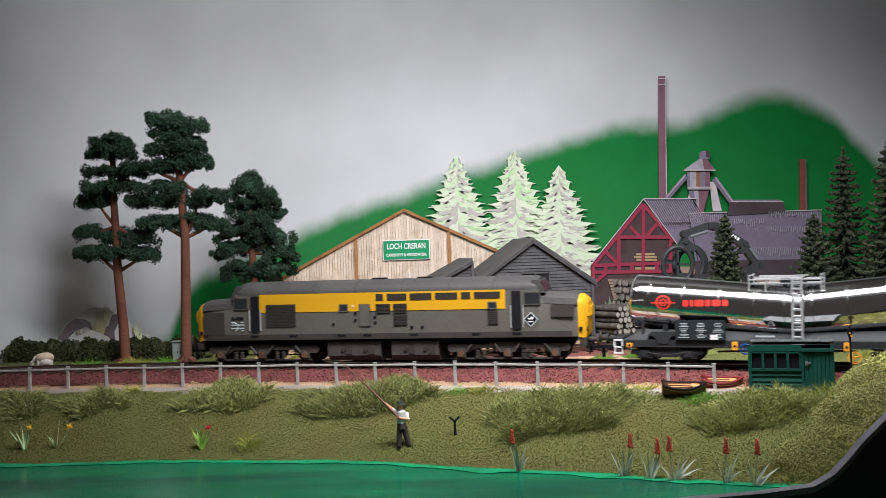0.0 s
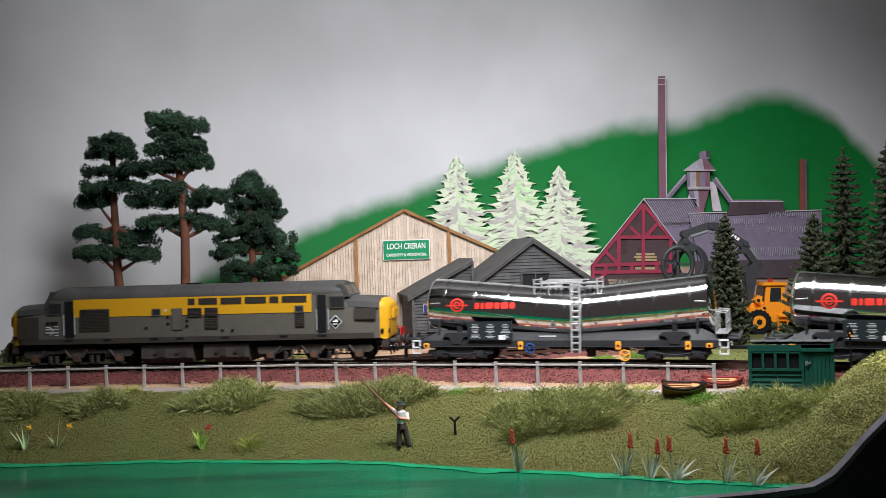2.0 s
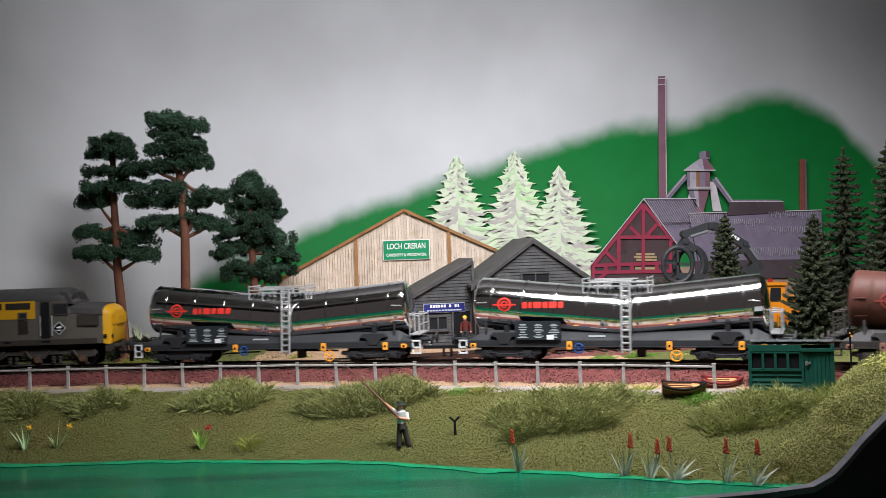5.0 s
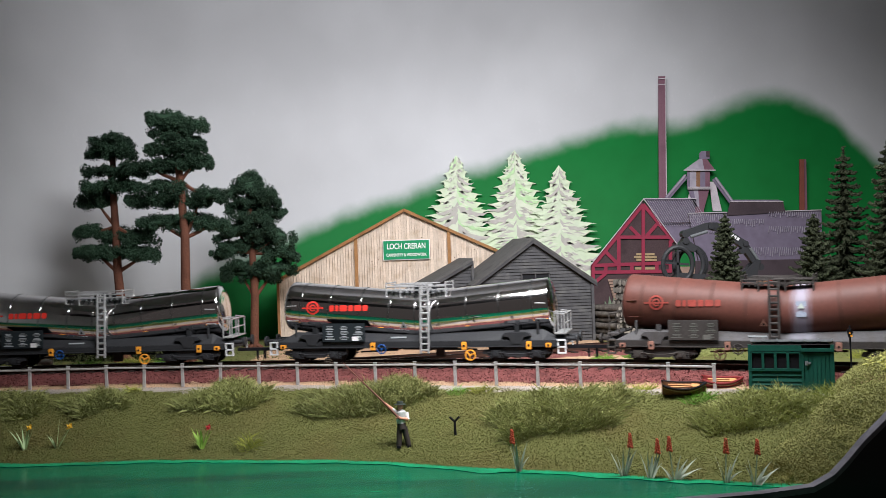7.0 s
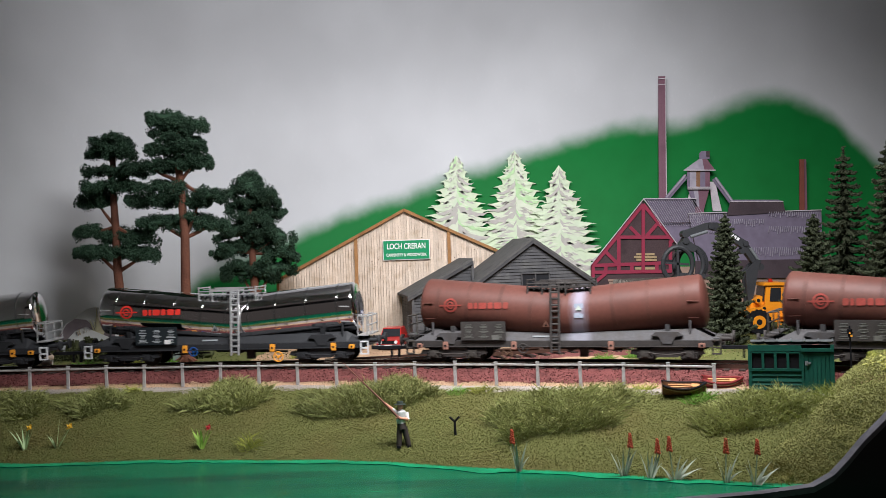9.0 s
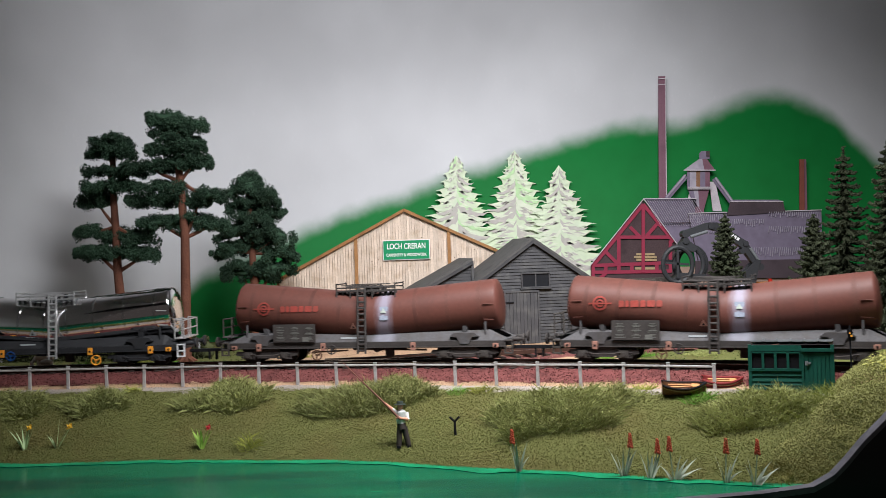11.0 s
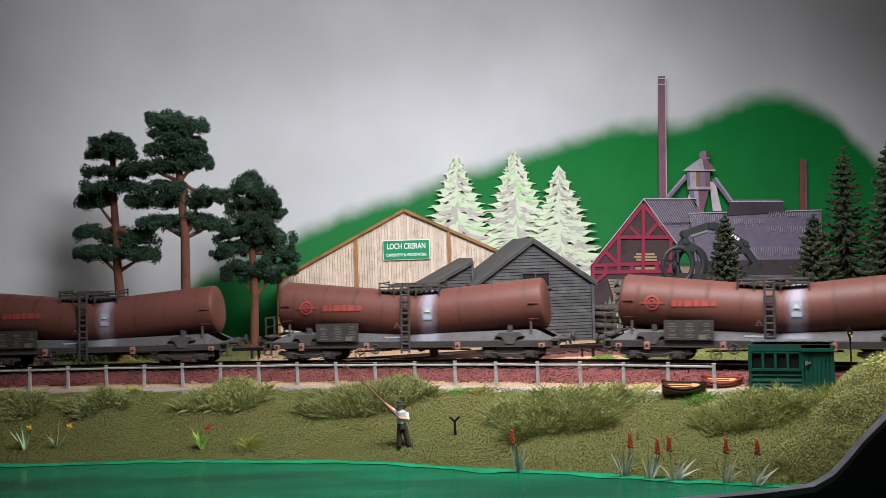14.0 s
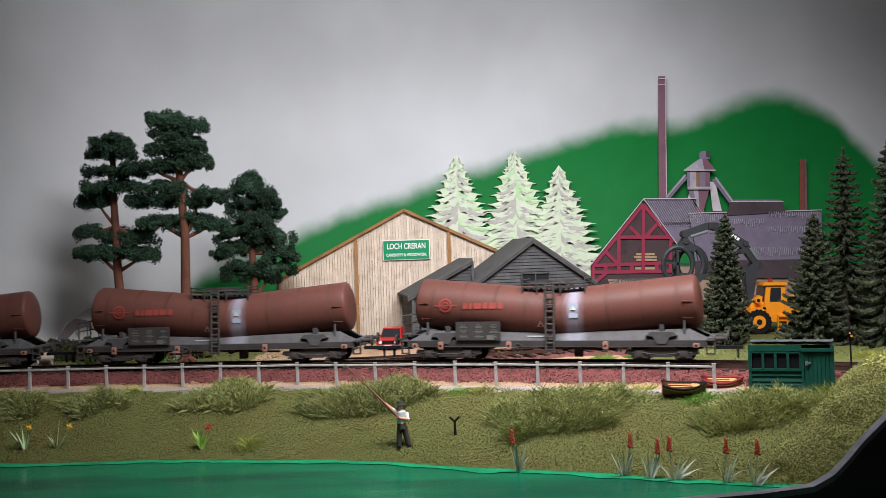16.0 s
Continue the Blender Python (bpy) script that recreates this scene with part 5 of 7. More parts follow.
M_CARDWALL = mat("plum_card_wall", (0.075, 0.048, 0.052), 0.8, vary=0.35, patch=90)
M_CARDBEAM = mat("crimson_card_beam", (0.30, 0.035, 0.070), 0.75, vary=0.15)
M_CARDROOF = mat("mauve_card_roof", (0.190, 0.160, 0.225), 0.75, vary=0.22, grain=250, patch=50, tint=(0.13, 0.10, 0.15))
M_CARDPALE = mat("pale_mauve_card", (0.36, 0.33, 0.39), 0.75, vary=0.25, grain=250, patch=60, tint=(0.24, 0.20, 0.27))
M_CARDRUST = mat("rust_streak_card", (0.25, 0.135, 0.08), 0.8, vary=0.3, patch=90)
M_CARDDARK = mat("dark_plum_card", (0.075, 0.055, 0.065), 0.8, vary=0.25)
M_CARDLINE = mat("pale_card_edge", (0.55, 0.50, 0.54), 0.8, vary=0.2)
M_CARDSTACK = mat("mauve_brick_chimney", (0.20, 0.10, 0.135), 0.75, vary=0.2)
M_CARDRED = mat("red_brown_chimney", (0.22, 0.07, 0.05), 0.75, vary=0.2)
M_CARDTAN = mat("tan_card_timber", (0.40, 0.29, 0.17), 0.8, vary=0.25)
M_CARDPINK = mat("dusty_pink_card", (0.36, 0.24, 0.19), 0.8, vary=0.2)


def build_sawmill():
    """A painted cut-out of a sawmill, in layers of card."""
    U = 0.000483
    t = thing("sawmill_cutout", "layered card sawmill with crimson framed gable, mauve roofs and tall chimneys", "building", pose(0.1718, 0.892, 0.1035, 0, 1.81, 0))

    def card(name, pts, m, layer, thick=0.0010, label=""):
        bm = bm_new()
        y = -layer * 0.0011
        prism(bm, [(x * U, -z * U) for x, z in pts], y - thick, y)
        return part(name, bm, m, t, label)

    laid = [0]

    def beam(x0, z0, x1, z1, w=3.0, layer=2.0, m=M_CARDBEAM, name="beam"):
        laid[0] += 1
        layer = layer + 0.006 * (laid[0] % 50)
        d = Vector((x1 - x0, z1 - z0)).normalized()
        n = Vector((-d.y, d.x)) * w
        return card(name, [(x0 + n.x, z0 + n.y), (x1 + n.x, z1 + n.y), (x1 - n.x, z1 - n.y), (x0 - n.x, z0 - n.y)], m, layer)
    # base that stands on the ground behind the sheds
    card("base_card", [(-92, 120), (316, 120), (316, 236), (-92, 236)], M_CARDPINK, 0)
    card("gable_wall", [(0, 2), (-92, 118), (-90, 232), (48, 232), (58, 78)], M_CARDWALL, 1)
    # roofs
    card("roof", [(0, 0), (93, 0), (110, 90), (62, 84)], M_CARDROOF, 1, label="mauve corrugated roof")
    card("roof", [(78, 26), (314, 20), (316, 106), (92, 110)], M_CARDROOF, 2, label="mauve corrugated roof")
    card("lower_wall", [(92, 110), (316, 106), (316, 140), (92, 140)], M_CARDDARK, 2)
    card("ridge_vent", [(153, 6), (246, 6), (250, 24), (147, 30)], M_CARDDARK, 3, label="dark roof vent")
    card("ridge_vent", [(153, 6), (246, 6), (238, 2), (160, 2)], M_CARDROOF, 3)
    rng = random.Random(5)
    for x0, x1, z, long in ((80, 146, 27, 15), (152, 212, 36, 13), (222, 312, 23, 11), (222, 308, 49, 12), (196, 300, 86, 15), (116, 142, 58, 5)):
        x = x0
        while x < x1:
            beam(x, z, x - 1.5, z + long * rng.uniform(0.55, 1.1), 0.42, 3.0, M_CARDPALE, "flute")
            x += rng.uniform(3.2, 4.4)
    for i in range(22):
        x = 3 + i * 4.1
        far = min(46, (92 - x) * 2.4 + 20)
        beam(x, 2, x + far * 0.62, 2 + far, 0.35, 2.2, M_CARDPALE, "flute")
    for a in ((33, 43, 84, 42), (78, 26, 96, 108)):
        beam(*a, 0.5, 3.1, M_CARDDARK, "sheet_joint")
    for a in ((0, 0, 93, 0), (78, 26, 147, 24), (250, 22, 314, 20), (0, 0, 62, 84), (0, 1, -94, 118), (153, 5, 246, 5)):
        beam(*a, 0.7, 3.4, M_CARDLINE, "edge_line")
    # crimson frame
    for a in ((0, 10, -88, 118), (0, 10, 54, 76), (0, 10, 0, 130), (-42, 68, 46, 68), (-43, 68, -43, 130), (-88, 118, 50, 113), (-88, 130, 50, 128),
              (-23, 50, -5, 68), (6, 66, 27, 42), (-66, 94, -44, 116), (-88, 116, -88, 150), (-66, 118, -66, 130), (-20, 116, -20, 130), (24, 114, 24, 130), (48, 74, 48, 130), (-88, 150, -66, 132)):
        beam(*a)
    for i, (x, z, w) in enumerate(((-12, 96, 32), (-16, 101, 40), (-12, 106, 36), (-14, 121, 40), (-10, 126, 34))):
        card("sawn_board", [(x, z), (x + w, z), (x + w, z + 4), (x, z + 4)], M_CARDTAN, 1.8)
    for i in range(10):
        card("sawn_board", [(-62 + i * 1.5, 142 + i * 5), (20, 140 + i * 5), (20, 144 + i * 5), (-62 + i * 1.5, 146 + i * 5)], M_CARDPINK, 3, label="pink-brown stacked boards" if i == 0 else "")
    card("shrub", [(-70, 205), (-68, 180), (-63, 190), (-60, 172), (-56, 186), (-52, 174), (-48, 190), (-44, 180), (-42, 205)], mat("grey_green_card", (0.20, 0.27, 0.18), 0.8, vary=0.2), 3.5)
    # chimneys
    card("chimney", [(29, 0), (28, -217), (40, -217), (43, 0)], M_CARDSTACK, -1, label="tall mauve chimney")
    card("chimney_band", [(28, -213), (40, -213), (40, -211.6), (28, -211.6)], M_CARDLINE, -0.1)
    card("chimney_band", [(28, -203), (40, -203), (40, -201.6), (28, -201.6)], M_CARDLINE, -0.1)
    card("chimney_edge", [(41.6, 0), (39.6, -217), (40.4, -217), (43, 0)], M_CARDLINE, -0.1)
    card("chimney", [(278, 22), (278, -70), (289, -70), (291, 22)], M_CARDRED, -1, label="red-brown chimney")
    card("chimney_edge", [(287, 22), (286, -70), (289, -70), (291, 22)], M_CARDSTACK, -0.1)
    # dust cyclone with legs and pipes
    card("cyclone_leg", [(78, 8), (86, -25), (94, -25), (90, 8)], M_CARDLINE, 0)
    card("cyclone_leg", [(118, -30), (128, -30), (140, 22), (124, 22)], M_CARDLINE, 0)
    beam(42, 0, 76, -40, 4.2, 1, M_CARDROOF, "pipe")
    beam(41, -2, 75, -42, 1.4, 1.9, M_CARDPALE, "pipe_sheen")
    beam(127, -37, 159, 7, 1.4, 1.9, M_CARDPALE, "pipe_sheen")
    beam(126, -36, 158, 8, 4.6, 1, M_CARDROOF, "pipe")
    # Pale to dark strips paint the drum's round shading; one is a rust streak.
    for x, w, m in ((78, 5, M_CARDROOF), (83, 11, M_CARDPALE), (94, 7, M_CARDRUST), (101, 9, M_CARDROOF), (110, 8, M_CARDSTACK)):
        card("cyclone_drum", [(x, -50), (x + w, -50), (x + w, -20), (x, -20)], m, 1, label="mauve dust cyclone drum")
    for a, b, c, d, m in ((78, 88, 92, 96, M_CARDROOF), (88, 97, 96, 100, M_CARDPALE), (97, 118, 100, 108, M_CARDSTACK)):
        card("cyclone_cone", [(a, -20), (b, -20), (d, 18), (c, 18)], m, 1)
    card("cyclone_cone", [(92, 14), (107, 14), (107, 26), (92, 26)], M_CARDSTACK, 2)
    card("cyclone_roof", [(71, -50), (99, -70), (112, -70), (127, -50)], M_CARDPALE, 2)
    card("cyclone_roof", [(104, -70), (112, -70), (127, -50), (108, -50)], M_CARDSTACK, 2.4)
    card("cyclone_cap", [(99, -70), (99, -80), (103, -84), (116, -84), (117, -70)], M_CARDROOF, 2)
    card("cyclone_cap", [(111, -84), (117, -84), (117, -74), (111, -74)], M_CARDDARK, 2.5)
    for z in (-50, -20, -17):
        beam(71 if z == -50 else 78, z, 127 if z == -50 else 118, z, 0.8, 3, M_CARDLINE, "edge_line")


M_PALE = mat("pale_mint_paint", (0.62, 0.71, 0.52), 0.8, vary=0.16, grain=160, patch=55, tint=(0.72, 0.76, 0.68))
M_PALEWHITE = mat("white_paint_stroke", (0.69, 0.74, 0.59), 0.8, vary=0.1, grain=200)
M_PALEMAUVE = mat("mauve_paint_stroke", (0.50, 0.47, 0.44), 0.8, vary=0.25, grain=200, tint=(0.52, 0.52, 0.46))
M_PALEGREEN = mat("lime_paint_stroke", (0.52, 0.74, 0.42), 0.8, vary=0.15, grain=200)


def build_pale_fir(x, y, ztop, zfoot, half, seed, cool):
    """A painted card fir with a torn, toothed outline and brush strokes."""
    rng = random.Random(seed)
    H = ztop - zfoot
    t = thing("painted_fir", "flat card fir painted in pale mint, white and mauve", "painted tree", pose(x, y, zfoot), "painted firs behind the sheds")

    def edge(k):
        return half * (0.03 + 0.97 * k ** 0.85)
    sides = []
    for sg in (-1, 1):
        pts, k = [], 0.07
        while k < 1.0:
            w = edge(k) * rng.uniform(0.88, 1.12)
            pts.append((sg * w * 0.55, H * (1 - k + 0.022)))
            pts.append((sg * w, H * (1 - k)))
            pts.append((sg * w * 0.80, H * (1 - k - 0.002)))
            k += rng.uniform(0.055, 0.085)
        pts.append((sg * half * 0.9, 0.0))
        sides.append(pts)
    outline = [(0.0, H)] + sides[1] + sides[0][::-1]
    bm = bm_new()
    prism(bm, outline, 0, 0.0012)
    part("card", bm, M_PALE, t)
    # boughs laid over one another from the foot upwards, each with a ragged lower rim
    k, row = 0.99, 0
    while k > 0.06:
        for sg in (-1, 1):
            reach = edge(k) * rng.uniform(0.72, 1.03)
            z0, deep = H * (1 - k) + H * rng.uniform(0.040, 0.075), H * (0.030 + 0.045 * k) * rng.uniform(0.7, 1.2)
            up, dn = [], []
            for j in range(9):
                f = j / 8
                xx = sg * reach * f
                zz = z0 - H * 0.075 * math.sin(f * 2.1) / 0.95
                up.append((xx, zz + deep * 0.55 * (1 - f)))
                dn.append((xx - sg * reach * 0.02 * (j % 2), zz - deep * (1 - f) ** 0.5 * (0.75 if j % 2 else 0.35) - H * 0.002))
            low = rng.random()
            m = M_PALEWHITE if low < 0.22 else M_PALE if low < 0.50 or (cool and low < 0.76) else M_PALEGREEN if low < 0.72 else M_PALEMAUVE
            bm = bm_new()
            prism(bm, up + dn[::-1], -0.0003 - row * 0.00003, 0)
            part("brush_stroke", bm, m, t)
            # Mauve strokes paint the shadow near the stem, white ones the highlights.
            for _ in range(3):
                a = rng.uniform(0.0, 0.35) * reach
                b = a + rng.uniform(0.16, 0.40) * reach
                zz = z0 - deep * rng.uniform(0.1, 0.7)
                th = H * rng.uniform(0.007, 0.020)
                bm = bm_new()
                prism(bm, [(sg * a, zz), (sg * (a + b) / 2, zz + th * 0.4), (sg * b, zz - H * 0.020), (sg * (a + b) / 2, zz - th)], -0.00034 - row * 0.00003, 0)
                part("brush_stroke", bm, rng.choice((M_PALEMAUVE, M_PALEMAUVE, M_PALEWHITE)), t)
        k -= rng.uniform(0.036, 0.060)
        row += 1


def build_rock_cutout():
    U = 0.754 / 1847
    t = thing("rock_cutout", "painted white and mauve card boulder with dry grass behind a hedge", "painted rock", pose(-0.2790, 0.754, 0.0106, 0, 1.81, 0))

    def card(name, pts, m, layer, label=""):
        bm = bm_new()
        prism(bm, [(px * U, -pz * U) for px, pz in pts], -layer * 0.0008 - 0.0008, -layer * 0.0008)
        part(name, bm, m, t, label)
    card("boulder", [(-5, 14), (0, -2), (12, -25), (30, -36), (48, -51), (62, -54), (84, -52), (100, -44), (112, -38), (122, -30), (134, -16), (140, -4), (150, 14)], mat("white_card_rock", (0.62, 0.62, 0.60), 0.8, vary=0.12, grain=200, patch=70, tint=(0.52, 0.50, 0.50)), 0)
    mauve = mat("mauve_card_shade", (0.19, 0.155, 0.165), 0.8, vary=0.25, grain=200)
    card("shade", [(-2, 2), (14, -24), (28, -34), (48, -32), (62, -20), (66, -10), (50, -20), (30, -14), (14, 4)], mauve, 1)
    card("shade", [(76, -14), (88, -22), (94, -40), (104, -42), (106, -30), (98, -10), (100, 6), (80, 6)], mauve, 1)
    card("shade", [(130, -18), (140, -8), (166, 2), (160, 12), (136, 6)], mauve, 1)
    rng = random.Random(2)
    dry = mat("dry_grass_paint", (0.50, 0.46, 0.30), 0.8, vary=0.2)
    pale = mat("pale_grass_paint", (0.66, 0.68, 0.46), 0.8, vary=0.15)
    for cx, cz, n, hgt, spread, m in ((72, -6, 26, 50, 14, dry), (84, -30, 7, 34, 6, pale), (45, 6, 14, 24, 12, mat("ochre_grass_paint", (0.42, 0.32, 0.20), 0.8)), (148, 4, 12, 30, 14, pale), (-22, 10, 4, 16, 6, M_PALEWHITE), (-6, 10, 3, 14, 4, M_PALEWHITE)):
        for i in range(n):
            a = rng.uniform(-1, 1)
            h = hgt * rng.uniform(0.5, 1.0)
            x0 = cx + a * spread * 0.5
            card("grass_stroke", [(x0 - 1.4, cz), (x0 + 1.4, cz), (x0 + a * spread * 0.8, cz - h)], m, 2 + 0.02 * i)
    card("boulder", [(20, 4), (40, -6), (60, -14), (90, -2), (96, 12), (10, 14)], MATS["white_card_rock"], 3.5)


build_timber_hall()
build_dark_shed()
build_lean_to()
build_sawmill()
build_pale_fir(0.0137, 0.8935, 0.1459, 0.040, 0.049, 1, False)
build_pale_fir(0.0638, 0.8950, 0.1488, 0.040, 0.050, 2, False)
build_pale_fir(0.1010, 0.8920, 0.1345, 0.036, 0.048, 3, True)
build_rock_cutout()


# ---- things beside the line ----
def build_hut():
    t = thing("platelayers_hut", "dark green boarded hut with four small windows beside the fence", "hut", pose(0.1668, 0.5060, -0.0125, 0, 0, -19))
    W, H, D = 0.0380, 0.0268, 0.020
    bm = bm_new()
    box(bm, (0, D / 2 + 0.0004, H / 2 - 0.0004), (W - 0.0006, D - 0.0008, H - 0.003))
    part("wall", bm, M_HUT, t)
    x0, x1 = -W / 2, W / 2 - 0.0140
    z = 0.0
    for i in range(7):
        h = 0.0018 if i < 5 else 0.0027
        bm = bm_new()
        loft(bm, [[(x0, -0.0008, z), (x1, -0.0008, z), (x1, -0.0001, z + h), (x0, -0.0001, z + h)], [(x0, 0.0006, z), (x1, 0.0006, z), (x1, 0.0006, z + h), (x0, 0.0006, z + h)]])
        part("board", bm, M_HUT, t)
        z += h
    bm = bm_new()
    box(bm, ((x0 + x1) / 2, -0.0003, 0.0251), (x1 - x0, 0.0012, 0.0026))
    part("board", bm, M_HUT, t)
    bm = bm_new()
    box(bm, ((x0 + x1) / 2, -0.0005, 0.0144), (x1 - x0, 0.0014, 0.0006))
    part("window_sill", bm, M_HUT, t)
    for i in range(4):
        w = new("window")
        w.parent = t
        cx = x0 + 0.0032 + i * 0.0058
        bm = bm_new()
        box(bm, (cx, 0.0000, 0.0190), (0.0052, 0.0006, 0.0080))
        part("pane", bm, M_BLACK, w)
        bm = bm_new()
        for dx in (-0.0026, 0.0026):
            box(bm, (cx + dx, -0.0005, 0.0190), (0.0006, 0.0014, 0.0088))
        for dz in (-0.0041, 0.0041):
            box(bm, (cx, -0.0005, 0.0190 + dz), (0.0058, 0.0014, 0.0007))
        part("window_frame", bm, M_HUT, w)
    door = new("door")
    door.parent = t
    for i in range(6):
        bm = bm_new()
        box(bm, (x1 + 0.0022 + i * 0.0019, -0.0002, 0.0118), (0.0017, 0.0012, 0.0225))
        part("board", bm, M_HUT, door)
    bm = bm_new()
    for z in (0.0180, 0.0050):
        tube(bm, (x1 + 0.0022, -0.0012, z - 0.0010), (x1 + 0.0022, -0.0012, z + 0.0010), 0.0006, seg=8)
        box(bm, (x1 + 0.0030, -0.0011, z), (0.0022, 0.0005, 0.0009))
    part("hinge", bm, M_SLATE, door)
    bm = bm_new()
    box(bm, (x1 + 0.0073, -0.0006, 0.0243), (0.0150, 0.0022, 0.0013))
    for dx in (0.0004, 0.0134):
        box(bm, (x1 + dx, -0.0002, 0.0120), (0.0012, 0.0018, 0.0240))
    part("door_frame", bm, M_HUT, door)
    for x in (-W / 2, W / 2):
        bm = bm_new()
        box(bm, (x, 0.0, H / 2), (0.0016, 0.0020, H))
        part("corner_post", bm, M_HUT, t)
    for i in range(6):
        bm = bm_new()
        box(bm, (-W / 2 + 0.0034 + i * 0.00634, 0.0098, 0.0020), (0.0058, 0.0205, 0.0010), Matrix.Translation((0, 0, H)) @ Matrix.Rotation(radians(-9), 4, "X"))
        part("roof_sheet", bm, M_SLATE, t)
        bm = bm_new()
        box(bm, (-W / 2 + 0.0066 + i * 0.00634, 0.0098, 0.0024), (0.0008, 0.0210, 0.0012), Matrix.Translation((0, 0, H)) @ Matrix.Rotation(radians(-9), 4, "X"))
        part("roof_batten", bm, M_SLATE, t)


def build_boat(m, wood, label, L):
    t = thing("rowing_boat", label, "boat", m, "rowing boats on the gravel")
    B, H = L * 0.46, L * 0.20

    def section(k, inner):
        w = B / 2 * (1 - abs(2 * k - 0.92) ** 2.6 * (0.97 if k > 0.5 else 0.42)) - inner
        w = max(w, 0.0001)
        sheer = H + 0.0016 * (2 * k - 1) ** 2
        x = (k - 0.5) * (L - 2 * inner)
        return [(x, -w, sheer), (x, -w * 0.9, sheer * 0.55 + inner), (x, -w * 0.45, 0.0004 + inner), (x, w * 0.45, 0.0004 + inner), (x, w * 0.9, sheer * 0.55 + inner), (x, w, sheer)]
    bm = bm_new()
    ks = [i / 14 for i in range(15)]
    outer, inner = [section(k, 0.0) for k in ks], [section(k, 0.0006) for k in ks]
    for rings in (outer, inner):
        vs = [[bm.verts.new(p) for p in r] for r in rings]
        for a, b in zip(vs, vs[1:]):
            for i in range(5):
                bm.faces.new((a[i], a[i + 1], b[i + 1], b[i]))
        bm.faces.new(vs[0])
    part("hull", bm, wood, t, smooth=0.8)
    for side in (0, 5):
        bm = bm_new()
        pipe(bm, [a[side] for a in outer], 0.0005)
        part("gunwale", bm, M_BLACK if wood.name.startswith("varn") else wood, t)
        bm = bm_new()
        pipe(bm, [Vector(a[side]) * 0.98 - Vector((0, 0, 0.0011)) for a in outer], 0.00028, 5)
        part("strake", bm, M_CARDTAN, t)
    for x in (-L * 0.18, L * 0.16):
        bm = bm_new()
        box(bm, (x, 0, H * 0.80), (0.0026, B * 0.82, 0.0006))
        part("thwart", bm, M_TRIM, t)
    for y, a in ((-0.0012, 4), (0.0016, -5)):
        bm = bm_new()
        r = Matrix.Rotation(radians(a), 4, "Z")
        tube(bm, r @ Vector((-L * 0.36, y, H * 0.98)), r @ Vector((L * 0.18, y, H * 1.0)), 0.0005, seg=6)
        box(bm, (L * 0.26, y, H * 1.0), (L * 0.18, 0.0022, 0.0006), r)
        part("oar", bm, mat("oiled_wood_oar", (0.48, 0.23, 0.09), 0.6, vary=0.2), t)


def figure_mesh(name, helmet, shirt, legs, lift):
    """A small painted figurine as one plain mesh with painted areas."""
    bm = bm_new()

    def add(fn, k):
        was = set(bm.faces)
        fn()
        for f in bm.faces:
            if f not in was:
                f.material_index = k
    S = 0.0001
    for sx in (-1, 1):
        add(lambda: tube(bm, (sx * 0.0024 + 0.0006, 0, 0.0008), (sx * 0.0011, 0, 0.0098), 0.0013, 0.0015, seg=10), 2)
        add(lambda: box(bm, (sx * 0.0026 + 0.0006, -0.0006, 0.0006), (0.0019, 0.0034, 0.0012)), 3)
    add(lambda: tube(bm, (0, 0, 0.0092), (-0.0003, 0, 0.0122), 0.0024, 0.0021, seg=12), 2)
    add(lambda: tube(bm, (-0.0003, 0, 0.0120), (-0.0004, 0, 0.0176), 0.0022, 0.0026, seg=12), 1)
    add(lambda: tube(bm, (-0.0004, 0, 0.0176), (-0.0005, 0, 0.0188), 0.0024, 0.0009, seg=12), 1)
    add(lambda: bmesh.ops.create_icosphere(bm, subdivisions=2, radius=0.0015, matrix=Matrix.Translation((-0.0006, -0.0002, 0.0203)) @ Matrix.Diagonal((0.9, 1.0, 1.2, 1))), 0)
    if helmet:
        add(lambda: tube(bm, (-0.0006, 0, 0.0209), (-0.0006, 0, 0.0222), 0.0018, 0.0010, seg=12), 4)
    else:
        add(lambda: tube(bm, (-0.0006, 0, 0.0211), (-0.0006, 0, 0.0214), 0.0030, 0.0028, seg=14), 4)
        add(lambda: tube(bm, (-0.0006, 0, 0.0214), (-0.0006, 0, 0.0228), 0.0018, 0.0014, seg=12), 4)
    if lift:
        arms = (((-0.0026, 0, 0.0172), (-0.0048, -0.0010, 0.0192), (-0.0078, -0.0014, 0.0217)), ((0.0024, 0, 0.0170), (0.0030, -0.0014, 0.0138), (-0.0026, -0.0026, 0.0150)))
    else:
        arms = (((-0.0026, 0, 0.0172), (-0.0036, -0.0004, 0.0140), (-0.0034, -0.0012, 0.0108)), ((0.0024, 0, 0.0172), (0.0034, -0.0004, 0.0140), (0.0032, -0.0012, 0.0108)))
    for a, b, c in arms:
        add(lambda: tube(bm, a, b, 0.0011, 0.0009, seg=8), 1)
        add(lambda: tube(bm, b, c, 0.0009, 0.0007, seg=8), 0 if lift else 1)
        add(lambda: bmesh.ops.create_icosphere(bm, subdivisions=1, radius=0.0009, matrix=Matrix.Translation(c)), 0)
    me = bpy.data.meshes.new(name)
    bm.to_mesh(me)
    bm.free()
    for m in (mat("figurine_flesh_paint", (0.62, 0.30, 0.20), 0.7, vary=0.15), shirt, legs, M_BLACK, helmet or mat("dark_hat_paint", (0.03, 0.04, 0.035), 0.8)):
        me.materials.append(m)
    me.polygons.foreach_set("use_smooth", [True] * len(me.polygons))
    me.set_sharp_from_angle(angle=0.9)
    return me


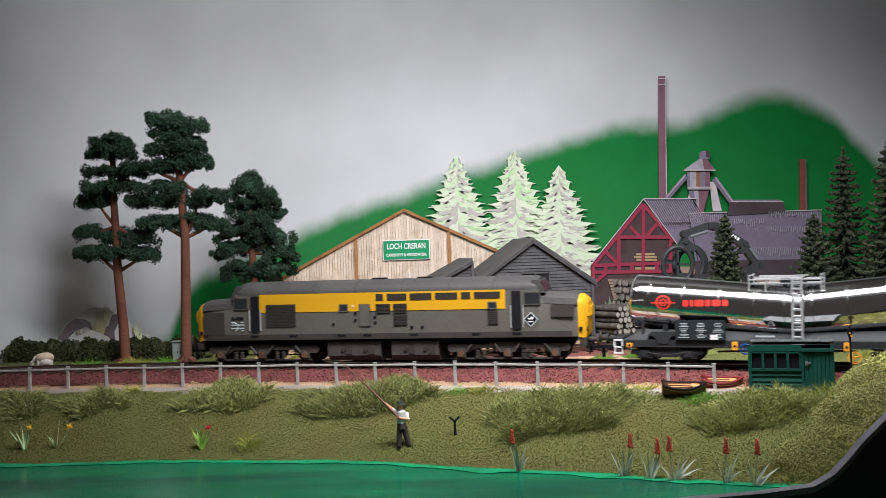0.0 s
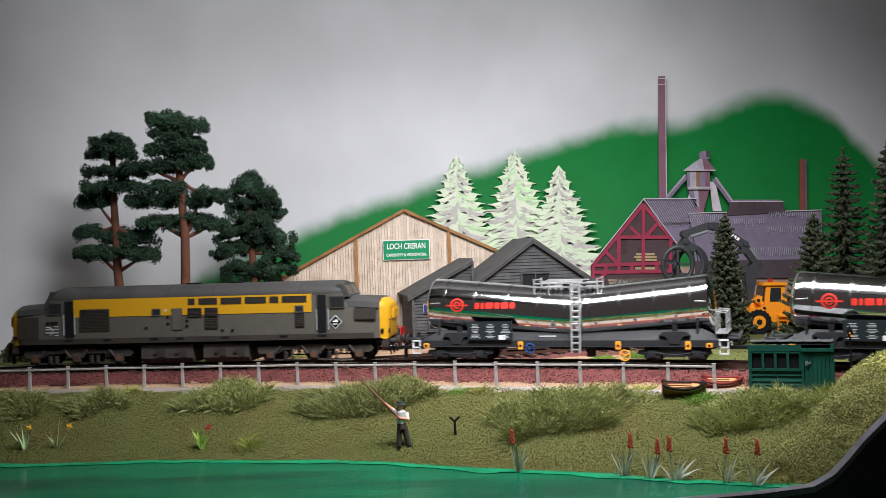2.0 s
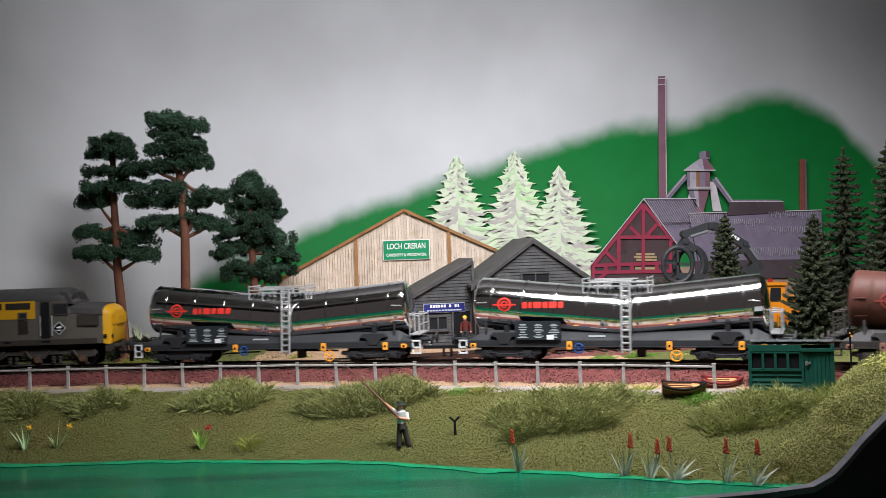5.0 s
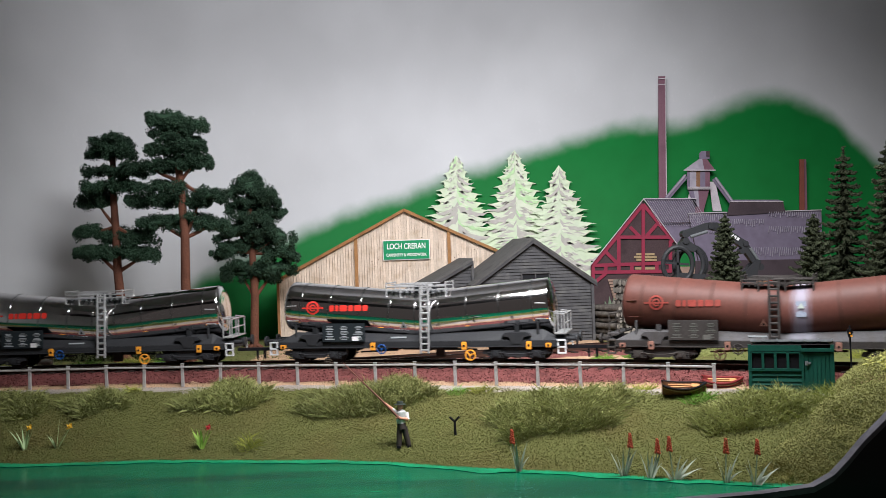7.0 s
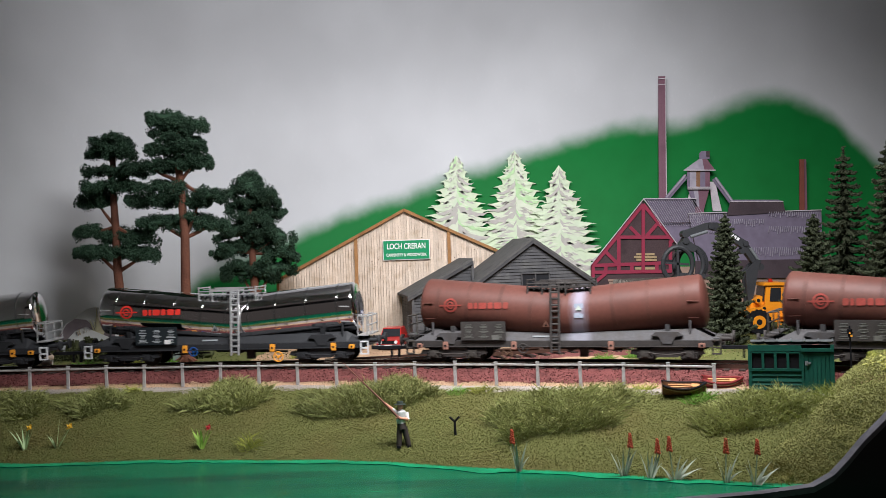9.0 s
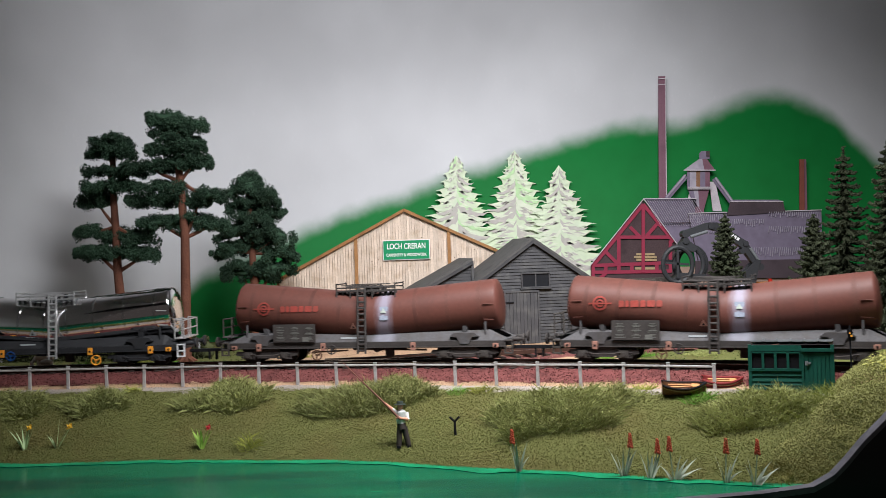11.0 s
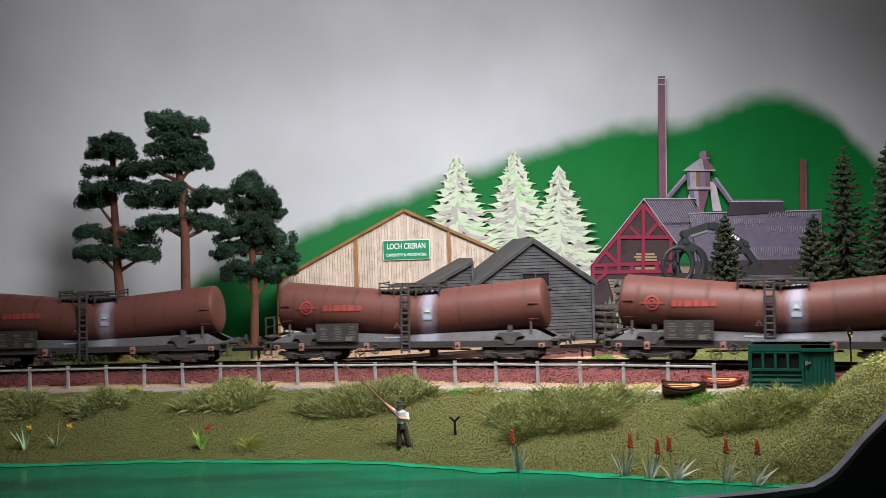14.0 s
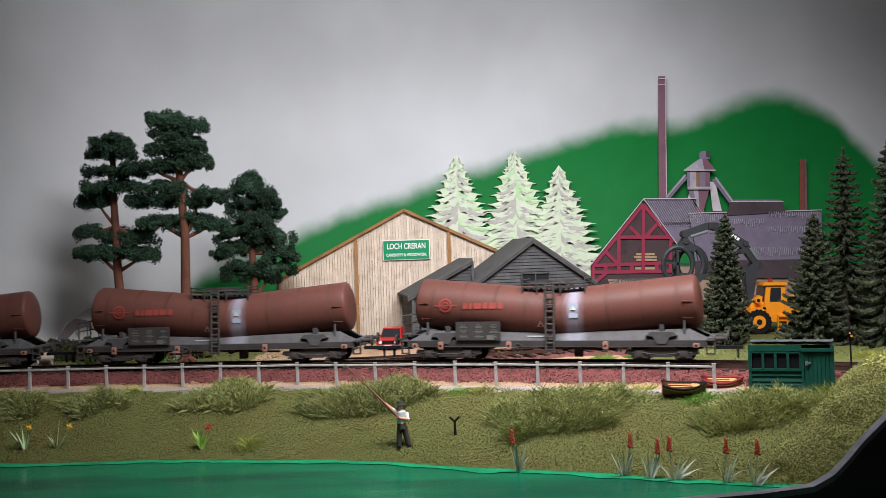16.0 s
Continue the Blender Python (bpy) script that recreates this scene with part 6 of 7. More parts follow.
def build_figures():
    z = ground_z(-0.0235, 0.516)
    ob = new("angler_figurine", figure_mesh("angler_figurine", None, mat("white_shirt_paint", (0.68, 0.68, 0.68), 0.7), mat("dark_brown_trouser_paint", (0.045, 0.035, 0.032), 0.8), True))
    ob.matrix_world = pose(-0.0230, 0.516, z, -3, 0, 6)
    tagged(ob, "painted angler figurine with white shirt and dark hat on the bank", "figurine")
    bm = bm_new()
    a = ob.matrix_world @ Vector((-0.0010, -0.0030, 0.0142))
    hand = ob.matrix_world @ Vector((-0.0078, -0.0022, 0.0217))
    tip = hand + (hand - a).normalized() * 0.0285 + Vector((-0.0012, 0, 0.0002))
    tube(bm, a, hand, 0.00062, 0.0005, seg=8)
    tube(bm, hand, tip, 0.0005, 0.0002, seg=6)
    rod = tagged(new("fishing_rod", mesh_of("fishing_rod", bm, mat("red_brown_rod", (0.22, 0.09, 0.07), 0.5))), "thin red-brown fishing rod held by the angler figurine", "fishing rod")
    ob = new("workman_figurine", figure_mesh("workman_figurine", mat("yellow_helmet_paint", (0.75, 0.52, 0.03), 0.6), mat("dark_red_jacket_paint", (0.10, 0.022, 0.020), 0.7), mat("dark_overall_paint", (0.03, 0.03, 0.035), 0.8), False))
    ob.matrix_world = pose(0.0145, 0.742, -0.004, 0, 0, 0)
    tagged(ob, "painted workman figurine with yellow helmet beside the office door", "figurine")


def build_car():
    t = thing("red_hatchback", "small red hatchback car parked by the timber hall", "car", pose(-0.0380, 0.752, -0.0042, 0, 0, -8) @ Matrix.Scale(0.86, 4))
    red = mat("red_car_paint", (0.42, 0.018, 0.015), 0.3, vary=0.06, coat=0.4)
    bm = bm_new()
    prism(bm, [(-0.022, 0.0030), (-0.0215, 0.0085), (-0.0120, 0.0100), (0.0200, 0.0105), (0.0240, 0.0090), (0.0242, 0.0032)], -0.0098, 0.0098, "x")
    body = part("body", bm, red, t, bevel=0.0008)
    bm = bm_new()
    loft(bm, [[(-0.0090, -0.0110, 0.0098), (0.0090, -0.0110, 0.0098), (0.0086, 0.0220, 0.0102), (-0.0086, 0.0220, 0.0102)], [(-0.0074, -0.0030, 0.0172), (0.0074, -0.0030, 0.0172), (0.0074, 0.0150, 0.0174), (-0.0074, 0.0150, 0.0174)]])
    part("cabin", bm, red, t, bevel=0.0005)
    bm = bm_new()
    loft(bm, [[(-0.0080, -0.0107, 0.0105), (0.0080, -0.0107, 0.0105), (0.0070, -0.0040, 0.0166), (-0.0070, -0.0040, 0.0166)], [(-0.0080, -0.0100, 0.0105), (0.0080, -0.0100, 0.0105), (0.0070, -0.0030, 0.0166), (-0.0070, -0.0030, 0.0166)]])
    part("windscreen", bm, M_LGLASS, t)
    bm = bm_new()
    box(bm, (0, -0.0219, 0.0068), (0.0150, 0.0006, 0.0026))
    part("grille", bm, M_BLACK, t)
    for x in (-0.0064, 0.0064):
        bm = bm_new()
        tube(bm, (x, -0.0215, 0.0069), (x, -0.0226, 0.0069), 0.0014, seg=14)
        part("headlight", bm, M_GALV, t, "round pale headlight")
    bm = bm_new()
    box(bm, (0, -0.0222, 0.0042), (0.0198, 0.0016, 0.0013))
    part("bumper", bm, M_SLATE, t, bevel=0.0003)
    bm = bm_new()
    box(bm, (0, -0.0232, 0.0042), (0.0060, 0.0003, 0.0012))
    part("number_plate_bar", bm, M_WHITE, t)
    for x in (-0.0088, 0.0088):
        for y in (-0.0135, 0.0150):
            bm = bm_new()
            tube(bm, (x - 0.0011, y, 0.0038), (x + 0.0011, y, 0.0038), 0.0038, seg=18)
            wh = part("wheel", bm, M_BLACK, t)
            bm = bm_new()
            tube(bm, (x * 1.13, y, 0.0038), (x * 1.14, y, 0.0038), 0.0020, seg=12)
            part("rim", bm, M_SILVER, wh)
        bm = bm_new()
        box(bm, (x * 1.16, -0.0060, 0.0112), (0.0018, 0.0010, 0.0014))
        part("mirror", bm, M_BLACK, t)


def build_cabinet():
    t = thing("relay_cabinet", "pale grey-green metal relay cabinet with two doors by the track", "cabinet", pose(-0.1788, 0.703, -0.0045, 0, 0, -4))
    grey = mat("grey_green_cabinet", (0.21, 0.25, 0.23), 0.6, vary=0.15)
    bm = bm_new()
    box(bm, (0, 0, 0.0068), (0.0098, 0.0050, 0.0136))
    part("body", bm, grey, t, bevel=0.0003)
    for x in (-0.0024, 0.0024):
        bm = bm_new()
        box(bm, (x, -0.0027, 0.0066), (0.0045, 0.0005, 0.0118))
        d = part("door", bm, grey, t, bevel=0.0001)
        bm = bm_new()
        box(bm, (x * 0.4, -0.0031, 0.0070), (0.0004, 0.0004, 0.0014))
        part("handle", bm, M_BLACK, d)
    bm = bm_new()
    box(bm, (0, -0.0002, 0.0140), (0.0112, 0.0062, 0.0008))
    part("lid", bm, grey, t, bevel=0.0002)


def build_sheep(m, size, wool, label):
    t = thing("sheep", label, "sheep", m, "sheep grazing by the hedge")
    bm = bm_new()
    bmesh.ops.create_icosphere(bm, subdivisions=3, radius=1, matrix=Matrix.Translation((0, 0, 0.0068 * size)) @ Matrix.Diagonal((0.0062 * size, 0.0032 * size, 0.0033 * size, 1)))
    for v in bm.verts:
        v.co += v.normal * noise.noise(v.co * 900) * 0.0004
    part("body", bm, wool, t, smooth=True)
    white = mat("white_fleece", (0.62, 0.58, 0.52), 0.9, vary=0.15)
    bm = bm_new()
    tube(bm, Vector((-0.0050, 0, 0.0075)) * size, Vector((-0.0078, 0, 0.0040)) * size, 0.0014 * size, 0.0010 * size, seg=10)
    bmesh.ops.create_icosphere(bm, subdivisions=2, radius=0.0014 * size, matrix=Matrix.Translation(Vector((-0.0082, 0, 0.0032)) * size) @ Matrix.Diagonal((0.9, 0.8, 1.35, 1)))
    part("head", bm, white, t, smooth=True)
    for y in (-0.0012, 0.0012):
        bm = bm_new()
        box(bm, Vector((-0.0074, y * 1.4, 0.0046)) * size, Vector((0.0006, 0.0016, 0.0005)) * size)
        part("ear", bm, white, t)
    for x in (-0.0040, 0.0042):
        for y in (-0.0014, 0.0014):
            bm = bm_new()
            tube(bm, Vector((x, y, 0.0)) * size, Vector((x, y, 0.0052)) * size, 0.0006 * size, 0.0009 * size, seg=8)
            part("leg", bm, white, t)


def build_log_stack(m, cols, rows, r, length, seed, label):
    """Logs lying along the local y axis, their cut ends to the front."""
    t = thing("log_stack", label, "log stack", m, "stacks of logs at the sawmill")
    rng = random.Random(seed)
    bark = mat("grey_brown_log_bark", (0.060, 0.050, 0.044), 0.9, vary=0.45, grain=900, patch=300, bump=0.8, per=0.35, tint=(0.12, 0.11, 0.095))
    cut = mat("grey_cut_wood", (0.36, 0.32, 0.28), 0.85, vary=0.35, grain=1400, patch=500, per=0.35)
    for j in range(rows):
        for i in range(cols - (j % 2)):
            x = (i + 0.5 * (j % 2)) * 2 * r * 1.02 + rng.uniform(-0.0002, 0.0002)
            z = r + j * r * 1.76
            rr = r * rng.uniform(0.82, 1.02)
            y0 = rng.uniform(-0.0012, 0.0012)
            bm = bm_new()
            rings = []
            for k in range(7):
                y = y0 + length * k / 6
                rings.append([(x + rr * (1 + 0.10 * noise.noise(Vector((x * 400, y * 200, a)))) * math.cos(a), y, z + rr * (1 + 0.10 * noise.noise(Vector((z * 400, y * 200, a)))) * math.sin(a)) for a in [2 * math.pi * q / 11 for q in range(11)]])
            loft(bm, rings)
            log = part("log", bm, bark, t, smooth=0.7)
            for y, d in ((y0, -1), (y0 + length, 1)):
                bm = bm_new()
                tube(bm, (x, y, z), (x, y + d * 0.0002, z), rr * 0.86, seg=11)
                part("cut_end", bm, cut, log)


def build_loader():
    """An orange wheeled loader; its dark arm holds a timber grapple high."""
    U = 0.78 / 1847
    t = thing("log_loader", "orange wheeled log loader with a dark grey boom and open grapple", "loader", pose(0.2370, 0.785, -0.0040, 0, 1.2, 0))
    org = mat("orange_loader_paint", (0.72, 0.25, 0.015), 0.4, vary=0.08, tint=(0.55, 0.18, 0.02))
    iron = mat("dark_grey_boom_paint", (0.036, 0.037, 0.041), 0.45, vary=0.2)

    def slab(name, pts, y0, y1, m, label="", bevel=0.0003):
        bm = bm_new()
        prism(bm, [(x * U, z * U) for x, z in pts], y0, y1)
        return part(name, bm, m, t, label, bevel=bevel)

    def pin(x, z, r, y0, y1, m=iron, name="pin"):
        bm = bm_new()
        tube(bm, (x * U, y0, z * U), (x * U, y1, z * U), r * U, seg=14)
        return part(name, bm, m, t)
    # chassis, engine cover, cab
    slab("chassis", [(-32, 20), (95, 20), (95, 34), (-32, 34)], -0.012, 0.012, org)
    slab("engine_cover", [(34, 30), (100, 30), (102, 58), (96, 64), (34, 66)], -0.012, 0.012, org)
    slab("front_frame", [(-26, 28), (4, 28), (4, 60), (-6, 66), (-22, 58)], -0.008, 0.008, org)
    slab("mudguard", [(-34, 34), (-30, 44), (-10, 46), (2, 36), (0, 34)], -0.0165, -0.0080, org)
    cab = slab("cab", [(-2, 34), (34, 34), (36, 84), (2, 84)], -0.0110, 0.0110, org)
    slab("cab_roof", [(-4, 84), (38, 84), (38, 89), (-2, 89)], -0.0125, 0.0125, org)
    for pts in (((8, 56), (27, 56), (28, 80), (10, 80)),):
        slab("cab_window", pts, -0.0115, -0.0109, M_LGLASS, bevel=0)
    slab("cab_window", [(-3, 56), (-0.5, 56), (2, 82), (0, 82)], -0.009, 0.009, M_LGLASS, bevel=0)
    slab("beacon", [(14, 89), (21, 89), (20, 95), (15, 95)], -0.0015, 0.0015, mat("red_beacon", (0.4, 0.02, 0.01), 0.3))
    for i in range(4):
        slab("step", [(20, 8 + i * 7), (36, 8 + i * 7), (36, 10 + i * 7), (20, 10 + i * 7)], -0.0150, -0.0118, org)
    for x in (20, 36):
        slab("step_rail", [(x - 1.2, 6), (x + 1.2, 6), (x + 1.2, 34), (x - 1.2, 34)], -0.0150, -0.0140, org)
    for x, z in ((-14, 58), (-4, 44)):
        pin(x, z, 5, -0.0145, -0.0080, org, "work_lamp")
        pin(x, z, 3, -0.0148, -0.0144, M_BLACK, "lamp_glass")
    for x in (-16, 72):
        for y0, y1 in ((-0.0190, -0.0115), (0.0115, 0.0190)):
            bm = bm_new()
            tube(bm, (x * U, y0, 21 * U), (x * U, y1, 21 * U), 21 * U, seg=26)
            for k in range(18):
                a = k * math.pi / 9
                box(bm, (21 * U, (y0 + y1) / 2, 0), (0.0010, abs(y1 - y0), 0.0010), Matrix.Translation((x * U, 0, 21 * U)) @ Matrix.Rotation(a, 4, "Y"))
            wheel = part("wheel", bm, M_BLACK, t, "black lugged tyre")
            bm = bm_new()
            tube(bm, (x * U, y0 - 0.0003, 21 * U), (x * U, y1 + 0.0003, 21 * U), 11.5 * U, seg=20)
            part("rim", bm, org, wheel, "orange rim")
            bm = bm_new()
            tube(bm, (x * U, y0 - 0.0006, 21 * U), (x * U, y0 + 0.001, 21 * U), 5 * U, seg=14)
            part("hub", bm, M_BLACK, wheel)
    # boom
    slab("lift_arm", [(-26, 50), (-18, 56), (-6, 118), (-2, 128), (-10, 130), (-30, 108)], -0.0060, -0.0030, iron)
    slab("lift_arm", [(-26, 50), (-18, 56), (-6, 118), (-2, 128), (-10, 130), (-30, 108)], 0.0030, 0.0060, iron)
    main = slab("boom", [(-8, 112), (2, 118), (-26, 162), (-78, 196), (-94, 196), (-92, 184), (-76, 180), (-36, 152)], -0.0040, 0.0040, iron, "dark grey boom")
    bm = bm_new()
    r = Matrix.Translation((-52 * U, -0.0042, 173 * U)) @ Matrix.Rotation(radians(33), 4, "Y")
    for i in range(5):
        box(bm, ((i - 2) * 0.0026, 0, 0), (0.0018, 0.0003, 0.0022), r)
    part("lettering_bar", bm, M_WHITE, main)
    slab("jib", [(-80, 192), (-94, 196), (-136, 182), (-140, 170), (-128, 172), (-92, 184)], -0.0034, 0.0034, iron)
    for a, b in (((-96, 180), (-126, 171)), ((-20, 150), (-4, 124))):
        bm = bm_new()
        tube(bm, (a[0] * U, -0.0045, a[1] * U), (b[0] * U, -0.0045, b[1] * U), 0.0012, seg=10)
        part("hydraulic_ram", bm, M_SLATE, t)
    for x, z, rr in ((-2, 116, 6), (-88, 190, 6), (-134, 176, 7), (-134, 164, 6), (-28, 158, 5), (-34, 144, 5)):
        pin(x, z, rr, -0.0050, 0.0050)
    slab("grapple_head", [(-150, 150), (-118, 144), (-112, 152), (-128, 164), (-142, 164)], -0.0040, 0.0040, iron)
    # grapple: two open hoops and tines
    for y, cx in ((-0.0100, -152), (-0.0015, -128), (0.0065, -118)):
        bm = bm_new()
        prev = None
        for i in range(21):
            a = radians(18 * i)
            p = Vector(((cx + 26 * math.cos(a)) * U, y, (122 + 31 * math.sin(a)) * U))
            if prev:
                tube(bm, prev, p, 0.0018, seg=8)
                bmesh.ops.create_icosphere(bm, subdivisions=1, radius=0.0018, matrix=Matrix.Translation(p))
            prev = p
        part("grapple_jaw", bm, iron, t, "curved dark grapple jaw")
    bm = bm_new()
    for a in (-100, -70, -40, 170):
        a = radians(a)
        tube(bm, ((-152 + 26 * math.cos(a)) * U, -0.0100, (122 + 31 * math.sin(a)) * U), ((-118 + 26 * math.cos(a)) * U, 0.0065, (122 + 31 * math.sin(a)) * U), 0.0014, seg=8)
    part("grapple_bar", bm, iron, t)
    slab("grapple_plate", [(-160, 94), (-112, 90), (-100, 104), (-150, 108)], -0.009, 0.006, iron)
    slab("grapple_spoke", [(-154, 98), (-150, 98), (-150, 150), (-154, 150)], -0.0106, -0.0094, iron)
    slab("grapple_spoke", [(-176, 124), (-132, 120), (-132, 124), (-176, 128)], -0.0106, -0.0094, iron)


def build_yard_lamp():
    t = thing("yard_lamp", "thin black lamp post with a small amber lamp head", "lamp post", pose(0.2005, 0.517, -0.0045, 0, -1, 0))
    bm = bm_new()
    tube(bm, (0, 0, 0), (0, 0, 0.0262), 0.00045, seg=8)
    tube(bm, (0, 0, 0), (0, 0, 0.0020), 0.0010, 0.0006, seg=8)
    part("post", bm, M_BLACK, t)
    bm = bm_new()
    tube(bm, (0, 0, 0.0205), (0, 0, 0.0245), 0.0010, 0.0013, seg=10)
    box(bm, (0, -0.0004, 0.0228), (0.0026, 0.0018, 0.0008))
    part("lamp_head", bm, M_BLACK, t)
    bm = bm_new()
    tube(bm, (0.0002, -0.0012, 0.0212), (0.0002, -0.0016, 0.0212), 0.0006, seg=10)
    tube(bm, (-0.0006, -0.0012, 0.0226), (-0.0006, -0.0016, 0.0226), 0.0004, seg=10)
    part("lens", bm, M_ORANGE, t, "amber lens")


def build_forked_stick():
    t = thing("forked_stick", "small black forked rod rest stuck in the bank", "rod rest", pose(0.0032, 0.516, ground_z(0.0032, 0.516) - 0.0004, 0, -1, 0))
    bm = bm_new()
    tube(bm, (0, 0, 0), (0, 0, 0.0078), 0.0007, 0.0006, seg=8)
    part("stem", bm, M_BLACK, t)
    for sx in (-1, 1):
        bm = bm_new()
        tube(bm, (0, 0, 0.0072), (sx * 0.0024, 0, 0.0096), 0.0006, 0.0005, seg=8)
        part("prong", bm, M_BLACK, t)


build_hut()
build_boat(pose(0.1175, 0.5185, -0.0098, 13, 0, -6), mat("varnished_brown_hull", (0.13, 0.06, 0.030), 0.45, vary=0.3), "varnished wooden rowing boat with dark gunwale and oars", 0.0215)
build_boat(pose(0.1405, 0.5330, -0.0094, 12, 0, -12), mat("dull_red_hull", (0.20, 0.030, 0.030), 0.5, vary=0.25), "dull red rowing boat with oars beside the hut", 0.0205)
build_figures()
build_car()
build_cabinet()
build_sheep(pose(-0.2655, 0.690, -0.0042, 0, 0, 8), 1.0, mat("tan_fleece", (0.60, 0.47, 0.36), 0.9, vary=0.15), "tan and white ewe grazing beside the hedge")
build_sheep(pose(-0.2615, 0.682, -0.0040, 0, 0, 6), 0.62, mat("white_fleece", (0.62, 0.58, 0.52), 0.9, vary=0.15), "small white lamb standing beside its ewe")
build_log_stack(pose(0.1235, 0.748, -0.0040, 0, 0, 38), 5, 6, 0.00235, 0.030, 4, "low stack of grey-brown logs with pale cut ends")
build_log_stack(pose(0.1300, 0.802, -0.0040, 0, 0, -72), 5, 8, 0.0030, 0.045, 6, "tall stack of dark logs beside the sawmill")
build_log_stack(pose(0.2860, 0.800, -0.0040, 0, 0, -80), 4, 8, 0.0034, 0.060, 9, "stack of brown logs behind the fir trees")
build_loader()
build_yard_lamp()
build_forked_stick()


# ---- trees and plants ----
def pad_places(rng, c, h, n):
    """Places through the small crumbly clumps of a foliage pad that droops towards its uneven rim."""
    k = 30
    lobes = np.stack([rng.uniform(-0.88, 0.88, k), rng.uniform(-0.8, 0.8, k), rng.uniform(-0.40, 0.50, k)], 1)
    lobes[:, 2] -= 0.45 * lobes[:, 0] ** 2
    size = rng.uniform(0.0022, 0.0047, k)
    pick = rng.integers(k, size=n)
    d = rng.normal(size=(n, 3))
    d /= np.linalg.norm(d, axis=1)[:, None]
    return np.asarray(c) + lobes[pick] * h + d * (size[pick] * rng.uniform(0.35, 1.12, n))[:, None]


def limb(bm, pts, r0, r1, seg=9):
    """A tapered bent limb through the given places."""
    n = len(pts)
    for i in range(n - 1):
        a, b = r0 + (r1 - r0) * i / (n - 1), r0 + (r1 - r0) * (i + 1) / (n - 1)
        tube(bm, pts[i], pts[i + 1], a, b, seg=seg)
        if i:
            bmesh.ops.create_icosphere(bm, subdivisions=1, radius=a, matrix=Matrix.Translation(pts[i]))


def build_pine_tree(base, unit, trunk, pads, thick, seed, label):
    """A bare-stemmed pine: bent trunk, side limbs, flat pads of foam foliage. Sizes are in the tree's own units."""
    rng = np.random.default_rng(seed)
    t = thing("pine_tree", label, "tree", pose(*base, 0, 1.8, 0), "tall pines before the backdrop")
    pts = [Vector((x * unit, 0.0015 * math.sin(i * 1.7), z * unit)) for i, (x, z) in enumerate(trunk)]
    bm = bm_new()
    limb(bm, pts, thick, thick * 0.5)
    for k in range(5):
        a = k * 1.3 + 0.4
        limb(bm, [pts[0] + Vector((0, 0, 0.004)), pts[0] + Vector((math.cos(a) * thick * 2.2, math.sin(a) * thick * 1.6, 0.0002))], thick * 0.6, thick * 0.2, 6)
    tr = part("trunk", bm, M_BARK, t, smooth=0.9)
    for x, z, hw, hh in pads:
        c = Vector((x * unit, rng.uniform(-0.006, 0.006), z * unit))
        near = min(pts, key=lambda p: abs(p.z - c.z + 0.006))
        bm = bm_new()
        limb(bm, [near, near.lerp(c, 0.55) + Vector((0, 0, -0.001)), c], thick * 0.42, thick * 0.15, 6)
        part("limb", bm, M_BARK, tr)
        h = np.array((hw * unit * 0.96, hw * unit * 0.60 + 0.003, hh * unit * 0.92))
        n = int(3400 + 5.0 * hw * hh)
        me = flakes("foliage", pad_places(rng, c, h, n), 0.00118, M_FOLIAGE, seed)
        ob = new("foliage", me)
        ob.parent = t
        bm = bm_new()
        bmesh.ops.create_icosphere(bm, subdivisions=2, radius=1, matrix=Matrix.Translation(c) @ Matrix.Diagonal((*(h * np.array((0.55, 0.5, 0.36))), 1)))
        for v in bm.verts:
            v.co += (v.co - c) * 0.8 * noise.noise(v.co * 220)
        part("foliage_core", bm, M_FOLIAGE, t, smooth=True)


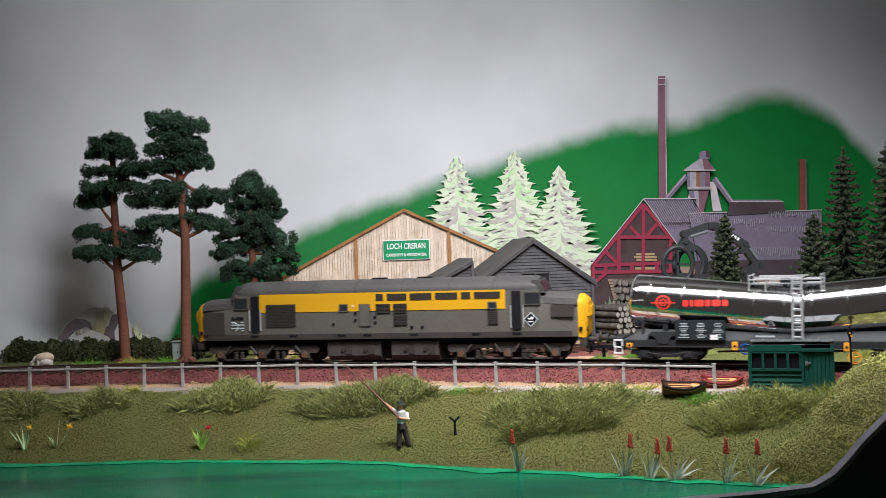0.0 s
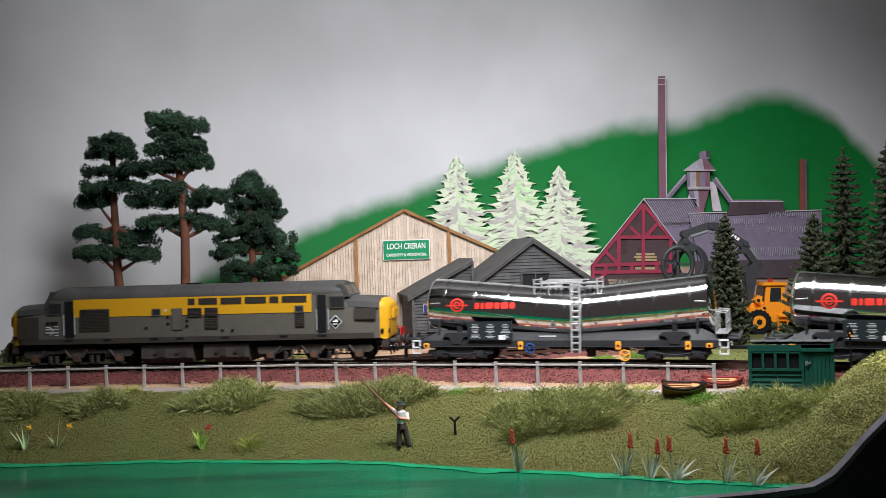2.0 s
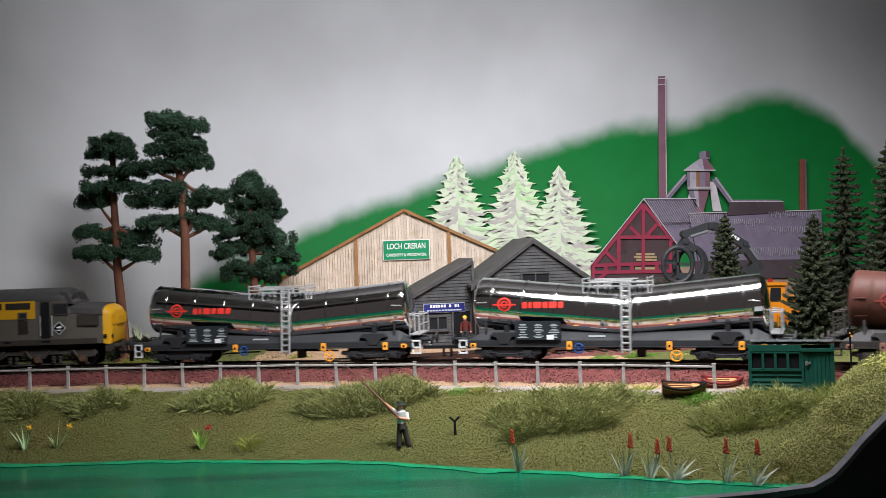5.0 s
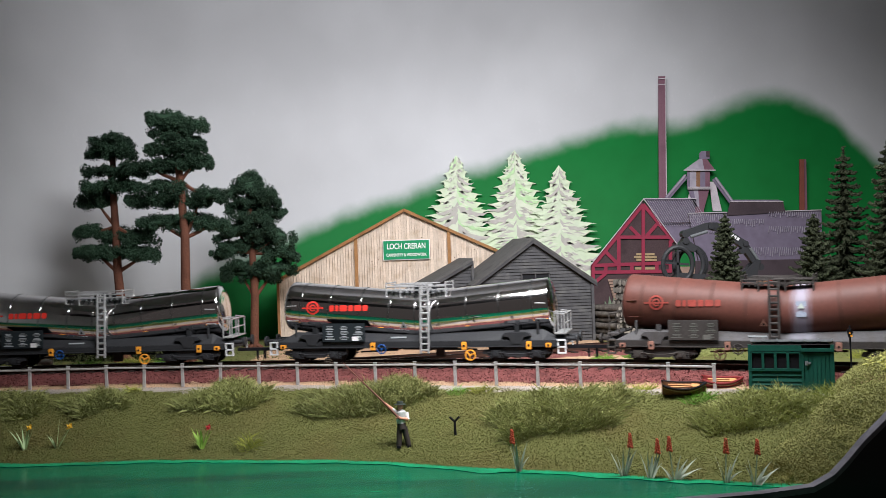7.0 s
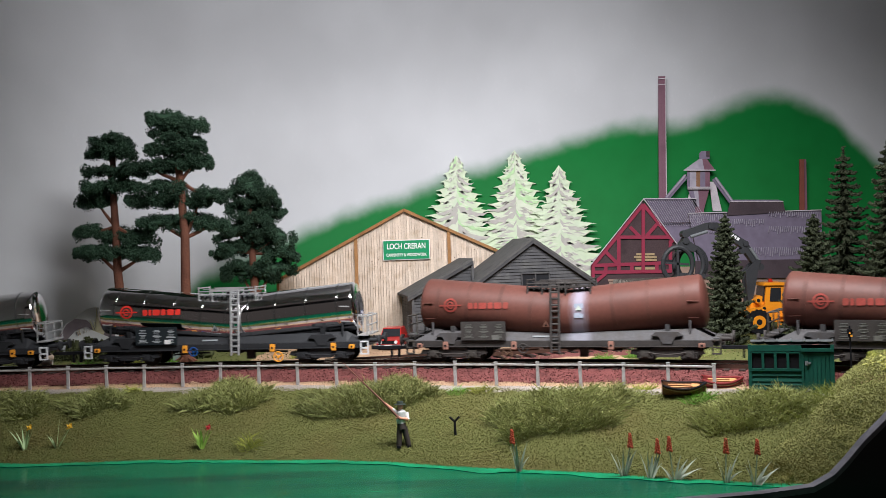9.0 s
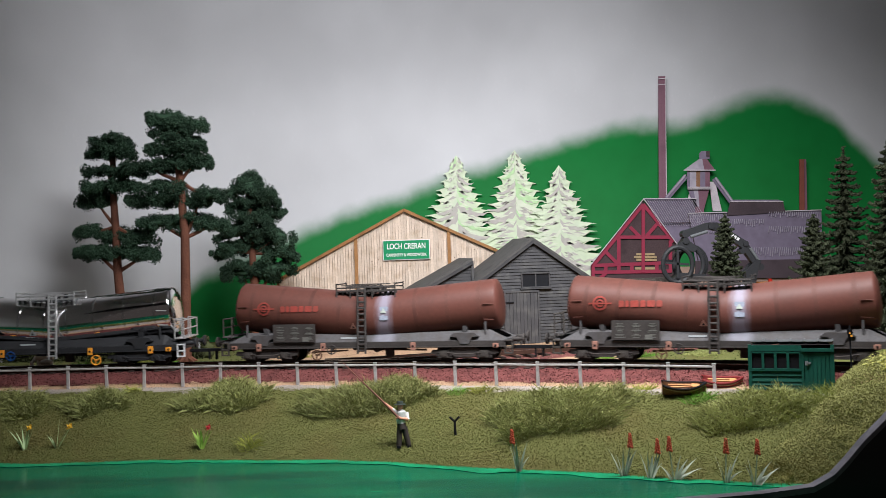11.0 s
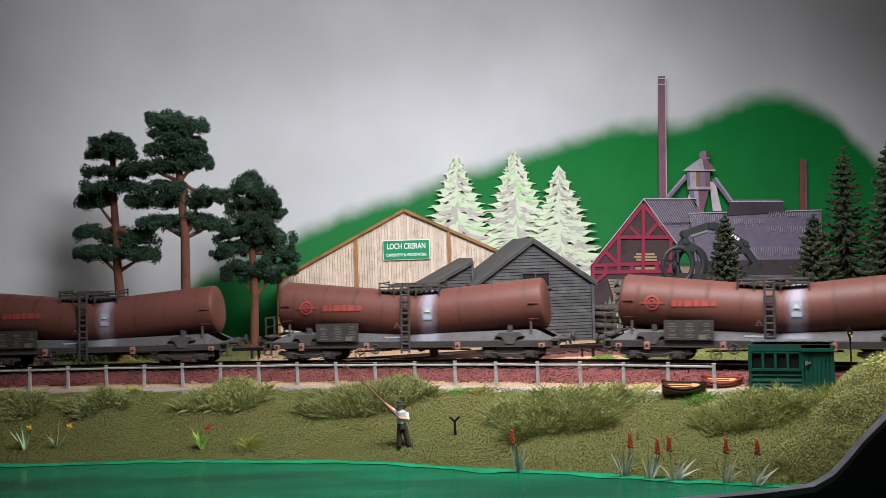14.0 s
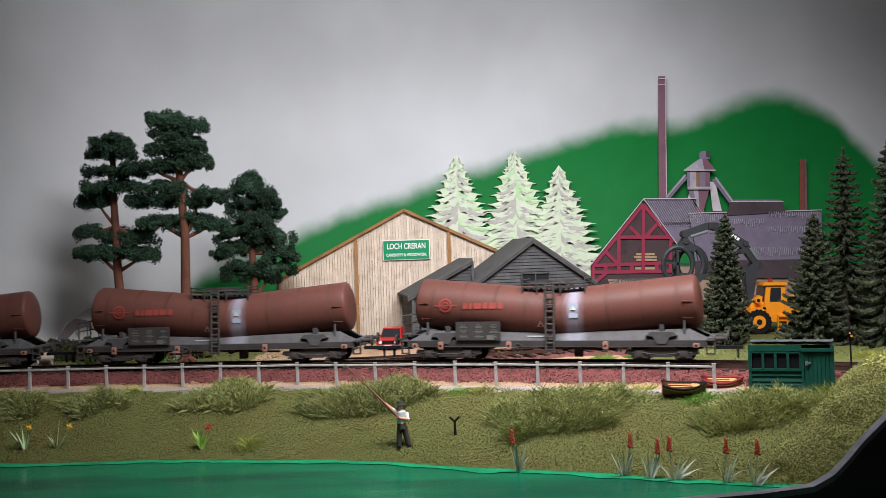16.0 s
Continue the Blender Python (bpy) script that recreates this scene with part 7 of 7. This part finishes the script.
def build_fir(base, height, half, bare, seed, trunk_r=0.0016, label="dark green fir with drooping foam-coated branches", dense=1.0):
    """A fir: a straight stem with whorls of drooping branches that turn up at the tips."""
    rng = np.random.default_rng(seed)
    t = thing("fir_tree", label, "tree", pose(*base, 0, 1.0, 0), "dark firs by the sawmill")
    bm = bm_new()
    limb(bm, [Vector((0, 0, 0)), Vector((0.0004, 0, height * 0.5)), Vector((0, 0, height * 0.985))], trunk_r, 0.0003, 8)
    part("trunk", bm, mat("fir_bark", (0.050, 0.035, 0.028), 0.9, vary=0.4), t)
    z = bare
    whorl = 0
    while z < height * 0.975:
        k = 1 - (z - bare) / (height - bare)
        reach = half * (0.10 + 0.90 * k ** 0.80)
        n = 5 + int(6 * k)
        places = []
        bm = bm_new()
        for i in range(n):
            a = 2 * math.pi * (i + 0.5 * (whorl % 2)) / n + rng.uniform(-0.2, 0.2)
            L = reach * rng.uniform(0.72, 1.12)
            prev = None
            for j in range(6):
                f = j / 5
                drop = -L * 0.34 * math.sin(f * 2.2) + L * 0.10 * f ** 3
                p = Vector((math.cos(a) * L * f, math.sin(a) * L * f, z + drop))
                rad = 0.0022 * (0.55 + 0.45 * math.sin(math.pi * min(1, f * 0.85 + 0.15))) * (0.6 + 0.5 * k)
                if prev is not None:
                    tube(bm, prev[0], p, prev[1] * 0.8, rad * 0.8, seg=5)
                    m = int(30 * dense * (0.5 + L / half))
                    for _ in range(m):
                        q = prev[0].lerp(p, rng.random())
                        d = rng.normal(size=3)
                        d /= np.linalg.norm(d)
                        places.append(np.array(q) + d * rad * rng.uniform(0.65, 1.35) * np.array((1, 1, 0.8)))
                prev = (p, rad)
        br = part("branch_whorl", bm, M_PINE, t)
        ob = new("needle_coat", flakes("needle_coat", places, 0.0016, M_PINE, seed + whorl))
        ob.parent = t
        z += height * (0.030 + 0.020 * k)
        whorl += 1
    top = [np.array((rng.normal() * 0.0006, rng.normal() * 0.0006, height * (0.93 + 0.08 * rng.random()))) for _ in range(160)]
    ob = new("leader", flakes("leader", top, 0.0012, M_PINE, seed + 99))
    ob.parent = t


U1, U2, U3 = 0.710 / 1847, 0.700 / 1847, 0.785 / 1847
build_pine_tree((-0.2180, 0.710, -0.0045), U1, [(0, 0), (-6, 70), (-14, 160), (-17, 240), (-24, 310), (-24, 375)],
                [(-28, 392, 34, 20), (-48, 376, 28, 16), (-10, 372, 26, 18), (-32, 340, 44, 14), (14, 338, 28, 12), (-26, 312, 54, 16), (-58, 290, 32, 22), (8, 312, 30, 14), (-68, 232, 26, 14), (-10, 226, 36, 18), (28, 222, 30, 24), (-50, 196, 44, 18), (-8, 196, 44, 18), (32, 194, 28, 14)], 0.0037, 21, "tall pine with red-brown trunk and flat dark foliage pads")
build_pine_tree((-0.1745, 0.700, -0.0045), U2, [(0, 0), (-2, 120), (-2, 220), (-10, 320), (-17, 380), (-19, 430)],
                [(-34, 430, 34, 20), (2, 422, 38, 18), (-24, 412, 44, 16), (-10, 388, 52, 22), (-36, 376, 32, 14), (16, 358, 32, 26), (-20, 352, 34, 16), (-66, 346, 48, 14), (-34, 312, 36, 18), (-70, 286, 46, 14), (-32, 290, 34, 16), (38, 294, 38, 18), (22, 284, 24, 12), (-48, 248, 48, 22), (10, 252, 34, 18), (42, 246, 32, 20)], 0.0037, 22, "tallest pine with red-brown trunk and flat dark foliage pads")
build_pine_tree((-0.1440, 0.785, -0.0045), U3, [(0, 0), (0, 90), (-4, 170), (-8, 250), (-8, 290)],
                [(-6, 300, 20, 22), (-14, 284, 32, 24), (14, 270, 34, 28), (-14, 250, 42, 26), (22, 242, 36, 26), (-4, 226, 40, 24), (-28, 208, 44, 26), (14, 205, 42, 26), (40, 198, 38, 26), (-44, 176, 34, 24), (-4, 180, 38, 24), (50, 168, 34, 26), (-28, 138, 40, 26), (34, 144, 40, 28), (6, 132, 38, 22)], 0.0034, 23, "shorter rounded pine beside the timber hall")
build_fir((0.1880, 0.700, -0.0045), 0.0870, 0.0205, 0.008, 31)
build_fir((0.2440, 0.690, -0.0045), 0.0850, 0.0255, 0.008, 32)
build_fir((0.2835, 0.740, -0.0045), 0.1330, 0.0260, 0.040, 33, 0.0030, "tall dark fir with a bare lower trunk")
build_fir((0.2815, 0.662, -0.0045), 0.1290, 0.0270, 0.010, 34, 0.0024)
build_fir((0.3130, 0.720, -0.0045), 0.1500, 0.0260, 0.010, 35, 0.0024)


def scatter(name, label, n, x0, x1, y0, y1, keep, size, material, seed, lift=0.0003, category="turf", flat=0.30):
    """Flakes of flock laid over the ground where keep(x, y) allows."""
    rng = np.random.default_rng(seed)
    out = []
    while len(out) < n:
        x, y = rng.uniform(x0, x1), rng.uniform(y0, y1)
        if keep(x, y):
            out.append((x, y, ground_z(x, y) + lift * rng.uniform(0.0, 2.2)))
    ob = new(name, flakes(name, out, size, material, seed, flat))
    return tagged(ob, label, category, kind="stuff")


def on_bank(x, y):
    q = near_side(x, y)
    return q > 0.0545 + 0.003 * noise.noise(Vector((x * 60, y * 60, 5))) and ground_z(x, y) > WATER_Z - 0.0005


def behind_line(x, y):
    q = near_side(x, y)
    return q < -0.027 and (x < -0.10 or x > 0.115)


scatter("bank_flock", "olive green flock turf covering the sloping bank", 210000, -0.33, 0.24, 0.42, 0.615, on_bank, 0.00068, M_FLOCK, 1, 0.0004, flat=0.52)
scatter("meadow_grass", "short green flock grass behind the railway", 14000, -0.36, 0.34, 0.60, 0.82, behind_line, 0.0010, M_MEADOW, 2)
scatter("ballast_stones", "loose red-brown ballast stones along the track", 16000, -0.36, 0.26, 0.49, 0.66, lambda x, y: 0.0165 < near_side(x, y) < 0.0365, 0.00105, M_BALLAST, 3, 0.0002, "ballast")
scatter("ballast_stones", "loose red-brown ballast stones behind the track", 9000, -0.36, 0.26, 0.53, 0.70, lambda x, y: -0.030 < near_side(x, y) < -0.0165, 0.00105, M_BALLAST, 4, 0.0002, "ballast")
scatter("grit", "sandy grit at the foot of the ballast", 6000, -0.34, 0.25, 0.47, 0.64, lambda x, y: 0.0345 < near_side(x, y) < 0.042, 0.00075, M_SAND, 5, 0.0001, "grit")
scatter("path_gravel", "fine grey gravel of the lineside path", 9000, -0.34, 0.25, 0.46, 0.63, lambda x, y: 0.041 < near_side(x, y) < 0.056, 0.00065, M_GRAVEL, 6, 0.0001, "gravel")
scatter("yard_grit", "sandy grit of the timber yard", 9000, -0.13, 0.12, 0.60, 0.80, lambda x, y: near_side(x, y) < -0.029, 0.0007, M_SAND, 7, 0.0001, "grit")


def build_bush(name, c, radii, n, material, seed, label, category="grass tuft", blade=0.0075, group="", leaf=None, width=0.000085):
    """A mound of fine blades that lean outwards, over small leaves."""
    rng = np.random.default_rng(seed)
    roots, tips, leaves = [], [], []
    cx, cy = c
    while len(roots) < n:
        u, v = rng.uniform(-1.25, 1.25, 2)
        e = (u * u + v * v) * (1 + 0.75 * noise.noise(Vector((u * 2.2 + seed, v * 1.6, seed))))
        if e > 1:
            continue
        x, y = cx + u * radii[0], cy + v * radii[1]
        hump = radii[2] * (1 - e) ** 0.5 * (0.80 + 0.75 * noise.noise(Vector((x * 95, y * 95, seed + 2))))
        up = rng.uniform(0.0, 1.0) ** 0.6
        z = ground_z(x, y) + hump * up
        L = blade * rng.uniform(0.35, 1.15) * (0.7 + 0.6 * up)
        d = np.array((u * 0.7 + rng.normal() * 0.75, v * 0.6 + rng.normal() * 0.65 - 0.25, 0.75 + rng.normal() * 0.35))
        d /= np.linalg.norm(d)
        roots.append((x, y, z - 0.001))
        tips.append((x + d[0] * L, y + d[1] * L, max(ground_z(x, y), z + d[2] * L * 0.8 - 0.0006)))
        if leaf and rng.random() < 0.5:
            leaves.append((x + rng.normal() * 0.0006, y + rng.normal() * 0.0006, z + rng.uniform(-0.0005, 0.0030)))
    t = thing(name, label, category, None, group)
    ob = new("grass", blades("grass", roots, tips, width, material))
    ob.parent = t
    if leaf and leaves:
        ob = new("leafage", flakes("leafage", leaves, 0.0010, leaf, seed, 0.8))
        ob.parent = t
    return t


G = "clumps of long grass on the bank"
for i, (x, y, rx, ry, rz, n) in enumerate(((-0.2470, 0.5830, 0.0240, 0.0110, 0.0065, 2800), (-0.1970, 0.5800, 0.0160, 0.0090, 0.0055, 1900), (-0.1230, 0.5760, 0.0250, 0.0105, 0.0075, 3000), (-0.0440, 0.5590, 0.0360, 0.0130, 0.0080, 4800),
                                          (0.0560, 0.5180, 0.0370, 0.0165, 0.0110, 5600), (0.1450, 0.4880, 0.0300, 0.0110, 0.0080, 3900))):
    build_bush("grass_clump", (x, y), (rx, ry * 1.05, rz * 1.0), int(n * 2.1), M_TUFT, 50 + i, "shaggy mound of dry olive green grass on the bank", "grass clump", 0.0068, G, M_FLOCK, 0.00010)
build_bush("grass_tuft", (-0.1024, 0.533), (0.0042, 0.0040, 0.001), 260, M_TUFT_YELLOW, 60, "small yellow-green tuft on the bank", blade=0.0080)
G2 = "small fresh tufts beside the path"
for i, (x, y, r, m, h) in enumerate(((-0.179, 0.5960, 0.0040, M_TUFT_YELLOW, 0.0055), (-0.0315, 0.5700, 0.0085, M_TUFT_BRIGHT, 0.0060), (0.0054, 0.5560, 0.0050, M_TUFT_BRIGHT, 0.0045), (0.0190, 0.5530, 0.0055, M_TUFT_YELLOW, 0.0050),
                                     (0.1005, 0.5350, 0.0050, M_TUFT_YELLOW, 0.0055), (0.1230, 0.5110, 0.0060, M_TUFT_BRIGHT, 0.0060), (-0.2360, 0.688, 0.0065, M_TUFT_BRIGHT, 0.0065), (-0.2080, 0.700, 0.0080, M_TUFT_YELLOW, 0.0060),
                                     (-0.1880, 0.698, 0.0050, M_TUFT_BRIGHT, 0.0065), (0.0960, 0.640, 0.0050, M_TUFT_BRIGHT, 0.0060), (0.1180, 0.640, 0.0060, M_TUFT_BRIGHT, 0.0065), (-0.0980, 0.700, 0.0060, M_TUFT_YELLOW, 0.0060), (0.205, 0.620, 0.012, M_TUFT_YELLOW, 0.006),
                                     (0.250, 0.600, 0.016, M_TUFT_YELLOW, 0.006), (0.160, 0.640, 0.010, M_TUFT, 0.005), (0.225, 0.650, 0.010, M_TUFT_BRIGHT, 0.005))):
    build_bush("grass_tuft", (x, y), (r, r * 0.7, 0.0008), int(90000 * r * r * 60) + 160, m, 70 + i, "fresh green tuft of short grass" if m is M_TUFT_BRIGHT else "yellow-green tuft of short grass", "grass tuft", h, G2)


def build_hedge():
    rng = np.random.default_rng(8)
    t = thing("hedge", "low dull green and brown flock hedge behind the grazing sheep", "hedge")
    leaves, twigs = [], []
    for i in range(30000):
        x = rng.uniform(-0.335, -0.165)
        y = 0.730 + 0.010 * math.sin(x * 14) + rng.normal() * 0.0065
        top = 0.0185 * (0.80 + 0.45 * noise.noise(Vector((x * 75, 0, 1))) + 0.25 * noise.noise(Vector((x * 260, y * 80, 1))))
        z = -0.005 + top * min(1.0, max(0.0, 1 - ((y - 0.730 - 0.010 * math.sin(x * 14)) / 0.015) ** 2)) * rng.uniform(0.0, 1.0) ** 0.45
        leaves.append((x, y, z))
    ob = new("leafage", flakes("leafage", leaves, 0.0015, M_HEDGE, 8))
    ob.parent = t
    bm = bm_new()
    for i in range(48):
        x = -0.335 + i * 0.0036
        bmesh.ops.create_icosphere(bm, subdivisions=1, radius=1, matrix=Matrix.Translation((x, 0.730 + 0.010 * math.sin(x * 14), 0.001)) @ Matrix.Diagonal((0.006, 0.008, 0.009 * rng.uniform(0.75, 1.1), 1)))
    part("core", bm, M_HEDGE, t)


def build_end_bush():
    """The flowering scrub that climbs the bank at the end of the scene."""
    rng = np.random.default_rng(12)
    t = thing("flowering_scrub", "yellow-flowered green scrub covering the end of the bank", "shrub")
    leaves, flowers, dark = [], [], []
    mounds = ((0.2200, 0.4900, 0.040, 0.030, 0.0200), (0.1860, 0.4650, 0.024, 0.020, 0.0100), (0.1580, 0.4480, 0.020, 0.014, 0.0070), (0.2150, 0.4520, 0.034, 0.026, 0.0200), (0.1900, 0.4380, 0.022, 0.014, 0.0100))
    for cx, cy, rx, ry, rz in mounds:
        for i in range(int(60000 * rx * ry / 0.0012)):
            u, v = rng.uniform(-1, 1, 2)
            e = u * u + v * v
            if e > 1:
                continue
            x, y = cx + u * rx, cy + v * ry
            if y < 0.418:
                continue
            h = rz * (1 - e) ** 0.6 * (0.9 + 0.35 * noise.noise(Vector((x * 120, y * 120, 4))))
            z = ground_z(x, y) + h * rng.uniform(0.55, 1.0) + 0.0005
            if noise.noise(Vector((x * 170, y * 170, 9))) > 0.10 and cx > 0.20 and x > 0.200 and rng.random() < 0.26:
                flowers.append((x, y, z + 0.0011))
            else:
                leaves.append((x, y, z))
    for name, places, size, m in (("leafage", leaves, 0.00066, mat("scrub_leaf", (0.255, 0.255, 0.090), 0.9, vary=0.3, per=0.20)), ("blossom", flowers, 0.0013, mat("yellow_scrub_flower", (0.55, 0.54, 0.17), 0.8, vary=0.2, per=0.3))):
        ob = new(name, flakes(name, places, size, m, 13, 0.40))
        ob.parent = t
    build_bush("grass_clump", (0.1480, 0.4420), (0.0160, 0.0080, 0.0020), 900, mat("straw_tuft", (0.30, 0.26, 0.09), 0.9, vary=0.3, per=0.4), 91, "straw-coloured tuft of dry grass at the water's edge", "grass clump", 0.0060, G)
    build_bush("grass_clump", (0.1900, 0.4820), (0.0300, 0.0220, 0.0080), 2600, mat("scrub_blade", (0.20, 0.23, 0.05), 0.9, vary=0.3, per=0.4), 92, "tangled green blades among the flowering scrub", "grass clump", 0.0060, G)


build_hedge()
build_end_bush()


def leaf_strip(bm, root, tip, w, bow):
    """A long pointed leaf with a fold, bent outwards."""
    root, tip = Vector(root), Vector(tip)
    d = tip - root
    side = Vector((d.y, -d.x, 0))
    side = side.normalized() if side.length > 1e-6 else Vector((1, 0, 0))
    side = (side + Vector((0.8, 0, 0))).normalized()
    rows = []
    for i in range(6):
        f = i / 5
        p = root.lerp(tip, f) + Vector((0, 0, bow * math.sin(math.pi * f)))
        ww = w * (1 - f ** 2.2) * (0.6 + 0.4 * math.sin(math.pi * min(1, f + 0.25)))
        rows.append([bm.verts.new(p - side * ww), bm.verts.new(p + Vector((0, 0.3 * ww, 0))), bm.verts.new(p + side * ww)])
    for a, b in zip(rows, rows[1:]):
        bm.faces.new((a[0], a[1], b[1], b[0])), bm.faces.new((a[1], a[2], b[2], b[1]))


def build_flower(x, y, leaf_m, bloom_m, leaves, stems, label, name, category, group, seed, bloom="spike", size=1.0):
    """A plant with strap leaves and stems; bloom: a red spike, or an open flower."""
    rng = random.Random(seed)
    z = max(ground_z(x, y), WATER_Z) - 0.0004
    t = thing(name, label, category, pose(x, y, z), group)
    for lx, h in leaves:
        bm = bm_new()
        leaf_strip(bm, (lx * 0.12, rng.uniform(-0.0008, 0.0008), 0), (lx * 1.15, rng.uniform(-0.004, 0.001), h * 1.25), 0.00105 * size, 0.0010)
        part("leaf", bm, leaf_m, t)
    for sx, h in stems:
        bm = bm_new()
        tube(bm, (sx * 0.1, 0, 0), (sx, 0, h), 0.0003 * size, 0.00022 * size, seg=6)
        stem = part("stem", bm, leaf_m, t)
        bm = bm_new()
        if bloom == "spike":
            for i in range(26):
                f = i / 25
                a = i * 2.4
                r = 0.00085 * (1 - 0.5 * f)
                p = Vector((sx + math.cos(a) * r, math.sin(a) * r, h - 0.001 + f * 0.0062))
                bmesh.ops.create_icosphere(bm, subdivisions=1, radius=0.0006 * (1.15 - 0.5 * f), matrix=Matrix.Translation(p))
        else:
            for i in range(6):
                a = i * math.pi / 3 + 0.3
                d = Vector((math.cos(a) * 0.7, math.sin(a) * 0.5 - 0.2, 0.75 if i % 2 else -0.25)).normalized()
                leaf_strip(bm, (sx, 0, h), Vector((sx, 0, h)) + d * 0.0026, 0.0011, 0.0004)
            bmesh.ops.create_icosphere(bm, subdivisions=1, radius=0.0011, matrix=Matrix.Translation((sx, -0.0004, h + 0.0006)))
        part("bloom", bm, bloom_m, stem, "red flower spike" if bloom == "spike" else "open flower")
    return t


M_REED = mat("grey_green_reed", (0.40, 0.45, 0.36), 0.8, vary=0.2, grain=600)
M_IRISLEAF = mat("pale_green_leaf", (0.42, 0.55, 0.30), 0.7, vary=0.2, grain=600)
M_LIME = mat("lime_leaf", (0.32, 0.50, 0.10), 0.7, vary=0.2)
M_SPIKE = mat("brick_red_spike", (0.52, 0.085, 0.045), 0.8, vary=0.25, grain=1200)
M_YFLOWER = mat("yellow_petal", (0.72, 0.42, 0.04), 0.7, vary=0.2)
M_RFLOWER = mat("red_petal", (0.40, 0.02, 0.03), 0.7, vary=0.2)
RG = "red-spiked reeds at the water's edge"
mm = 0.001
for i, (x, y, leaves, stems) in enumerate((
        (0.0310, 0.4770, ((-3.2, 11), (-0.6, 13), (1.6, 10), (4.2, 12), (5.0, 7), (0.8, 7)), ((-2.2, 14.6),)),
        (0.0765, 0.4610, ((-6.0, 11), (-3.0, 9), (0.2, 11), (3.4, 9.5), (5.6, 10), (1.6, 6)), ((3.4, 14.2),)),
        (0.0870, 0.4545, ((-4.0, 10), (-1.4, 11), (1.5, 9), (5.0, 10.5), (-0.5, 5), (4.5, 6)), ((3.6, 12.6),)),
        (0.0965, 0.4495, ((-5.6, 6), (-2.8, 7), (2.6, 9.5), (5.2, 8), (9.0, 8.2), (10.2, 5.2), (6.5, 3.5)), ((-1.8, 14.4),)),
        (0.1165, 0.4420, ((-4.8, 11.2), (-2.6, 7), (2.0, 8), (4.8, 11.4), (5.6, 5)), ((0.6, 14.2),)),
        (0.1270, 0.4360, ((-2.4, 10.0), (-3.6, 8.0), (2.2, 5), (6.0, 8.6), (9.6, 6.4), (4.5, 3.4)), ((1.6, 14.6),)))):
    build_flower(x, y, M_REED, M_SPIKE, [(a * mm, b * mm) for a, b in leaves], [(a * mm, b * mm) for a, b in stems], "grey-green strap-leaved reed with a brick-red flower spike", "reed_plant", "reed", RG, 200 + i)
IG = "yellow irises on the bank"
build_flower(-0.2205, 0.543, M_IRISLEAF, M_YFLOWER, [(a * mm, b * mm) for a, b in ((-7.5, 8.5), (-4.0, 8.5), (-1.2, 10.5), (0.8, 9), (3.4, 8), (-2.5, 6), (2.0, 10))], [(2.6 * mm, 11 * mm)], "yellow iris with pale green strap leaves", "iris_plant", "flower", IG, 301, "open", 0.6)
build_flower(-0.2040, 0.542, M_IRISLEAF, M_YFLOWER, [(a * mm, b * mm) for a, b in ((-4.2, 6.5), (-2.2, 6), (3.4, 14.0), (2.0, 9), (6.0, 8.5))], [(7.4 * mm, 11 * mm)], "yellow iris with pale green strap leaves", "iris_plant", "flower", IG, 302, "open", 0.6)
rr = random.Random(77)
build_flower(-0.1270, 0.5365, M_LIME, M_RFLOWER, [(rr.uniform(-5, 5) * mm, rr.uniform(3, 9.5) * mm) for _ in range(22)], [(3.6 * mm, 10.4 * mm)], "lime-leaved plant with one red flower", "red_flower", "flower", "", 303, "open", 0.8)


# ---- what moves ----
SPEED = 0.058924
LAG = {0.0: 0.3, 0.5: 0.0, 1.0: 0.3, 1.5: 0.3, 2.0: 0.9, 2.5: 0.9, 3.0: -0.6, 3.5: -0.2, 4.0: -0.2, 6.5: -0.1, 7.0: -0.6, 7.5: -0.9, 8.0: -1.0, 8.5: -0.1, 9.0: 0.2,
       11.5: -1.8, 12.0: -1.2, 12.5: 1.0, 13.0: 0.6, 13.5: 0.6, 14.0: -1.5, 14.5: -0.7, 15.0: 0.8, 15.5: 2.3, 16.0: 0.1}


def gone(t):
    """How far the train has rolled by t seconds, with its slight unevenness."""
    ks = sorted(LAG)
    return SPEED * t + float(np.interp(t, ks, [LAG[k] for k in ks])) / 1000


def motions():
    step = [i * 0.125 for i in range(129)]
    for s0, vehicle, axles in TRAIN:
        half = 0.0745 if vehicle.name.startswith("diesel") else 0.0605
        rows = []
        for i in range(65):
            t = i * 0.25
            s = s0 - gone(t)
            a, b = on_track(s - half)[0], on_track(s + half)[0]
            mid = (a + b) / 2
            rows.append((t, pose(mid.x, mid.y, 0, 0, 0, math.degrees(math.atan2(b.y - a.y, b.x - a.x)))))
        walk(vehicle, rows)
        for ws, x, r in axles:
            walk(ws, [(t, pose(x, 0, r, 0, -math.degrees(gone(t) / r), 0)) for t in step])


motions()
